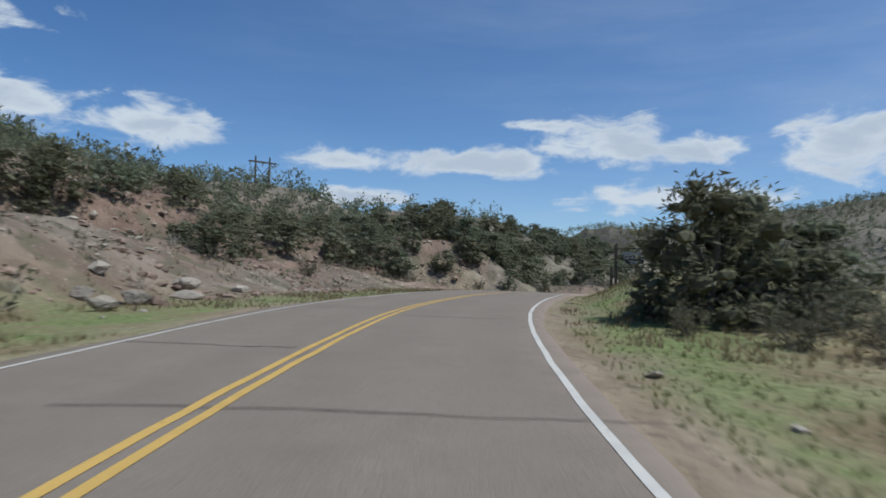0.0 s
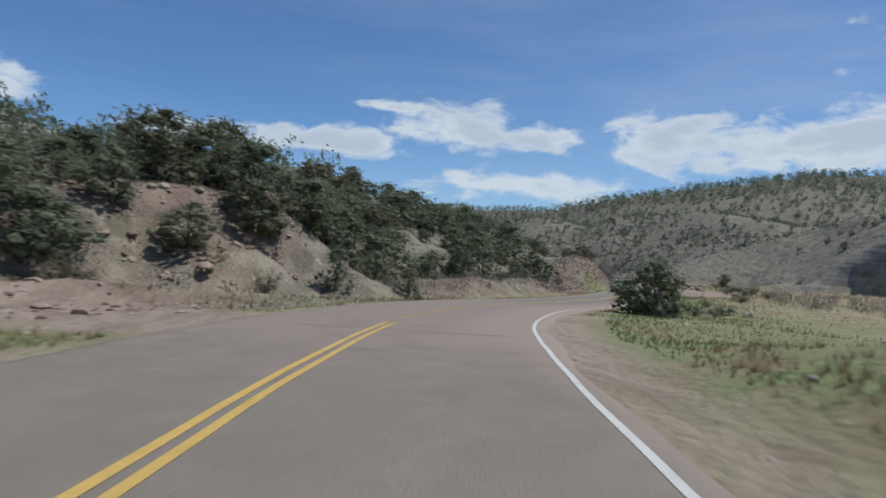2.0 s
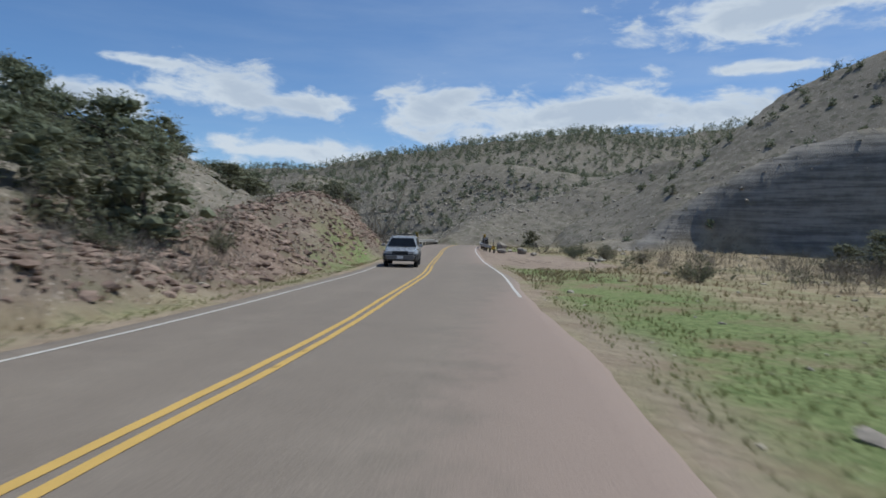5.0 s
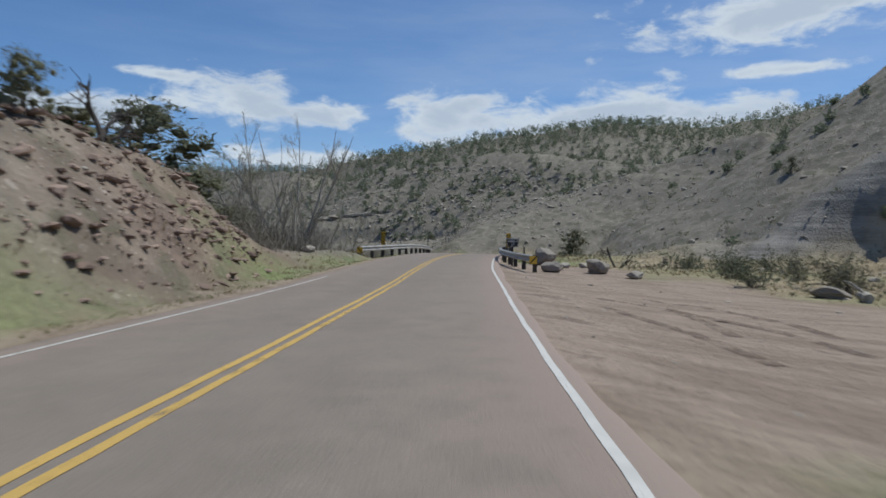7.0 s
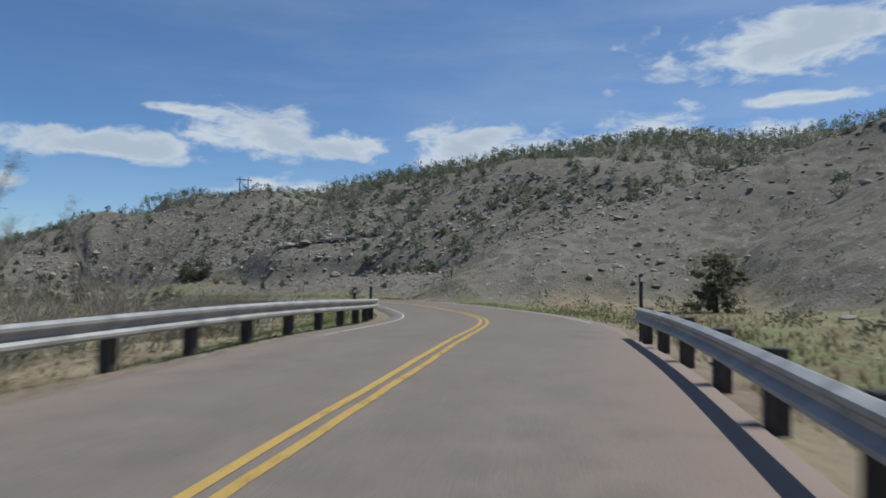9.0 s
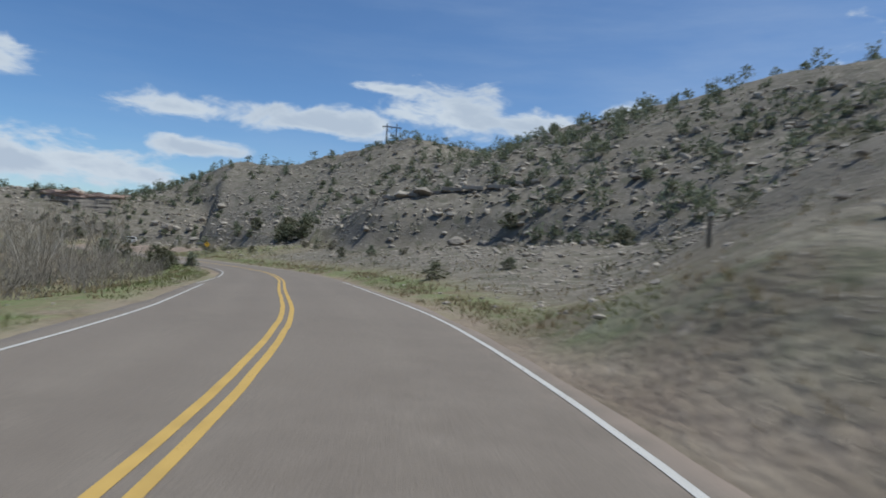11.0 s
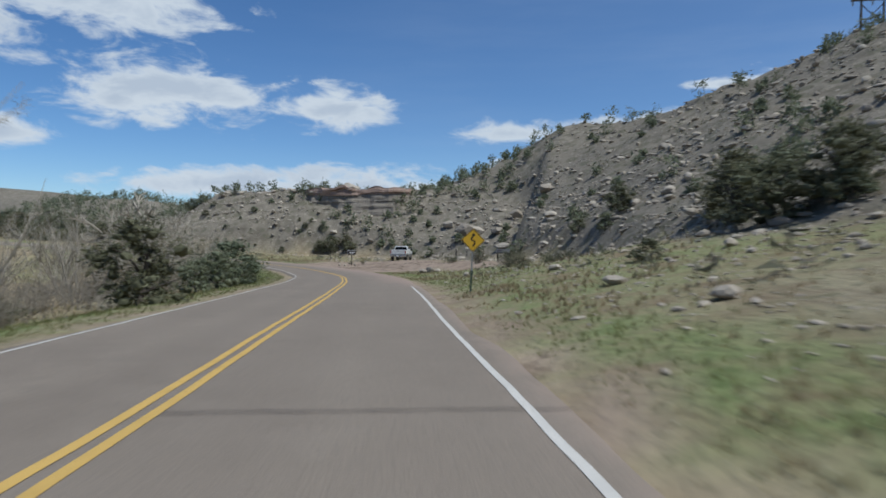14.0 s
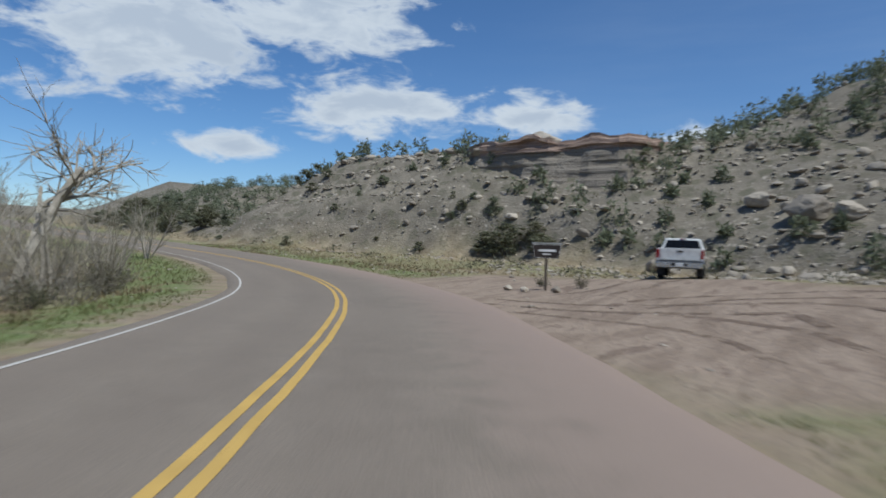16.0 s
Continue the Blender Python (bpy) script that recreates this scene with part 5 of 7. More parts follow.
def creek_brush():
    """Leafless grey thickets along the creek, beside and beyond the bridge."""
    rng = np.random.default_rng(71)
    st = np.r_[rng.uniform(150, 200, 130), rng.uniform(205, 400, 560), rng.uniform(152, 166, 60), rng.uniform(116, 150, 70), rng.uniform(66, 116, 150)]
    off = -np.where(st < 200, rng.uniform(7, 26, len(st)), 6.8 + rng.exponential(9.0, len(st)).clip(0, 34))
    off[690:750], off[750:820], off[820:] = rng.uniform(-9.5, -6.2, 60), rng.uniform(18, 40, 70), -rng.uniform(5.2, 10.5, 150)
    pts, _ = beside(st + S0, off)
    z, d, s = ground(pts[:, 0], pts[:, 1])
    lines = []
    for x, y, h, left in zip(pts[:, 0], pts[:, 1], z, np.abs(d)):
        if left < 5.0:
            continue
        high = rng.uniform(0.4, 0.9) if left < 11 and y < 112 else rng.uniform(0.8, 1.5) + min(1.4, 0.07 * left)
        for _ in range(13):
            a = np.array([x + rng.normal(0, 0.3), y + rng.normal(0, 0.3), h - 0.05])
            w = unit(np.array([*rng.normal(0, 0.42, 2), 1.0]))
            stem = limb_line(rng, a, w, high * rng.uniform(0.6, 1.0), 3, 0.15)
            lines.append((stem, 0.011, 0.004))
            for _ in range(2):
                lines.append((limb_line(rng, stem[rng.integers(1, 3)], unit(w + rng.normal(0, 0.5, 3)), high * rng.uniform(0.2, 0.4), 2, 0.2), 0.007, 0.003))
    tagged(new("creek_brush", mesh_np("creek_brush", bars(lines), BRUSH)), "leafless grey-brown brush thickets along the creek", "brush", kind="stuff")


# ---- shrubs and bare trees, each a thing ----
def make_sage(seed, high, wide, mat, label, leafy=True):
    ob = thing("shrub", label, "shrub", group="shrubs by the road")
    lines, tips, rng = twig_bush(seed, high, wide, 34, 3, 0.011)
    part("twig_work", mesh_np("twig_work", bars(lines), BARK_PALE if not leafy else BARK_DARK), None, ob)
    if leafy:
        at = np.repeat(tips, 5, 0) + rng.normal(0, 0.07, (len(tips) * 5, 3))
        part("foliage", mesh_np("foliage", leaves(rng, at, unit(at - np.array([0, 0, high * 0.2])), 0.13 * high ** 0.5, 0.4), mat), None, ob)
    return ob


SAGES = [make_sage(60, 1.1, 1.5, SAGE, "grey-green sagebrush beside the road"), make_sage(61, 1.3, 1.7, SAGE, "grey-green sagebrush beside the road"),
         make_sage(62, 1.0, 1.4, JUNIPER_OLIVE, "olive green leafy shrub beside the road"), make_sage(63, 1.2, 1.8, None, "leafless grey shrub with thin spreading twigs", False)]
USED = set()


def shrub(x, y, high, k=0):
    m = stand(x, y, float(RNG.uniform(0, 360)), high / 1.15)
    if k not in USED:
        USED.add(k)
        SAGES[k].matrix_world = m
        return SAGES[k]
    return copy_thing(SAGES[k], m)


def make_cottonwood(seed, high, stems, label, pale=True, buds=True, spread=0.5, name="bare_tree", depth=4, thick=0.15, lift=0.1, twigs=5, fan=False):
    ob = thing(name, label, "tree", group="bare trees by the creek")
    wood, fine = fan_tree(seed, high, stems, spread, thick) if fan else bare_tree(seed, high, stems, spread, twigs, depth, thick, 0.2, lift)
    bark_mat = BARK_PALE if pale else BARK_DARK
    part("trunk", mesh_np("trunk", bars(wood[:stems] if stems == 1 else wood[:1], 6), bark_mat), None, ob)
    part("branchwork", mesh_np("branchwork", bars(wood[1:], 4), bark_mat), None, ob)
    if fine:
        tagged(part("twig_haze", mesh_np("twig_haze", bars(fine, 3), bark_mat), None, ob), kind="stuff")
    if buds and fine:
        rng = np.random.default_rng(seed)
        tips = np.array([l[0][-1] for l in fine] + [l[0][1] for l in fine])
        at = tips + rng.normal(0, 0.06, tips.shape)
        part("budding_growth", mesh_np("budding_growth", leaves(rng, at, rng.normal(0, 1, at.shape), 0.07), BUDS), None, ob)
    return ob


def fan_tree(seed, high, stems, lean=0.5, thick=0.11):
    """Lines of a leafless tree whose long straight stems fan out from the foot."""
    rng = np.random.default_rng(seed)
    wood, fine = [], []
    for k in range(stems):
        ang = k * math.tau / stems + rng.uniform(-0.5, 0.5)
        out = np.array([math.cos(ang), math.sin(ang), 0.0])
        length = high * rng.uniform(0.72, 1.0)
        r0 = thick * rng.uniform(0.6, 1.0)
        main = limb_line(rng, out * 0.25 * (stems > 1) - np.array([0, 0, 0.1]), unit(out * rng.uniform(0.1, lean) + np.array([0, 0, 1.0])), length, 9, 0.07, 0.02)
        wood.append((main, r0, 0.012))
        for _ in range(12):
            f = rng.uniform(0.14, 0.93)
            i = int(f * 9)
            w = unit(unit(main[-1] - main[0]) + rng.normal(0, 0.55, 3))
            size = length * (1 - 0.55 * f) * rng.uniform(0.28, 0.5)
            limb = limb_line(rng, main[i], w, size, 5, 0.11, 0.07)
            wood.append((limb, r0 * (1 - f) * 0.5 + 0.009, 0.006))
            for _ in range(9):
                at = limb[rng.integers(1, 5)]
                twig = limb_line(rng, at, unit(w + rng.normal(0, 0.4, 3) + np.array([0, 0, 0.15])), size * rng.uniform(0.22, 0.45), 3, 0.13, 0.05)
                fine.append((twig, 0.0075, 0.003))
                for _ in range(2):
                    fine.append((limb_line(rng, twig[rng.integers(1, 3)], unit(w + rng.normal(0, 0.5, 3)), size * rng.uniform(0.1, 0.22), 2, 0.15, 0.05), 0.0055, 0.0025))
    return wood, fine


# ---- planting ----
scatter_trees()
strew_stones()
sow()
creek_brush()

# trees and shrubs that stand out, by the road: x, y, height, how wide
for x, y, high, wider in ((88.6, 242.4, 2.0, 1.0), (86.6, 239.8, 1.8, 1.1), (86.0, 246.3, 2.3, 1.0),
                          (84.0, 251.1, 1.8, 1.1), (72.0, 282.7, 2.5, 1.2), (70.8, 285.9, 2.6, 1.2), (73.4, 279.0, 2.3, 1.1), (76.8, 271.6, 2.4, 1.1), (69.7, 289.0, 1.6, 1.2), (120.9, 224.4, 2.1, 1.0), (118.9, 228.7, 1.9, 1.0),
                          (103.9, 213.0, 0.9, 1.3), (108.1, 213.7, 0.9, 1.2), (102.3, 248.0, 1.0, 0.9), (105.2, 246.8, 1.1, 1.0), (57.0, 139.1, 3.2, 1.3), (54.4, 137.0, 3.4, 1.3), (51.6, 133.6, 2.8, 1.3), (55.8, 141.7, 3.0, 1.3), (58.7, 141.6, 2.0, 1.3), (60.0, 144.2, 2.3, 1.2), (57.0, 145.0, 2.6, 1.2), (61.8, 148.0, 1.9, 1.3), (57.9, 138.6, 1.7, 1.4), (48.6, 130.5, 2.6, 1.2),
                          (99.3, 282.0, 2.6, 1.3), (96.3, 287.3, 2.4, 1.3), (92.2, 278.3, 1.3, 1.2), (103.8, 164.1, 2.8, 1.0), (95.0, 108.5, 4.2, 1.2), (99.5, 107.0, 4.0, 1.3), (104.5, 108.0, 4.4, 1.2), (108.5, 104.0, 4.0, 1.3), (50.5, 127.5, 2.2, 1.0),
                          (-11.0, 31.0, 2.0, 1.4), (-13.5, 33.0, 2.5, 1.3), (-9.0, 53.0, 3.2, 1.3), (-4.5, 57.5, 2.8, 1.2), (0.2, 62.2, 2.8, 1.3), (3.2, 66.2, 2.8, 1.2), (10.6, 66.0, 2.0, 1.2), (122.9, 149.2, 2.2, 1.0)):
    juniper(x, y, high, None, wider)
for x, y, high, wider in ((5.3, 16.4, 1.9, 1.2), (6.4, 15.6, 3.1, 1.0), (7.3, 16.4, 3.3, 1.05), (8.5, 15.2, 3.0, 1.1), (9.6, 16.6, 2.5, 1.2), (8.2, 18.2, 2.6, 1.1), (22.6, 62.2, 3.7, 1.0), (23.9, 63.2, 3.2, 1.0), (22.2, 64.0, 2.8, 1.0)):
    juniper(x, y, high, None, wider)
for x, y, high, k in ((7.6, 10.6, 1.0, 0), (6.6, 12.0, 0.9, 1), (9.0, 12.6, 1.3, 0), (8.6, 14.4, 1.2, 1), (5.2, 13.6, 0.7, 0), (9.8, 16.5, 1.2, 0), (10.5, 9.6, 1.2, 1), (8.8, 8.2, 0.8, 3), (-6.6, 37.0, 1.3, 3), (-8.0, 38.5, 1.1, 0),
                      (-12.2, 29.0, 1.2, 3), (-9.4, 20.0, 0.9, 3), (-2.6, 56.0, 1.3, 0), (-5.0, 54.0, 1.0, 0), (3.5, 61.0, 1.0, 0), (35.5, 79.5, 1.05, 3), (34.0, 73.6, 1.3, 3), (33.0, 70.5, 0.9, 2), (40.0, 82.0, 0.8, 0),
                      (27.6, 66.0, 0.9, 0), (25.2, 61.4, 0.8, 3), (23.6, 65.4, 0.9, 0), (30.5, 68.0, 0.9, 2), (72.5, 122.0, 1.2, 2), (75.0, 124.5, 1.4, 2), (74.0, 119.5, 1.3, 0), (78.5, 127.0, 1.5, 2), (77.0, 121.5, 1.3, 0), (80.5, 131.0, 1.4, 2),
                      (79.0, 124.0, 1.2, 0), (82.0, 127.0, 1.4, 2), (76.0, 117.0, 1.5, 0), (84.0, 133.0, 1.3, 2), (107.5, 241.7, 0.8, 0), (102.1, 259.5, 1.2, 0), (100.8, 265.7, 1.1, 2), (99.4, 270.9, 1.3, 0), (88.7, 286.2, 0.9, 2),
                      (84.7, 299.8, 1.3, 0), (83.3, 303.0, 1.2, 0), (82.2, 312.2, 1.4, 0), (78.8, 313.6, 1.2, 0), (75.6, 316.0, 1.2, 2), (86.0, 306.2, 1.5, 2), (61.4, 324.1, 0.5, 2), (63.2, 323.5, 0.45, 0), (86.2, 236.2, 0.7, 0), (90.6, 230.7, 0.6, 3),
                      (53.7, 309.5, 1.0, 2), (50.1, 313.5, 1.1, 0), (46.4, 315.9, 1.2, 2), (57.6, 304.5, 0.8, 0), (75.9, 267.6, 0.9, 0), (74.5, 272.8, 1.1, 3), (-10.5, 15.5, 0.9, 3), (40.5, 116.0, 0.9, 3), (46.0, 121.0, 0.8, 3)):
    shrub(x, y, high, k)
for x, y, high, k in ((54.5, 96.1, 1.5, 2), (56.5, 98.0, 1.0, 2), (60.3, 140.4, 1.2, 2), (61.2, 142.6, 1.4, 0), (59.0, 139.2, 1.3, 2), (63.0, 144.6, 1.1, 2), (22.6, 87.0, 1.3, 2), (26.5, 92.6, 1.4, 2), (30.4, 96.6, 1.2, 2), (19.0, 82.4, 1.1, 3), (34.8, 102.0, 1.2, 2)):
    shrub(x, y, high, k)

COTTONS = [make_cottonwood(3, 9.5, 5, "bare many-stemmed cottonwood with pale spreading limbs", spread=0.8, thick=0.13, fan=True), make_cottonwood(8, 8.5, 6, "bare many-stemmed cottonwood with pale spreading limbs", spread=0.7, thick=0.10, fan=True),
           make_cottonwood(14, 7.5, 3, "slim bare cottonwood with pale upright branches", spread=0.42, thick=0.075, fan=True), make_cottonwood(21, 9.0, 2, "large bare cottonwood with grey crooked limbs", True, False, 0.66, thick=0.19, lift=0.03, twigs=6)]
SPENT = set()


def cottonwood(x, y, k, scale, turn):
    m = stand(x, y, turn, scale)
    if k not in SPENT:
        SPENT.add(k)
        COTTONS[k].matrix_world = m
    else:
        copy_thing(COTTONS[k], m)


for n, (x, y, k, scale) in enumerate(((63.7, 145.5, 0, 1.05), (62.2, 148.0, 1, 1.0), (67.5, 151.9, 2, 0.85), (71.6, 156.3, 2, 0.95), (66.4, 154.6, 2, 0.9), (60.4, 150.7, 1, 0.9), (75.8, 163.0, 2, 0.8), (70.9, 161.0, 2, 1.0), (57.6, 146.5, 2, 1.1),
                                      (81.7, 223.7, 2, 0.75), (79.3, 233.0, 1, 0.8), (77.7, 245.3, 0, 0.75), (73.1, 252.9, 1, 0.9), (76.8, 262.5, 0, 0.85), (70.4, 260.2, 2, 1.0), (67.0, 269.7, 0, 0.95), (62.9, 277.2, 1, 0.9), (60.9, 285.5, 0, 0.8),
                                      (57.8, 293.9, 1, 0.75), (53.6, 300.5, 0, 0.7), (78.5, 214.0, 1, 0.55), (69.7, 241.2, 0, 0.8), (62.4, 264.2, 2, 1.0), (49.8, 306.5, 0, 0.7), (41.4, 308.0, 1, 0.8), (59.0, 299.3, 0, 0.62), (87.9, 220.9, 2, 0.35), (82.1, 239.7, 1, 0.5))):
    cottonwood(x, y, k, scale, n * 47.0)
for n, (x, y, k, scale) in enumerate(((50.5, 311.5, 1, 0.5), (46.0, 316.0, 0, 0.42), (41.0, 319.0, 1, 0.5), (35.0, 325.0, 0, 0.5), (55.0, 305.0, 1, 0.45), (44.0, 309.0, 0, 0.5), (59.5, 298.0, 1, 0.5), (63.0, 293.5, 0, 0.55), (57.0, 296.0, 1, 0.6))):
    cottonwood(x, y, k, scale, 20 + n * 61.0)
cottonwood(45.6, 312.6, 3, 1.7, 205.0)
for n, (x, y, k, scale) in enumerate(((38.0, 313.5, 1, 0.75), (33.0, 317.0, 0, 0.7), (27.5, 318.0, 1, 0.8), (36.0, 308.5, 0, 0.75), (30.0, 311.5, 2, 0.9), (23.0, 320.5, 0, 0.7))):
    cottonwood(x, y, k, scale, 33 + n * 77.0)
DEAD = make_cottonwood(31, 4.2, 1, "dead juniper with bare dark twisted branches", False, False, 0.75, "dead_tree", 3, 0.13, 0.0, 4)
DEAD.matrix_world = stand(82.4, 137.4, 0, 1.0)
for x, y, scale, turn in ((52.6, 130.8, 0.95, 80), (84.5, 136.2, 0.8, 200), (-12.0, 64.0, 0.9, 20), (4.5, 86.0, 0.6, 130), (-3.0, 86.0, 0.7, 210), (122.6, 300.3, 0.9, 40), (107.1, 259.4, 0.7, 170)):
    copy_thing(DEAD, stand(x, y, turn, scale))


# ---- boulders ----
def build_rim(n):
    p = place(n)
    beds = n.noise(n.add("ShaderNodeMapping", {0: p, 3: (0.5, 0.5, 5.0)}).outputs[0], 1.0, 5.0, 0.6)
    g = n.noise(p, 6.0, 5.0, 0.7)
    col = n.mix(n.ramp(beds, 0.35, 0.65), (0.26, 0.18, 0.14, 1), (0.43, 0.31, 0.245, 1))
    col = n.mix(n.math("MULTIPLY", n.ramp(g, 0.5, 0.7), 0.6), col, (0.13, 0.10, 0.08, 1))
    return surface(n, col, 0.92, n.math("ADD", beds, g), 0.8, 0.12, spec=0.15)


RIM_ROCK = material("red_rim_rock", build_rim)
def boulder(x, y, size, seed, turn=0.0, flat=0.7, label="weathered pale sandstone boulder resting on the ground", group="boulders"):
    ob = new("boulder", boulder_mesh("boulder", seed, size, flat))
    ob.matrix_world = stand(x, y, turn, 1.0, 0.06 * size)
    return tagged(ob, label, "boulder", group)


for n, (x, y, size, flat) in enumerate(((46.2, 359.4, 3.4, 0.8), (71.2, 131.1, 0.95, 0.55), (72.8, 129.9, 1.05, 0.7), (75.2, 136.4, 1.4, 0.7), (74.5, 133.9, 0.6, 0.5), (76.0, 134.0, 0.6, 0.5), (71.6, 126.6, 0.7, 0.5), (72.0, 119.0, 1.0, 0.4), (63.2, 141.7, 0.8, 0.5), (36.3, 80.0, 0.55, 0.7),
                                        (34.6, 74.8, 0.5, 0.6), (37.1, 73.2, 0.6, 0.6), (38.4, 76.6, 0.6, 0.5), (36.0, 72.0, 0.4, 0.5), (76.3, 306.0, 0.62, 0.75), (75.6, 306.0, 0.7, 0.5), (76.0, 306.9, 0.6, 0.8), (76.8, 306.6, 0.5, 0.6),
                                        (75.2, 307.2, 0.4, 0.7), (62.4, 301.7, 0.7, 0.5), (62.8, 322.1, 0.32, 0.8), (61.6, 322.1, 0.3, 0.7), (60.7, 322.6, 0.32, 0.7), (69.1, 349.1, 2.5, 0.8), (71.4, 348.1, 2.0, 0.6), (65.8, 352.3, 1.8, 0.6), (74.7, 346.3, 1.7, 0.5),
                                        (76.6, 341.0, 2.0, 0.4), (71.2, 338.1, 1.6, 0.4), (69.9, 340.3, 1.4, 0.45), (60.9, 344.9, 1.5, 0.6), (81.3, 347.0, 2.2, 0.6), (76.8, 351.0, 2.0, 0.6), (83.4, 335.2, 1.8, 0.5), (46.1, 359.1, 1.6, 0.8), (34.6, 360.7, 1.4, 0.6),
                                        (39.5, 359.5, 2.4, 0.4), (110.1, 259.0, 2.0, 0.45), (112.5, 257.6, 2.2, 0.5), (113.4, 244.8, 1.7, 0.6), (105.5, 254.6, 1.0, 0.6), (101.6, 251.5, 0.8, 0.5), (116.2, 238.7, 1.2, 0.5), (-8.6, 18.0, 0.8, 0.6), (-9.6, 17.2, 0.7, 0.6),
                                        (-8.0, 20.4, 0.9, 0.35), (-9.0, 22.6, 1.0, 0.45), (-8.4, 16.0, 0.55, 0.7), (-10.4, 19.4, 0.7, 0.6), (-7.8, 24.8, 0.7, 0.4), (88.7, 280.8, 0.5, 0.5), (91.1, 272.9, 0.7, 0.4), (92.9, 266.6, 0.6, 0.4), (81.4, 297.2, 0.5, 0.6))):
    boulder(x, y, size, 200 + n, n * 71.0, flat)
for n, (x, y, length) in enumerate(((111.0, 258.6, 2.6), (113.4, 257.8, 3.0), (115.8, 256.5, 2.4), (118.1, 255.0, 2.8), (109.0, 260.1, 2.0), (120.5, 253.3, 2.6), (123.3, 251.7, 2.4))):
    bm = box((length, 1.3, 0.42), (0, 0, 0.2), 0.06)
    for v in bm.verts:
        v.co += 0.09 * noise.noise_vector(v.co * 1.3 + Vector((n * 3.1, 0, 0)))
    me = bpy.data.meshes.new("ledge_slab")
    bm.to_mesh(me)
    bm.free()
    me.materials.append(ROCK)
    ob = tagged(new("ledge_slab", me), "flat pale sandstone slab jutting from the ledge", "rock", "slabs of the ledge")
    ob.matrix_world = stand(x, y, -39 + 7 * (n % 3), 1.0, 0.05)


def build_grey_beds(n):
    p = place(n)
    beds = n.noise(n.add("ShaderNodeMapping", {0: p, 3: (0.25, 0.25, 3.2)}).outputs[0], 1.0, 5.0, 0.65)
    g = n.noise(p, 3.0, 6.0, 0.7)
    col = n.mix(n.ramp(beds, 0.35, 0.65), (0.215, 0.184, 0.15, 1), (0.285, 0.246, 0.20, 1))
    col = n.mix(n.math("MULTIPLY", n.ramp(g, 0.52, 0.72), 0.45), col, (0.12, 0.105, 0.085, 1))
    return surface(n, col, 0.95, n.math("ADD", beds, g), 0.9, 0.2, spec=0.1)


GREY_BEDS = material("grey_shale_beds", build_grey_beds)


def rim_cliff(first, last):
    """A broken cliff of flat-lying beds under the crest of the north-east hill: grey below, a red cap above."""
    line = HILLS["north_east"]["crest"]
    keep = [q for q in line if first < q[0] < last and q[1] > 320]
    line = smooth_line(keep[::2], 0.7)
    line[:, 2] = np.convolve(np.pad(line[:, 2], 12, mode="edge"), np.ones(25) / 25, mode="valid")
    way = unit(np.gradient(line[:, :2], axis=0))
    side = np.stack([way[:, 1], -way[:, 0]], -1) * (1 if np.mean((line[:, :2] - AXIS[:, :2].mean(0)) * np.stack([way[:, 1], -way[:, 0]], -1)) < 0 else -1)
    run = np.arange(len(line)) * 0.7
    cliff = thing("rim_cliff", "broken rim cliff of grey beds under a reddish sandstone cap", "cliff", kind="structure")
    edge = 0.9 * bumps(run, 0 * run, 6.0, 95, 4)
    for name, mat, low, high, steps, out in (("shale_beds", GREY_BEDS, -5.4, -0.8, 18, 1.0), ("cap_rock", RIM_ROCK, -0.95, 0.55, 10, 0.3)):
        rows = []
        for k in range(steps + 1):
            h = low + (high - low) * k / steps
            bed = np.floor(h / 0.55)
            jut = (0.16 if name == "shale_beds" else 0.4) * bumps(run, 0 * run + bed * 3.7, 3.5, 96, 3) + 0.4 * bumps(run, 0 * run + h * 0.4, 1.6, 97, 3)
            off = 3.1 + out * (1 - k / steps) * (1.7 if name == "shale_beds" else 0.6) + edge + jut
            ends = np.minimum(ease(run, 0, 7), 1 - ease(run, run[-1] - 9, run[-1]))
            off = off * ends - 2.0 * (1 - ends)
            if name == "cap_rock" and k == steps:
                off = off - 6.0
            top = (0.25 * np.round(2.2 * bumps(run, 0 * run + 5.0, 4.5, 98, 2)) + 0.3 * bumps(run, 0 * run + 7.0, 1.5, 99, 2)) * (name == "cap_rock") * (k / steps)
            top += (1.1 * np.exp(-((run - 0.52 * run[-1]) / 1.5) ** 2) + 0.5 * np.exp(-((run - 0.2 * run[-1]) / 1.2) ** 2)) * (name == "cap_rock") * (k / steps)
            q = np.stack([line[:, 0] + side[:, 0] * off, line[:, 1] + side[:, 1] * off, line[:, 2] + h + top], -1)
            if k == 0 and name == "shale_beds":
                q[:, 2] = np.minimum(q[:, 2], ground(q[:, 0], q[:, 1])[0] - 0.3)
            rows.append(q)
        v = np.array(rows)
        i = np.arange(v.shape[0] * v.shape[1]).reshape(v.shape[:2])
        faces = np.stack([i[:-1, :-1], i[:-1, 1:], i[1:, 1:], i[1:, :-1]], -1).reshape(-1, 4)
        part(name, mesh_of(name, v.reshape(-1, 3), faces, mat), None, cliff)


rim_cliff(25, 62)


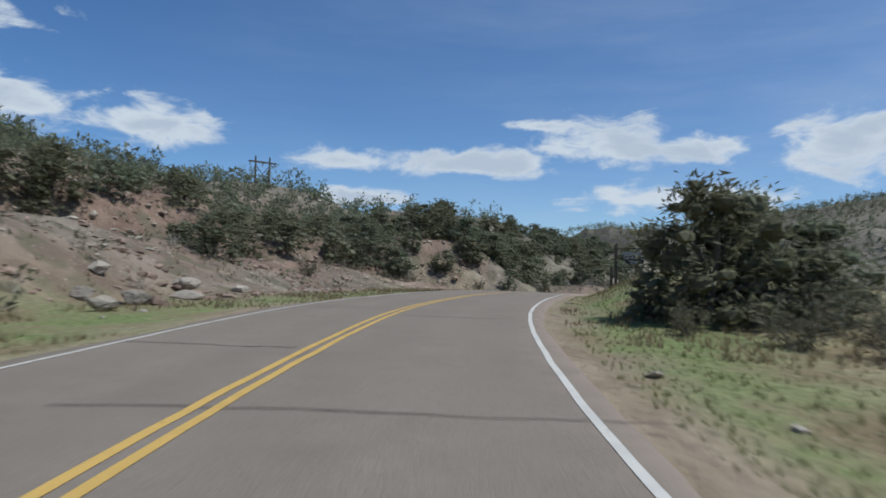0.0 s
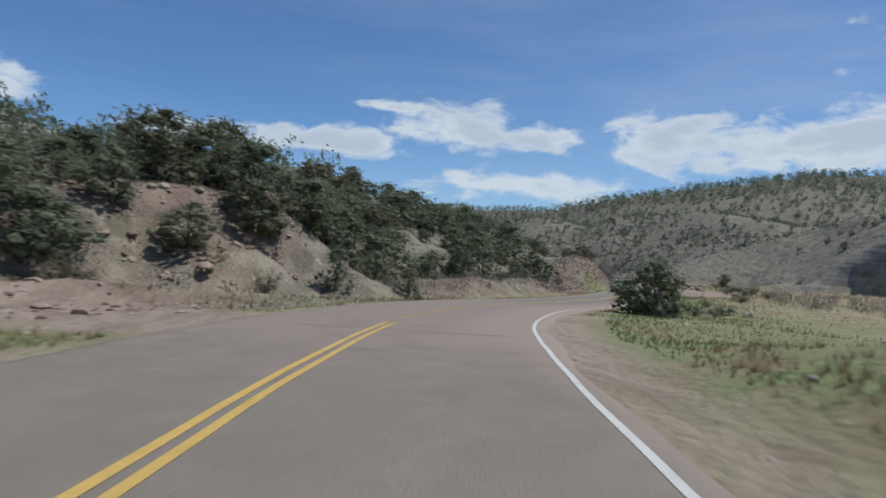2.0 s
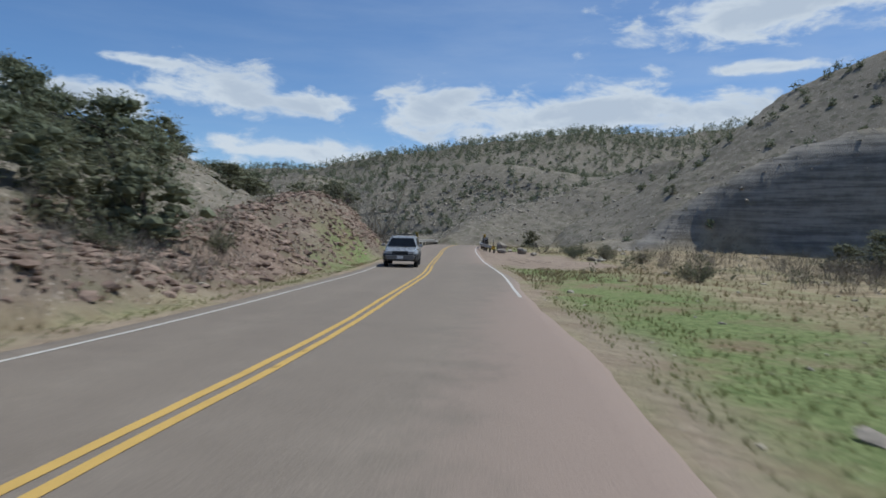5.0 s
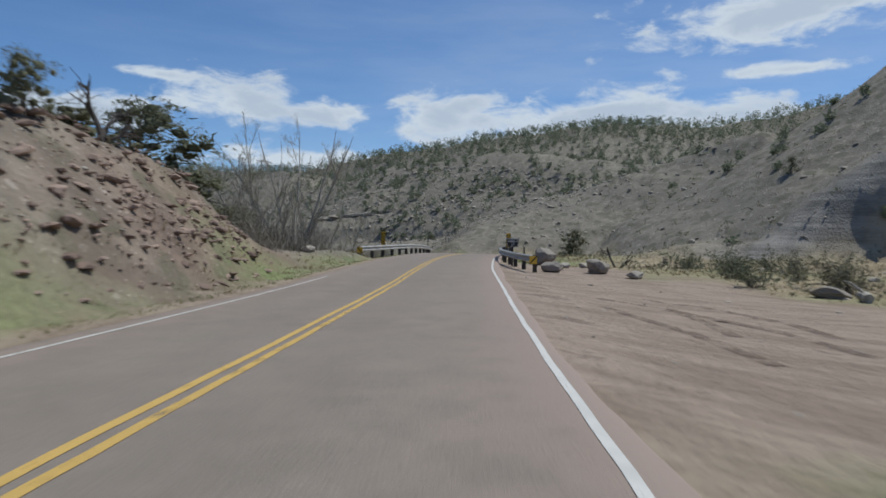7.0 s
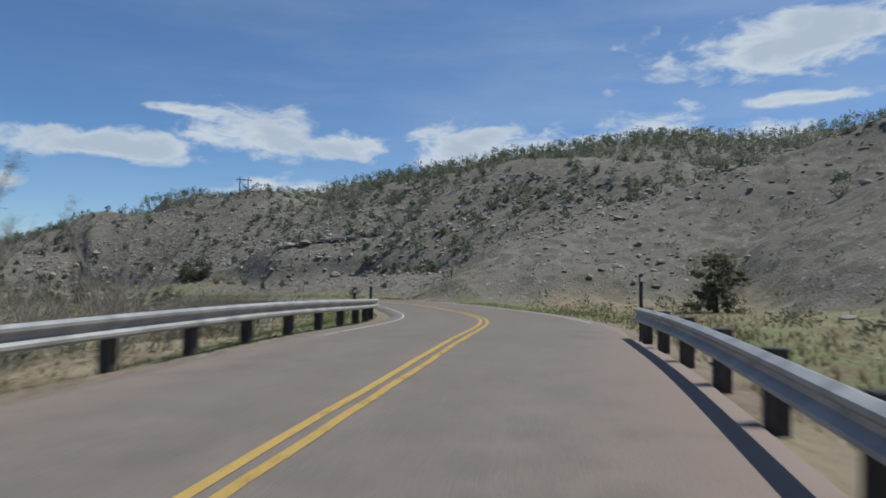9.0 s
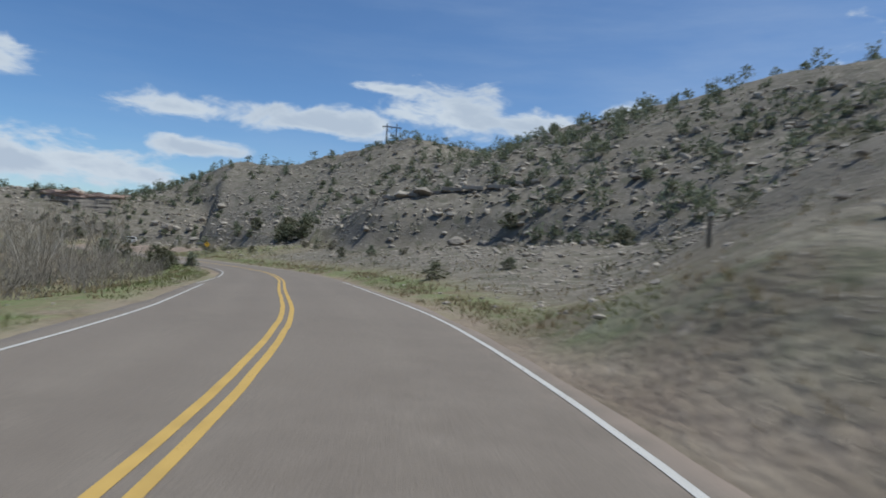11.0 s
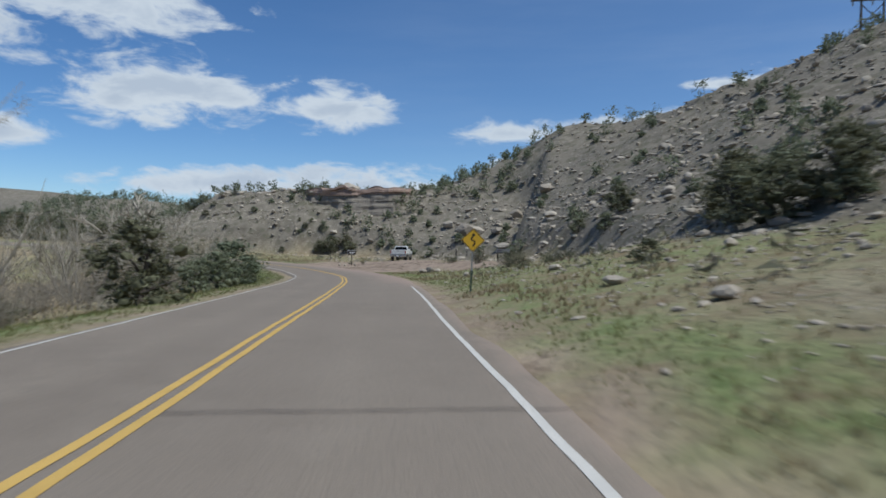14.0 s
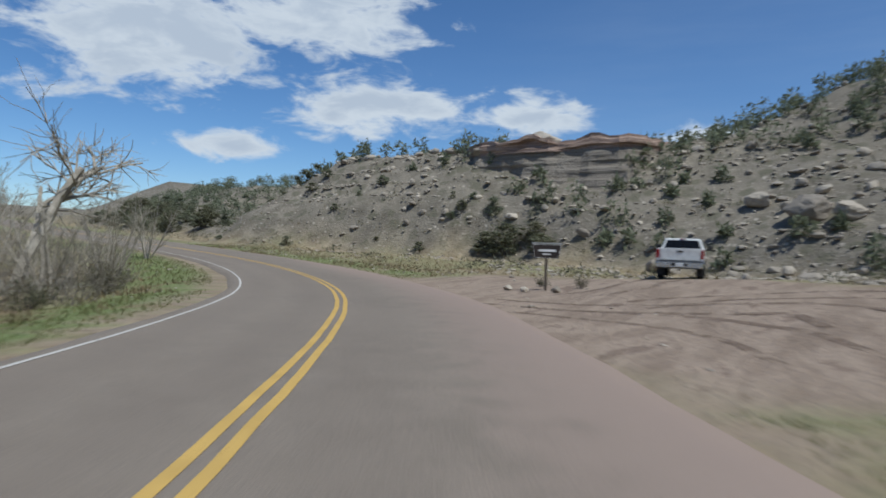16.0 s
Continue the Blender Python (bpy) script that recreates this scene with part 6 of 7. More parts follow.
# ---- signs, rails, vehicles and poles ----
TIMBER = bark("weathered_timber", (0.055, 0.043, 0.034), (0.15, 0.12, 0.095))
POST_WOOD = bark("treated_post", (0.04, 0.034, 0.03), (0.10, 0.085, 0.07))
POLE_WOOD = bark("pole_wood", (0.07, 0.055, 0.045), (0.15, 0.125, 0.10))
SIGN_BROWN = plain("sign_brown", (0.035, 0.025, 0.02), 0.55, vary=0.2)
SIGN_WHITE = plain("sign_white", (0.74, 0.73, 0.70), 0.55, vary=0.06)
SIGN_YELLOW = plain("sign_yellow", (0.72, 0.42, 0.03), 0.45, vary=0.05)
SIGN_BLACK = plain("sign_black", (0.015, 0.015, 0.015), 0.5)
ZINC = plain("galvanised_steel", (0.36, 0.36, 0.35), 0.5, 0.75, 0.15)
RUSTY = plain("weathered_rail_steel", (0.42, 0.40, 0.37), 0.6, 0.35, 0.18, 3.0)
GREEN_STEEL = plain("green_post_steel", (0.07, 0.10, 0.07), 0.55, 0.2)
GREY_PANEL = plain("grey_panel", (0.33, 0.33, 0.32), 0.6)
DARK_PANEL = plain("dark_panel", (0.10, 0.10, 0.095), 0.5)
CONCRETE = plain("tan_concrete", (0.44, 0.39, 0.32), 0.85, vary=0.15, scale=3.0, bump=0.4)
CAR_WHITE = plain("dusty_white_lacquer", (0.66, 0.65, 0.62), 0.3, vary=0.06, spec=0.5, bump=0.02)
CAR_GREY = plain("dusty_grey_lacquer", (0.17, 0.165, 0.16), 0.4, vary=0.12, spec=0.5, bump=0.02)
CAR_SILVER = plain("silver_lacquer", (0.34, 0.345, 0.35), 0.3, 0.4, 0.05, bump=0.02)
DARK_GLASS = plain("dark_glass", (0.012, 0.013, 0.014), 0.06, vary=0.02, spec=0.6, bump=0.0)
RUBBER = plain("tyre_rubber", (0.022, 0.022, 0.022), 0.85)
BLACK_TRIM = plain("black_trim", (0.025, 0.025, 0.026), 0.55)
RIM_METAL = plain("rim_metal", (0.45, 0.45, 0.45), 0.35, 0.8)
CHROME = plain("chrome", (0.6, 0.6, 0.6), 0.2, 0.9, 0.05)
LAMP_RED = plain("tail_lamp_red", (0.30, 0.012, 0.01), 0.2, spec=0.6)
LAMP_CLEAR = plain("headlamp_clear", (0.55, 0.56, 0.58), 0.12, spec=0.7)


def height(x, y):
    return float(ground(np.array([float(x)]), np.array([float(y)]))[0][0])


def facing(x, y, yaw, z=None):
    """Stands at x, y; the front looks back along -y of a walker whose heading is yaw."""
    return Matrix.Translation((x, y, height(x, y) if z is None else z)) @ Matrix.Rotation(math.radians(yaw), 4, "Z")


def lettering(words, size, at, mat, parent, name="lettering"):
    cu = bpy.data.curves.new("words", "FONT")
    cu.body, cu.size, cu.extrude = words, size, 0.002
    cu.align_x, cu.align_y = "CENTER", "CENTER"
    ob = bpy.data.objects.new("words", cu)
    me = bpy.data.meshes.new_from_object(ob)
    bpy.data.objects.remove(ob)
    bpy.data.curves.remove(cu)
    me.transform(Matrix.Translation(at) @ Matrix.Rotation(math.pi / 2, 4, "X"))
    return part(name, me, mat, parent, "white painted words")


def bar_text(rows, parent, mat, y):
    """Unreadable lines of writing: x middle, z, width, height of each."""
    for x, z, w, h in rows:
        part("text_bar", box((w, 0.004, h), (x, y, z), 0.0), mat, parent)


def trapeze(top, bottom, high, at_z, depth, inset=0.0):
    t, b, h = top / 2 - inset, bottom / 2 - inset, high / 2 - inset
    return extrude([(-b, at_z - h), (b, at_z - h), (t, at_z + h), (-t, at_z + h)], depth)


def border(top, bottom, high, at_z, y, inset, line, mat, parent):
    o = [(s * (w / 2 - inset), at_z + v * (high / 2 - inset)) for w, v, s in ((bottom, -1, -1), (bottom, -1, 1), (top, 1, 1), (top, 1, -1))]
    bm = bmesh.new()
    for a, b in zip(o, o[1:] + o[:1]):
        bm = tube([(a[0], y, a[1]), (b[0], y, b[1])], [line / 2, line / 2], 4, bm)
    part("border_line", bm, mat, parent)


def place_name_sign():
    x, y = 10.6, 35.5
    m = facing(x, y, -14)
    z0 = m.translation.z
    mid, top = 2.08 - z0, 2.98 - z0
    sign = thing("park_sign", "dark brown wooden place-name sign between timber posts on a mound", "sign", m)
    for k, (at, up) in enumerate(((-0.98, top), (0.98, top - 0.03))):
        post = part("post", box((0.14, 0.14, up + 0.5), (at, 0.08, up / 2 - 0.25), 0.012), TIMBER, sign)
    part("short_post", box((0.15, 0.15, mid * 0.6 + 0.5), (-1.22, 0.12, mid * 0.3 - 0.25), 0.012), TIMBER, sign)
    part("crossbar", box((2.2, 0.08, 0.07), (0, 0.08, top - 0.28), 0.01), TIMBER, sign)
    part("crossbar", box((2.1, 0.06, 0.06), (0, 0.08, mid - 0.42), 0.01), TIMBER, sign)
    part("hanging_panel", box((1.34, 0.05, 0.16), (0, 0.01, mid + 0.34), 0.01), GREY_PANEL, sign, "weathered grey plank above the board")
    board = part("board", trapeze(1.22, 0.95, 0.46, mid, 0.05), SIGN_BROWN, sign, "near-black brown board")
    border(1.22, 0.95, 0.46, mid, -0.028, 0.025, 0.010, SIGN_WHITE, board)
    lettering("Oil Well Flats", 0.185, (0, -0.028, mid + 0.08), SIGN_WHITE, board)
    bar_text([(0, mid - 0.07, 0.62, 0.028), (0, mid - 0.135, 0.46, 0.026)], board, SIGN_WHITE, -0.028)
    for k in (-0.55, 0.55):
        part("hanger", tube([(k, 0.0, mid + 0.2), (k, 0.05, top - 0.3)], [0.012, 0.012], 6), BLACK_TRIM, sign)


def small_sign(x, y, yaw, top, bottom, high, mid, label, rows, square=False):
    m = facing(x, y, yaw)
    sign = thing("information_sign", label, "sign", m)
    part("post", box((0.09, 0.09, mid + high / 2 + 0.35), (0, 0.05, (mid + high / 2 - 0.35) / 2), 0.008), TIMBER, sign)
    board = part("board", trapeze(top, bottom, high, mid, 0.035), SIGN_BROWN, sign, "dark brown tapered board")
    border(top, bottom, high, mid, -0.02, 0.018, 0.007, SIGN_WHITE, board)
    bar_text([(a, mid + b, w, h) for a, b, w, h in rows], board, SIGN_WHITE, -0.020)
    part("cap_rail", box((top + 0.06, 0.06, 0.05), (0, 0.02, mid + high / 2 + 0.035), 0.006), GREY_PANEL, sign)
    if square:
        lettering("Creek", 0.09, (0.155, -0.020, mid + 0.11), SIGN_WHITE, board)
        for u, v, w, h in ((0, 0.045, 0.15, 0.012), (0, -0.125, 0.15, 0.012), (-0.07, -0.04, 0.012, 0.17), (0.07, -0.04, 0.012, 0.17), (0, -0.085, 0.08, 0.02)):
            part("emblem_line", box((w, 0.004, h), (u, -0.020, mid + v), 0.0), SIGN_WHITE, board)
    for k in (-0.04, 0.04):
        part("bolt", box((0.014, 0.012, 0.014), (k, -0.022, mid + high / 2 - 0.05), 0.003), ZINC, sign)


def warning_sign():
    x, y = 86.0, 277.6
    m = facing(x, y, 17) @ Matrix.Rotation(math.radians(2.0), 4, "Y")
    mid = -5.64 - m.translation.z
    sign = thing("warning_sign", "yellow diamond winding-road warning sign on a leaning steel post", "sign", m)
    part("post", extrude([(-0.035, -0.5), (0.035, -0.5), (0.035, 0.75), (-0.035, 0.75)], 0.035), GREEN_STEEL, sign, "green steel channel stub")
    part("upper_post", extrude([(-0.03, 0.5), (0.03, 0.5), (0.03, mid + 0.38), (-0.03, mid + 0.38)], 0.025), ZINC, sign, "grey steel channel post")
    for k in (0.55, 0.7):
        part("splice_bolt", box((0.02, 0.06, 0.02), (0, 0, k), 0.003), ZINC, sign)
    half = 0.425
    r = 0.05
    def diamond(h):
        pts = []
        for k in range(4):
            a = k * math.pi / 2
            c = Vector((math.cos(a), math.sin(a))) * (h - r * 1.2)
            for j in (-0.6, -0.2, 0.2, 0.6):
                pts.append((c.x + r * math.cos(a + j), mid + c.y + r * math.sin(a + j)))
        return pts
    bm = extrude(diamond(half), 0.006)
    bmesh.ops.translate(bm, vec=(0, -0.03, 0), verts=bm.verts)
    plate = part("plate", bm, SIGN_YELLOW, sign, "yellow retroreflective plate")
    ring = diamond(half - 0.03)
    bm = bmesh.new()
    for a, b in zip(ring, ring[1:] + ring[:1]):
        tube([(a[0], -0.033, a[1]), (b[0], -0.033, b[1])], [0.009, 0.009], 4, bm)
    part("border_line", bm, SIGN_BLACK, plate)
    # winding arrow
    path = [(0.02, -0.24), (0.02, -0.17), (0.06, -0.13), (0.075, -0.08), (0.03, -0.03), (-0.04, 0.0), (-0.075, 0.04), (-0.05, 0.09), (0.0, 0.12), (0.01, 0.17)]
    bm = bmesh.new()
    rows = []
    for i, (u, v) in enumerate(path):
        a, b = Vector(path[max(0, i - 1)]), Vector(path[min(len(path) - 1, i + 1)])
        w = (b - a).normalized()
        nrm = Vector((-w.y, w.x)) * 0.026
        rows.append([bm.verts.new((u + s * nrm.x, -0.036, mid + v + s * nrm.y)) for s in (-1, 1)])
    for lo, hi in zip(rows, rows[1:]):
        bm.faces.new((lo[0], lo[1], hi[1], hi[0]))
    bm.faces.new([bm.verts.new((0.01 + u, -0.036, mid + v)) for u, v in ((-0.075, 0.16), (0.075, 0.16), (0.0, 0.27))])
    part("arrow", bm, SIGN_BLACK, plate, "black winding arrow")


def along(s, d):
    p, _ = beside(np.array(s + S0, float), np.array(d, float))
    return Vector(p)


def guardrail(name, stations, label, gap=2.0, end_mark=True):
    """A W-beam along stations (s, d) on posts, with its face to the road."""
    ss = np.array([a for a, _ in stations], float)
    ds = np.array([b for _, b in stations], float)
    run = np.arange(ss[0], ss[-1] + 0.01, 0.5)
    off = np.interp(run, ss, ds)
    side = 1 if ds[-1] > 0 else -1
    pts = [along(a, b) for a, b in zip(run, off)]
    rail = thing(name, label, "guardrail", Matrix.Translation(pts[0]), "bridge guardrails")
    base = pts[0]
    # the folded profile: how far towards the road, how high
    fold = [(u, v - 0.08) for u, v in ((0.0, 0.44), (-0.075, 0.48), (-0.075, 0.52), (0.0, 0.575), (0.0, 0.62), (-0.075, 0.675), (-0.075, 0.715), (0.0, 0.755))]
    bm = bmesh.new()
    rows = []
    for i, p in enumerate(pts):
        w = (pts[min(i + 1, len(pts) - 1)] - pts[max(0, i - 1)]).normalized()
        right = Vector((w.y, -w.x, 0)) * side
        ring = [p - base + right * u + Vector((0, 0, v)) for u, v in fold] + [p - base + right * (u + 0.012) + Vector((0, 0, v)) for u, v in fold[::-1]]
        rows.append([bm.verts.new(q) for q in ring])
    for lo, hi in zip(rows, rows[1:]):
        for k in range(len(lo)):
            bm.faces.new((lo[k], lo[(k + 1) % len(lo)], hi[(k + 1) % len(lo)], hi[k]))
    bm.faces.new(rows[0]), bm.faces.new(rows[-1][::-1])
    bmesh.ops.recalc_face_normals(bm, faces=bm.faces[:])
    beam = part("rail_beam", bm, RUSTY, rail, "weathered grey folded steel beam")
    for a in np.arange(ss[0] + 0.4, ss[-1], gap):
        b = float(np.interp(a, ss, ds))
        p, q = along(a, b), along(a + 0.3, b)
        w = (q - p).normalized()
        right = Vector((w.y, -w.x, 0)) * side
        turn = Matrix.Rotation(math.atan2(w.y, w.x) - math.pi / 2, 4, "Z")
        lean = Matrix.Rotation(math.radians(1.5 * math.sin(a * 5)), 4, "X")
        post = part("post", box((0.2, 0.16, 1.7), tuple(p - base + right * 0.20 + Vector((0, 0, -0.19))), 0.012, None, turn @ lean), POST_WOOD, rail)
        part("bolt", box((0.03, 0.03, 0.03), tuple(p - base - right * 0.008 + Vector((0, 0, 0.52))), 0.005), ZINC, post)
    if end_mark:
        p, q = pts[0], pts[1]
        turn = Matrix.Rotation(math.atan2((q - p).y, (q - p).x) - math.pi / 2, 4, "Z")
        plate = part("end_plate", box((0.36, 0.012, 0.36), (0, -0.05, 0.46), 0.004, None, None), SIGN_YELLOW, rail, "yellow plate with black stripes")
        plate.data.transform(turn)
        for k in (-0.16, 0.0, 0.16):
            st = box((0.05, 0.006, 0.34 if k == 0 else 0.2), (0, 0, 0), 0.0, None, Matrix.Rotation(math.radians(45 * side), 4, "Y"))
            bmesh.ops.translate(st, vec=(k * 0.7, -0.06, 0.46 + k * 0.7 * side), verts=st.verts)
            bmesh.ops.transform(st, matrix=turn, verts=st.verts)
            part("stripe", st, SIGN_BLACK, plate)


def object_marker(s, d):
    p = along(s, d)
    x, y = p.x, p.y
    q = along(s - 4, d)
    yaw = math.degrees(math.atan2((p - q).y, (p - q).x)) - 90
    m = facing(x, y, yaw, p.z - 0.1)
    mark = thing("object_marker", "yellow and black striped hazard marker post beside the bridge", "road sign", m, "bridge hazard markers")
    part("post", box((0.06, 0.04, 2.1), (0, 0.03, 0.55), 0.004), ZINC, mark)
    plate = part("plate", box((0.30, 0.006, 0.92), (0, 0, 1.24), 0.0), SIGN_YELLOW, mark)
    side = 1 if d > 0 else -1
    for k in range(-1, 5):
        lo, rise = 0.80 + k * 0.22, 0.30
        a, b = (lo + rise, lo) if side < 0 else (lo, lo + rise)
        quad = [(-0.148, a), (0.148, b), (0.148, b + 0.105), (-0.148, a + 0.105)]
        quad = [(u, min(1.695, max(0.785, v))) for u, v in quad]
        if abs(quad[0][1] - quad[3][1]) + abs(quad[1][1] - quad[2][1]) < 0.02:
            continue
        bm = bmesh.new()
        vs = [bm.verts.new((u, -0.0055, v)) for u, v in quad]
        bm.faces.new(vs)
        bmesh.ops.remove_doubles(bm, verts=bm.verts[:], dist=0.0005)
        part("stripe", bm, SIGN_BLACK, plate)


def delineator(x, y, z, high):
    post = thing("delineator_post", "thin dark flexible marker post at the road edge", "post", Matrix.Translation((x, y, z)), "marker posts")
    part("stem", box((0.10, 0.025, high + 0.3), (0, 0, high / 2 - 0.15), 0.005), BLACK_TRIM, post)
    part("reflector", box((0.08, 0.006, 0.10), (0, -0.016, high - 0.12), 0.0), SIGN_WHITE, post)


def loft(rows, round_off=0.05):
    """A closed shell through cross-sections: (y, half width low, half width high, z low, z high)."""
    bm = bmesh.new()
    rings = []
    for y, a, b, lo, hi in rows:
        c = min(round_off, (hi - lo) * 0.3)
        ring = [(-a + c, lo), (a - c, lo), (a, lo + c), (b, hi - c), (b - c, hi), (-b + c, hi), (-b, hi - c), (-a, lo + c)]
        rings.append([bm.verts.new((u, y, v)) for u, v in ring])
    for lo, hi in zip(rings, rings[1:]):
        for k in range(8):
            bm.faces.new((lo[k], lo[(k + 1) % 8], hi[(k + 1) % 8], hi[k]))
    bm.faces.new(rings[0]), bm.faces.new(rings[-1])
    bmesh.ops.recalc_face_normals(bm, faces=bm.faces[:])
    return bm


def wheel(parent, x, y, radius, wide):
    bm = bmesh.new()
    prof = [(0.62, -0.5), (0.9, -0.5), (1.0, -0.36), (1.0, 0.36), (0.9, 0.5), (0.62, 0.5)]
    n = 24
    rows = [[bm.verts.new((x + w * wide, y + radius * r * math.cos(k * math.tau / n), radius + radius * r * math.sin(k * math.tau / n))) for r, w in prof] for k in range(n)]
    for k in range(n):
        for j in range(6):
            bm.faces.new((rows[k][j], rows[k][(j + 1) % 6], rows[(k + 1) % n][(j + 1) % 6], rows[(k + 1) % n][j]))
    bmesh.ops.recalc_face_normals(bm, faces=bm.faces[:])
    tyre = part("wheel", bm, RUBBER, parent, "black rubber tyre", True)
    side = 1 if x > 0 else -1
    bm = tube([(x - side * wide * 0.4, y, radius), (x + side * wide * 0.30, y, radius), (x + side * wide * 0.38, y, radius)], [radius * 0.63, radius * 0.62, radius * 0.2], 20)
    part("rim", bm, RIM_METAL, tyre, "dull metal rim")


def pane(corners, mat, parent, name, label=""):
    bm = bmesh.new()
    bm.faces.new([bm.verts.new(c) for c in corners])
    ext = bmesh.ops.solidify(bm, geom=bm.faces[:], thickness=0.012)
    return part(name, bm, mat, parent, label)


def pickup(x, y, yaw):
    m = facing(x, y, yaw)
    t = thing("pickup_truck", "dusty white pickup truck with grey lower sides on the pull-off", "truck", m)
    part("lower_body", loft([(-2.72, 0.95, 0.98, 0.52, 0.86), (-1.0, 0.97, 0.99, 0.45, 0.86), (1.3, 0.97, 0.99, 0.45, 0.86), (2.6, 0.95, 0.96, 0.48, 0.86), (2.8, 0.84, 0.88, 0.55, 0.84)]), CAR_GREY, t, "dusty grey lower panels")
    for s in (-1, 1):
        part("bed_side", loft([(-2.72, 0.11, 0.08, 0.85, 1.36), (-2.2, 0.11, 0.08, 0.85, 1.38), (-0.62, 0.11, 0.08, 0.85, 1.38)], 0.03), CAR_WHITE, t, "dusty white bed side").location.x = 0.88 * s
        part("wheel_arch", tube([(s * 0.985, -1.62 + 0.5 * math.cos(a), 0.42 + 0.5 * math.sin(a)) for a in np.linspace(0.1, math.pi - 0.1, 12)], [0.035] * 12, 5), BLACK_TRIM, t)
        part("tail_light", box((0.12, 0.06, 0.36), (0.90 * s, -2.74, 1.13), 0.015), LAMP_RED, t, "red tail light")
        mir = part("wing_mirror", box((0.22, 0.10, 0.24), (1.16 * s, 0.72, 1.42), 0.03), BLACK_TRIM, t, "black wing mirror")
        part("mirror_arm", box((0.16, 0.05, 0.05), (1.00 * s, 0.76, 1.34), 0.01), BLACK_TRIM, mir)
        part("headlight", box((0.36, 0.08, 0.2), (0.72 * s, 2.80, 0.95), 0.02), LAMP_CLEAR, t)
        part("door_handle", box((0.02, 0.16, 0.035), (1.0 * s, 0.05, 1.12), 0.006), BLACK_TRIM, t)
        part("mud_flap", box((0.28, 0.015, 0.3), (0.80 * s, -2.08, 0.34), 0.003), BLACK_TRIM, t)
        pane([(s * 0.925, -0.40, 1.36), (s * 0.925, 1.02, 1.36), (s * 0.80, 0.62, 1.78), (s * 0.80, -0.26, 1.78)], DARK_GLASS, t, "side_window", "dark side glass")
        for wy in (-1.62, 1.78):
            wheel(t, 0.84 * s, wy, 0.40, 0.26)
    part("bed_floor", box((1.7, 2.1, 0.06), (0, -1.67, 0.90), 0.01), BLACK_TRIM, t)
    part("tailgate", box((1.60, 0.09, 0.50), (0, -2.71, 1.12), 0.025), CAR_WHITE, t, "dusty white tailgate")
    part("tailgate_handle", box((0.24, 0.02, 0.07), (0, -2.762, 1.24), 0.006), BLACK_TRIM, t)
    part("rear_bumper", loft([(-2.98, 0.88, 0.90, 0.56, 0.76), (-2.86, 0.97, 0.97, 0.54, 0.78), (-2.70, 0.97, 0.97, 0.54, 0.78)], 0.03), CHROME, t, "dull chrome rear bumper")
    part("bumper_step", box((0.62, 0.04, 0.12), (0, -2.985, 0.68), 0.01), BLACK_TRIM, t)
    part("number_plate", box((0.32, 0.012, 0.15), (0, -3.01, 0.68), 0.004), SIGN_WHITE, t, "plain white plate")
    part("tow_hitch", box((0.09, 0.26, 0.08), (0, -2.98, 0.46), 0.01), BLACK_TRIM, t)
    part("cab", loft([(-0.62, 0.97, 0.95, 0.84, 1.36), (0.6, 0.97, 0.95, 0.84, 1.36), (1.3, 0.97, 0.93, 0.84, 1.30)], 0.05), CAR_WHITE, t, "dusty white cab")
    part("bonnet", loft([(1.28, 0.96, 0.92, 0.84, 1.28), (2.3, 0.95, 0.88, 0.84, 1.22), (2.78, 0.86, 0.78, 0.82, 1.10)], 0.06), CAR_WHITE, t, "dusty white bonnet")
    roof = bmesh.new()
    lo = [(-0.94, -0.60), (0.94, -0.60), (0.94, 1.25), (-0.94, 1.25)]
    hi = [(-0.76, -0.36), (0.76, -0.36), (0.76, 0.55), (-0.76, 0.55)]
    a = [roof.verts.new((u, v, 1.33)) for u, v in lo]
    b = [roof.verts.new((u, v, 1.84)) for u, v in hi]
    for k in range(4):
        roof.faces.new((a[k], a[(k + 1) % 4], b[(k + 1) % 4], b[k]))
    roof.faces.new(b), roof.faces.new(a[::-1])
    bmesh.ops.bevel(roof, geom=[e for e in roof.edges if (e.verts[0].co.z + e.verts[1].co.z) > 2.8], offset=0.06, segments=3, affect="EDGES", profile=0.6)
    part("roof", roof, CAR_WHITE, t, "dusty white roof and pillars")
    pane([(-0.80, -0.60, 1.39), (0.80, -0.60, 1.39), (0.67, -0.43, 1.75), (-0.67, -0.43, 1.75)], DARK_GLASS, t, "rear_window", "dark rear window")
    pane([(0.84, 1.21, 1.39), (-0.84, 1.21, 1.39), (-0.70, 0.68, 1.76), (0.70, 0.68, 1.76)], DARK_GLASS, t, "windscreen", "dark windscreen")
    part("third_brake_light", box((0.24, 0.03, 0.035), (0, -0.40, 1.81), 0.008), LAMP_RED, t)
    part("front_bumper", loft([(2.72, 0.96, 0.96, 0.5, 0.74), (2.94, 0.86, 0.88, 0.52, 0.72)], 0.03), CHROME, t)
    part("grille", box((1.0, 0.05, 0.26), (0, 2.82, 0.96), 0.02), BLACK_TRIM, t)
    part("aerial", tube([(0.93, 1.2, 1.3), (0.98, 1.05, 2.1)], [0.006, 0.004], 5), BLACK_TRIM, t)
    part("exhaust", tube([(0.55, -2.3, 0.42), (0.62, -2.85, 0.42)], [0.035, 0.035], 8), CHROME, t)


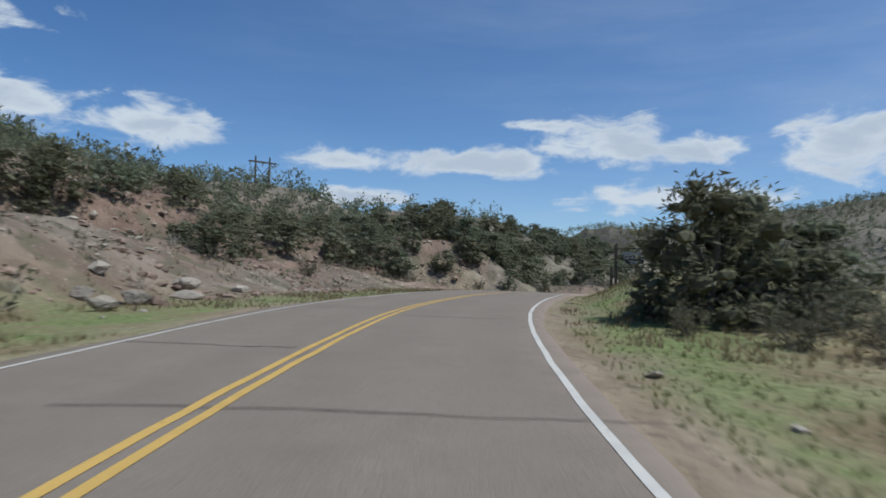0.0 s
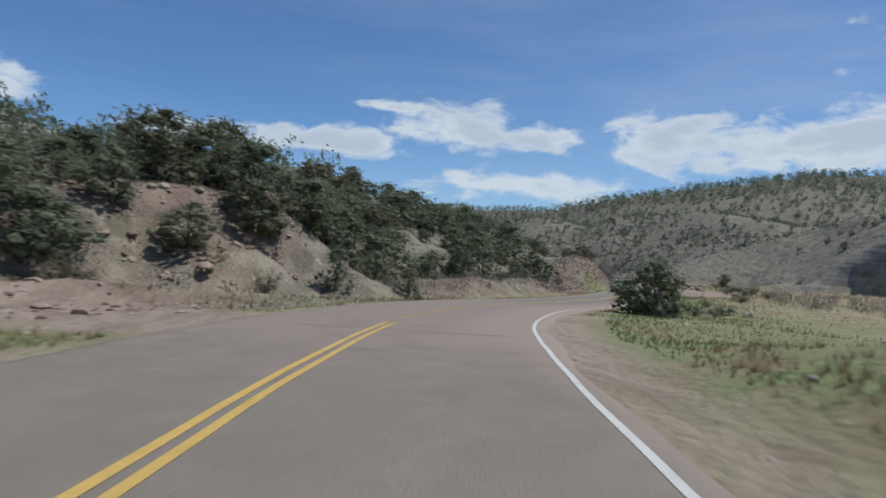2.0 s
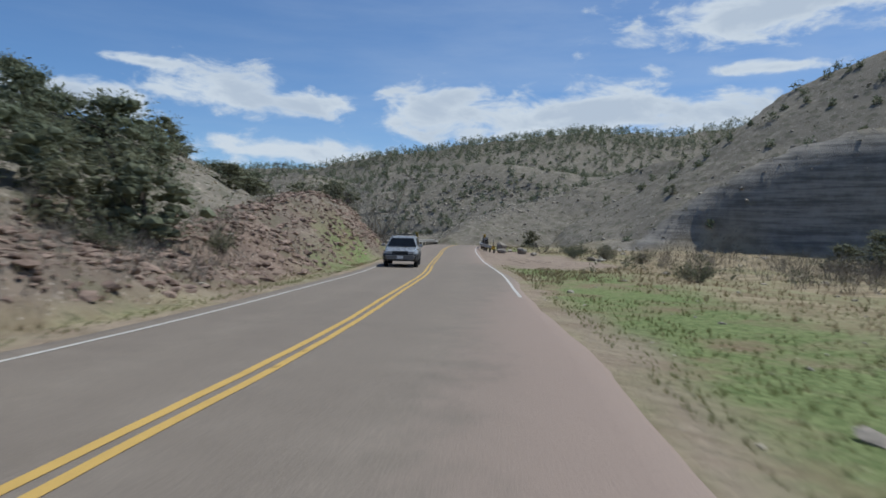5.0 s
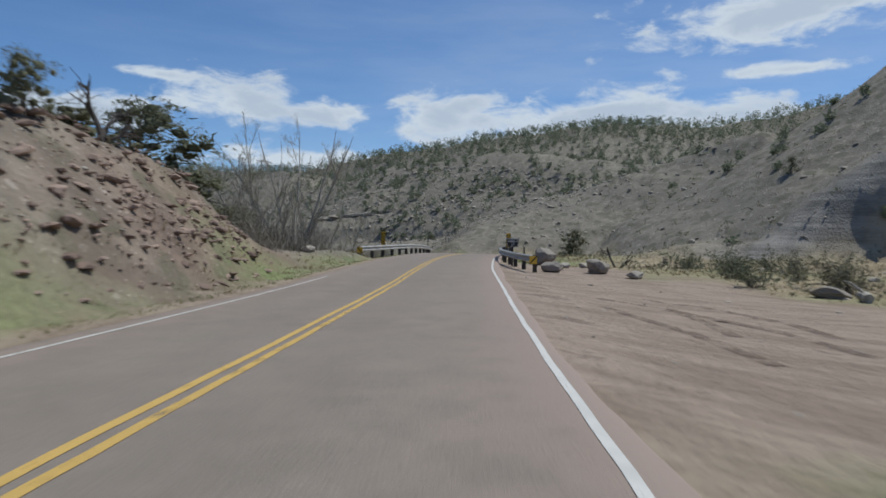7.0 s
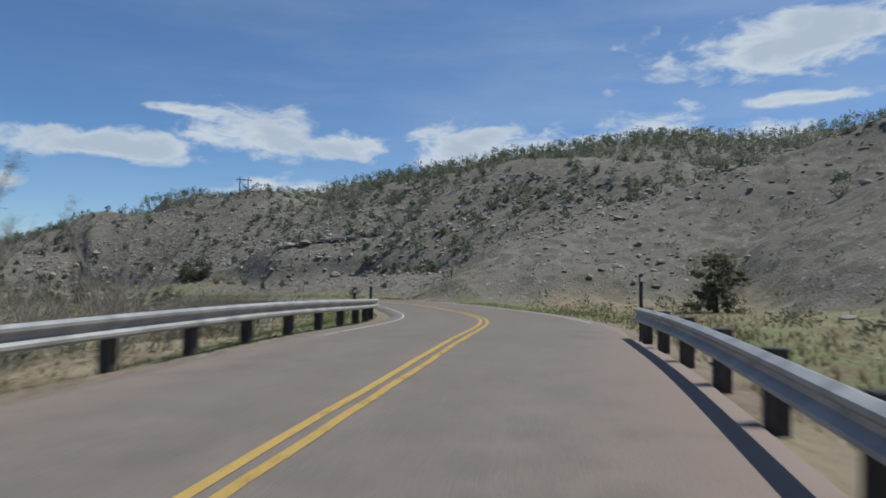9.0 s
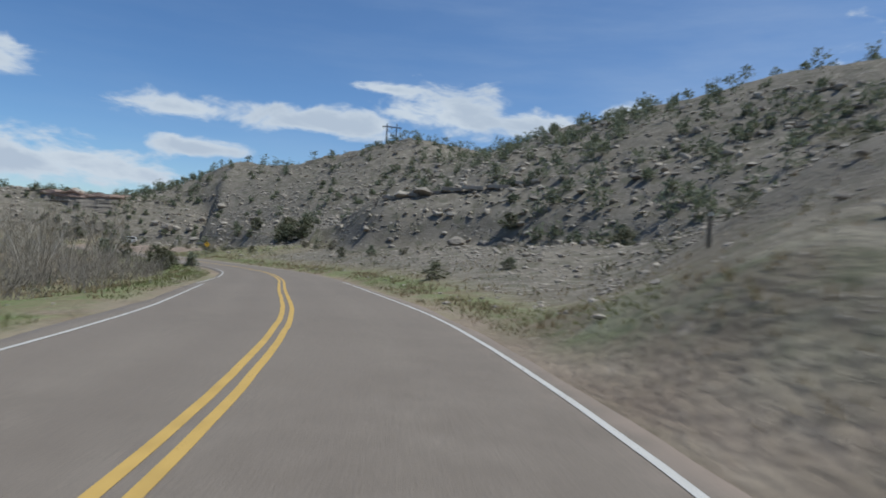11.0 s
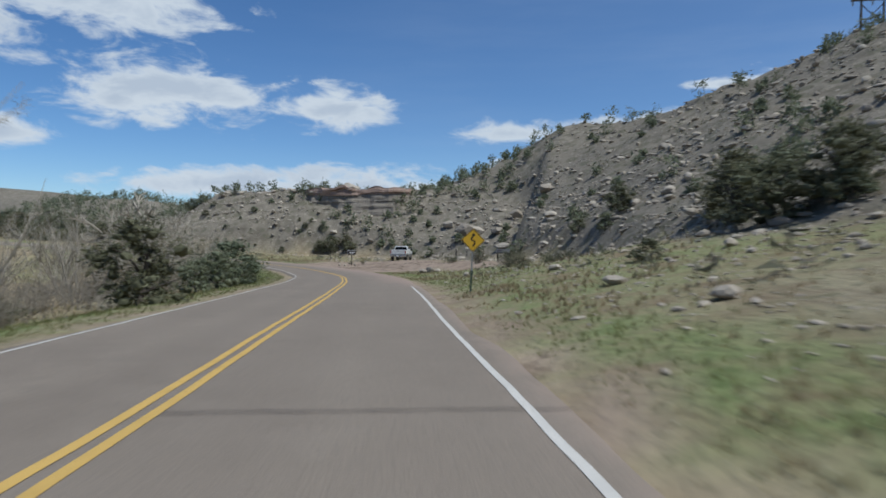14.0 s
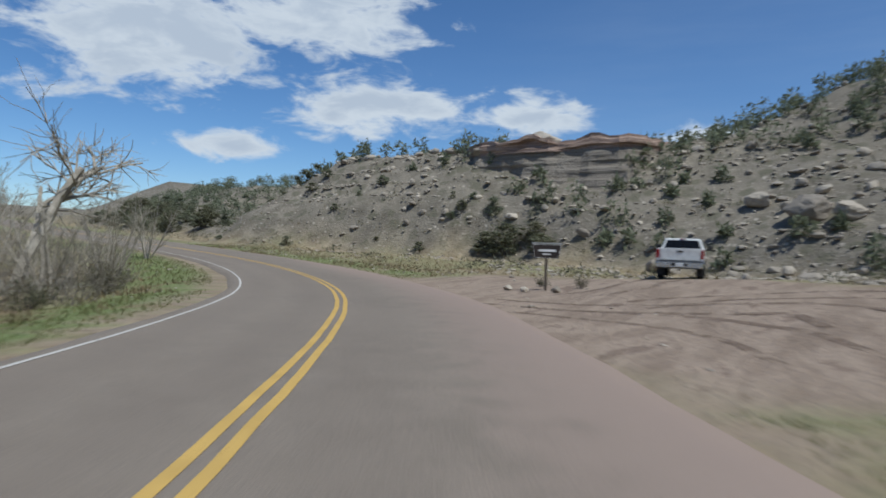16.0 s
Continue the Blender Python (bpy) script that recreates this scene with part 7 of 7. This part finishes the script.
def suv(x, y, z, yaw):
    m = Matrix.Translation((x, y, z)) @ Matrix.Rotation(math.radians(yaw), 4, "Z")
    t = thing("suv", "silver-grey sport utility car with roof rails standing on the road", "car", m)
    part("lower_body", loft([(-2.25, 0.85, 0.88, 0.42, 0.74), (-1.9, 0.92, 0.93, 0.36, 0.76), (1.9, 0.92, 0.93, 0.34, 0.76), (2.25, 0.80, 0.84, 0.38, 0.72)], 0.06), BLACK_TRIM, t, "black lower cladding")
    part("body", loft([(-2.24, 0.86, 0.84, 0.72, 1.05), (-1.9, 0.93, 0.90, 0.72, 1.10), (0.8, 0.93, 0.90, 0.72, 1.08), (1.3, 0.92, 0.86, 0.72, 1.05), (2.05, 0.88, 0.76, 0.70, 0.95), (2.24, 0.76, 0.66, 0.70, 0.86)], 0.07), CAR_SILVER, t, "silver-grey bodywork")
    roof = bmesh.new()
    lo = [(-0.88, -2.15), (0.88, -2.15), (0.86, 1.15), (-0.86, 1.15)]
    hi = [(-0.66, -1.75), (0.66, -1.75), (0.64, 0.25), (-0.64, 0.25)]
    a = [roof.verts.new((u, v, 1.04)) for u, v in lo]
    b = [roof.verts.new((u, v, 1.62)) for u, v in hi]
    for k in range(4):
        roof.faces.new((a[k], a[(k + 1) % 4], b[(k + 1) % 4], b[k]))
    roof.faces.new(b), roof.faces.new(a[::-1])
    bmesh.ops.bevel(roof, geom=[e for e in roof.edges if (e.verts[0].co.z + e.verts[1].co.z) > 2.4], offset=0.08, segments=3, affect="EDGES", profile=0.6)
    part("roof", roof, CAR_SILVER, t, "silver-grey roof and pillars")
    pane([(0.78, 1.13, 1.08), (-0.78, 1.13, 1.08), (-0.60, 0.43, 1.53), (0.60, 0.43, 1.53)], DARK_GLASS, t, "windscreen", "dark windscreen")
    pane([(-0.78, -2.11, 1.10), (0.78, -2.11, 1.10), (0.60, -1.86, 1.50), (-0.60, -1.86, 1.50)], DARK_GLASS, t, "rear_window", "dark rear window")
    for s in (-1, 1):
        pane([(s * 0.872, -1.9, 1.10), (s * 0.862, 0.92, 1.10), (s * 0.71, 0.22, 1.52), (s * 0.71, -1.62, 1.52)], DARK_GLASS, t, "side_window", "dark side glass")
        part("roof_rail", tube([(0.60 * s, -1.5, 1.63), (0.60 * s, -1.4, 1.70), (0.60 * s, 0.0, 1.70), (0.60 * s, 0.12, 1.63)], [0.018] * 4, 6), BLACK_TRIM, t, "black roof rail")
        part("headlight", box((0.34, 0.16, 0.14), (0.62 * s, 2.14, 0.82), 0.03), LAMP_CLEAR, t, "clear headlight")
        part("fog_lamp", box((0.16, 0.06, 0.09), (0.62 * s, 2.22, 0.52), 0.02), LAMP_CLEAR, t)
        part("tail_light", box((0.14, 0.10, 0.34), (0.80 * s, -2.2, 0.98), 0.02), LAMP_RED, t)
        part("wing_mirror", box((0.20, 0.12, 0.14), (1.02 * s, 0.78, 1.14), 0.03), CAR_SILVER, t)
        for wy in (-1.38, 1.40):
            wheel(t, 0.80 * s, wy, 0.345, 0.22)
    for ry in (-1.1, -0.25):
        part("rack_bar", box((1.22, 0.06, 0.03), (0, ry, 1.715), 0.008), BLACK_TRIM, t)
    part("grille", box((0.84, 0.06, 0.16), (0, 2.22, 0.80), 0.02), BLACK_TRIM, t, "black grille")
    part("front_bumper", loft([(2.1, 0.86, 0.88, 0.42, 0.68), (2.33, 0.70, 0.74, 0.45, 0.66)], 0.04), CAR_GREY, t)
    part("number_plate", box((0.32, 0.012, 0.15), (0, 2.34, 0.56), 0.003), SIGN_WHITE, t, "plain white plate")


def information_panel():
    m = facing(80.5, 316.9, 21) @ Matrix.Rotation(math.radians(-25), 4, "Z") @ Matrix.Diagonal((1.1, 1.1, 1.1, 1))
    t = thing("trail_information_stand", "sloping information panel on two dark steel posts in the grass", "sign", m)
    for x, y, h in ((-0.42, -0.18, 0.80), (0.42, 0.18, 0.98)):
        part("post", box((0.10, 0.10, h + 0.4), (x, y, h / 2 - 0.2), 0.01), BLACK_TRIM, t)
    tilt = Matrix.Rotation(math.radians(24), 4, "X")
    slab = part("panel_frame", box((1.30, 0.78, 0.06), (0, 0, 0.93), 0.012, None, tilt), BLACK_TRIM, t)
    face = part("panel_face", box((1.18, 0.66, 0.01), (0, -0.013, 0.966), 0.0, None, tilt), DARK_PANEL, t, "dark printed panel face")
    for k in range(5):
        bm = box((0.42, 0.03, 0.004), (0.28, 0.2 - 0.1 * k, 0.008), 0.0)
        bmesh.ops.transform(bm, matrix=Matrix.Translation((0, -0.013, 0.966)) @ tilt, verts=bm.verts)
        part("text_bar", bm, BLACK_TRIM, face)
    bm = box((0.46, 0.46, 0.004), (-0.28, 0.0, 0.008), 0.0)
    bmesh.ops.transform(bm, matrix=Matrix.Translation((0, -0.013, 0.966)) @ tilt, verts=bm.verts)
    part("picture", bm, SIGN_BROWN, face, "dark printed picture")
    t2 = thing("fee_pedestal", "tan concrete fee pedestal with a dark slot", "pedestal", facing(74.4, 328.8, 13) @ Matrix.Diagonal((0.9, 0.9, 1.25, 1)))
    part("body", loft([(-0.30, 0.42, 0.39, -0.25, 1.06), (0.30, 0.42, 0.39, -0.25, 1.12)], 0.04), CONCRETE, t2)
    part("slot", box((0.09, 0.02, 0.52), (-0.24, -0.305, 0.66), 0.004), SIGN_BLACK, t2, "dark slot")
    part("cap", loft([(-0.34, 0.44, 0.42, 1.04, 1.12), (0.34, 0.44, 0.42, 1.10, 1.18)], 0.02), CONCRETE, t2)
    t3 = thing("marker_post", "thin dark wooden post beside the fee pedestal", "post", facing(72.6, 330.0, -7))
    part("stem", box((0.10, 0.10, 1.6), (0, 0, 0.5), 0.012), POST_WOOD, t3)
    part("cap", box((0.12, 0.12, 0.03), (0, 0, 1.31), 0.006), ZINC, t3)


def power_pole(x, y, top, gap, yaw, low, label):
    m = facing(x, y, yaw, top)
    t = thing("power_pole", label, "power pole", m, "power line poles")
    for s in (-1, 1):
        part("pole", tube([(s * gap / 2, 0, -low), (s * gap / 2, 0, -low * 0.5), (s * gap / 2, 0, 0)], [0.19, 0.16, 0.12], 10), POLE_WOOD, t)
    arm = part("crossarm", box((gap * 1.9, 0.12, 0.22), (0, -0.16, -0.9), 0.01), POLE_WOOD, t)
    part("crossarm", box((gap * 1.9, 0.12, 0.22), (0, 0.16, -0.9), 0.01), POLE_WOOD, t)
    for k in (-0.88, 0.0, 0.88):
        for i in range(4):
            part("insulator", tube([(k * gap, 0, -1.05 - 0.14 * i), (k * gap, 0, -1.12 - 0.14 * i), (k * gap, 0, -1.18 - 0.14 * i)], [0.04, 0.12, 0.05], 8), GREY_PANEL, arm)
    for s in (-1, 1):
        part("brace", tube([(-s * gap / 2, 0.05 * s, -1.4), (s * gap / 2, 0.05 * s, -4.2)], [0.06, 0.06], 6), POLE_WOOD, t)


def log(x, y, length, turn):
    t = thing("fallen_log", "bleached fallen log lying in the scrub", "log", stand(x, y, turn, 1.0))
    n = 7
    part("stem", tube([((k / (n - 1) - 0.5) * length, 0.06 * math.sin(k * 1.7), 0.12 + 0.03 * math.sin(k)) for k in range(n)], [0.15, 0.16, 0.14, 0.13, 0.11, 0.09, 0.05], 9), BARK_PALE, t)
    part("branch", tube([(0.1, 0, 0.2), (0.35, 0.3, 0.45), (0.5, 0.5, 0.55)], [0.05, 0.035, 0.015], 6), BARK_PALE, t)


place_name_sign()
small_sign(72.0, 135.2, -34, 0.68, 0.52, 0.40, 1.2, "small dark tapered creek sign on a post before a boulder", [(-0.10, 0.11, 0.27, 0.045)], True)
small_sign(62.1, 322.8, 29, 1.05, 0.86, 0.50, 1.42, "small dark brown tapered sign on a post in a grass island", [(0.02, 0.03, 0.62, 0.08), (0.0, -0.10, 0.3, 0.045)])
warning_sign()
guardrail("guardrail", [(153.4, 5.3), (157, 4.6), (162, 3.95), (168, 3.75), (180, 3.75)], "weathered grey steel guardrail with a flared end on timber posts")
guardrail("guardrail", [(163.0, -4.7), (166, -4.2), (170, -3.9), (176, -3.75), (190, -3.75)], "long weathered grey steel guardrail on dark timber posts")
object_marker(166.5, 4.3)
object_marker(167.7, -4.35)
for s, d, high in ((180.4, 3.9, 1.45), (190.4, -4.0, 1.35), (189.0, -4.5, 1.1), (170.5, 5.2, 0.9)):
    p = along(s, d)
    delineator(p.x, p.y, p.z - 0.05, high)
delineator(106.7, 195.6, height(106.7, 195.6), 1.0)
pickup(64.8, 332.6, 9)
at_car = along(122.0, -1.45)
ahead = along(118.0, -1.45)
suv(at_car.x, at_car.y, at_car.z + 0.005, math.degrees(math.atan2((ahead - at_car).y, (ahead - at_car).x)) - 90)
information_panel()
power_pole(122.3, 348.6, 26.5, 2.6, 3, 26.5 - height(122.3, 348.6) + 0.6, "tall H-frame wooden power pole standing on the ridge")
power_pole(-29.5, 103.3, 18.5, 2.4, 40, 18.5 - height(-29.5, 103.3) + 0.6, "H-frame wooden power pole standing on the wooded ridge")
log(72.4, 118.3, 2.6, 30)
log(74.8, 258.7, 3.0, 63)
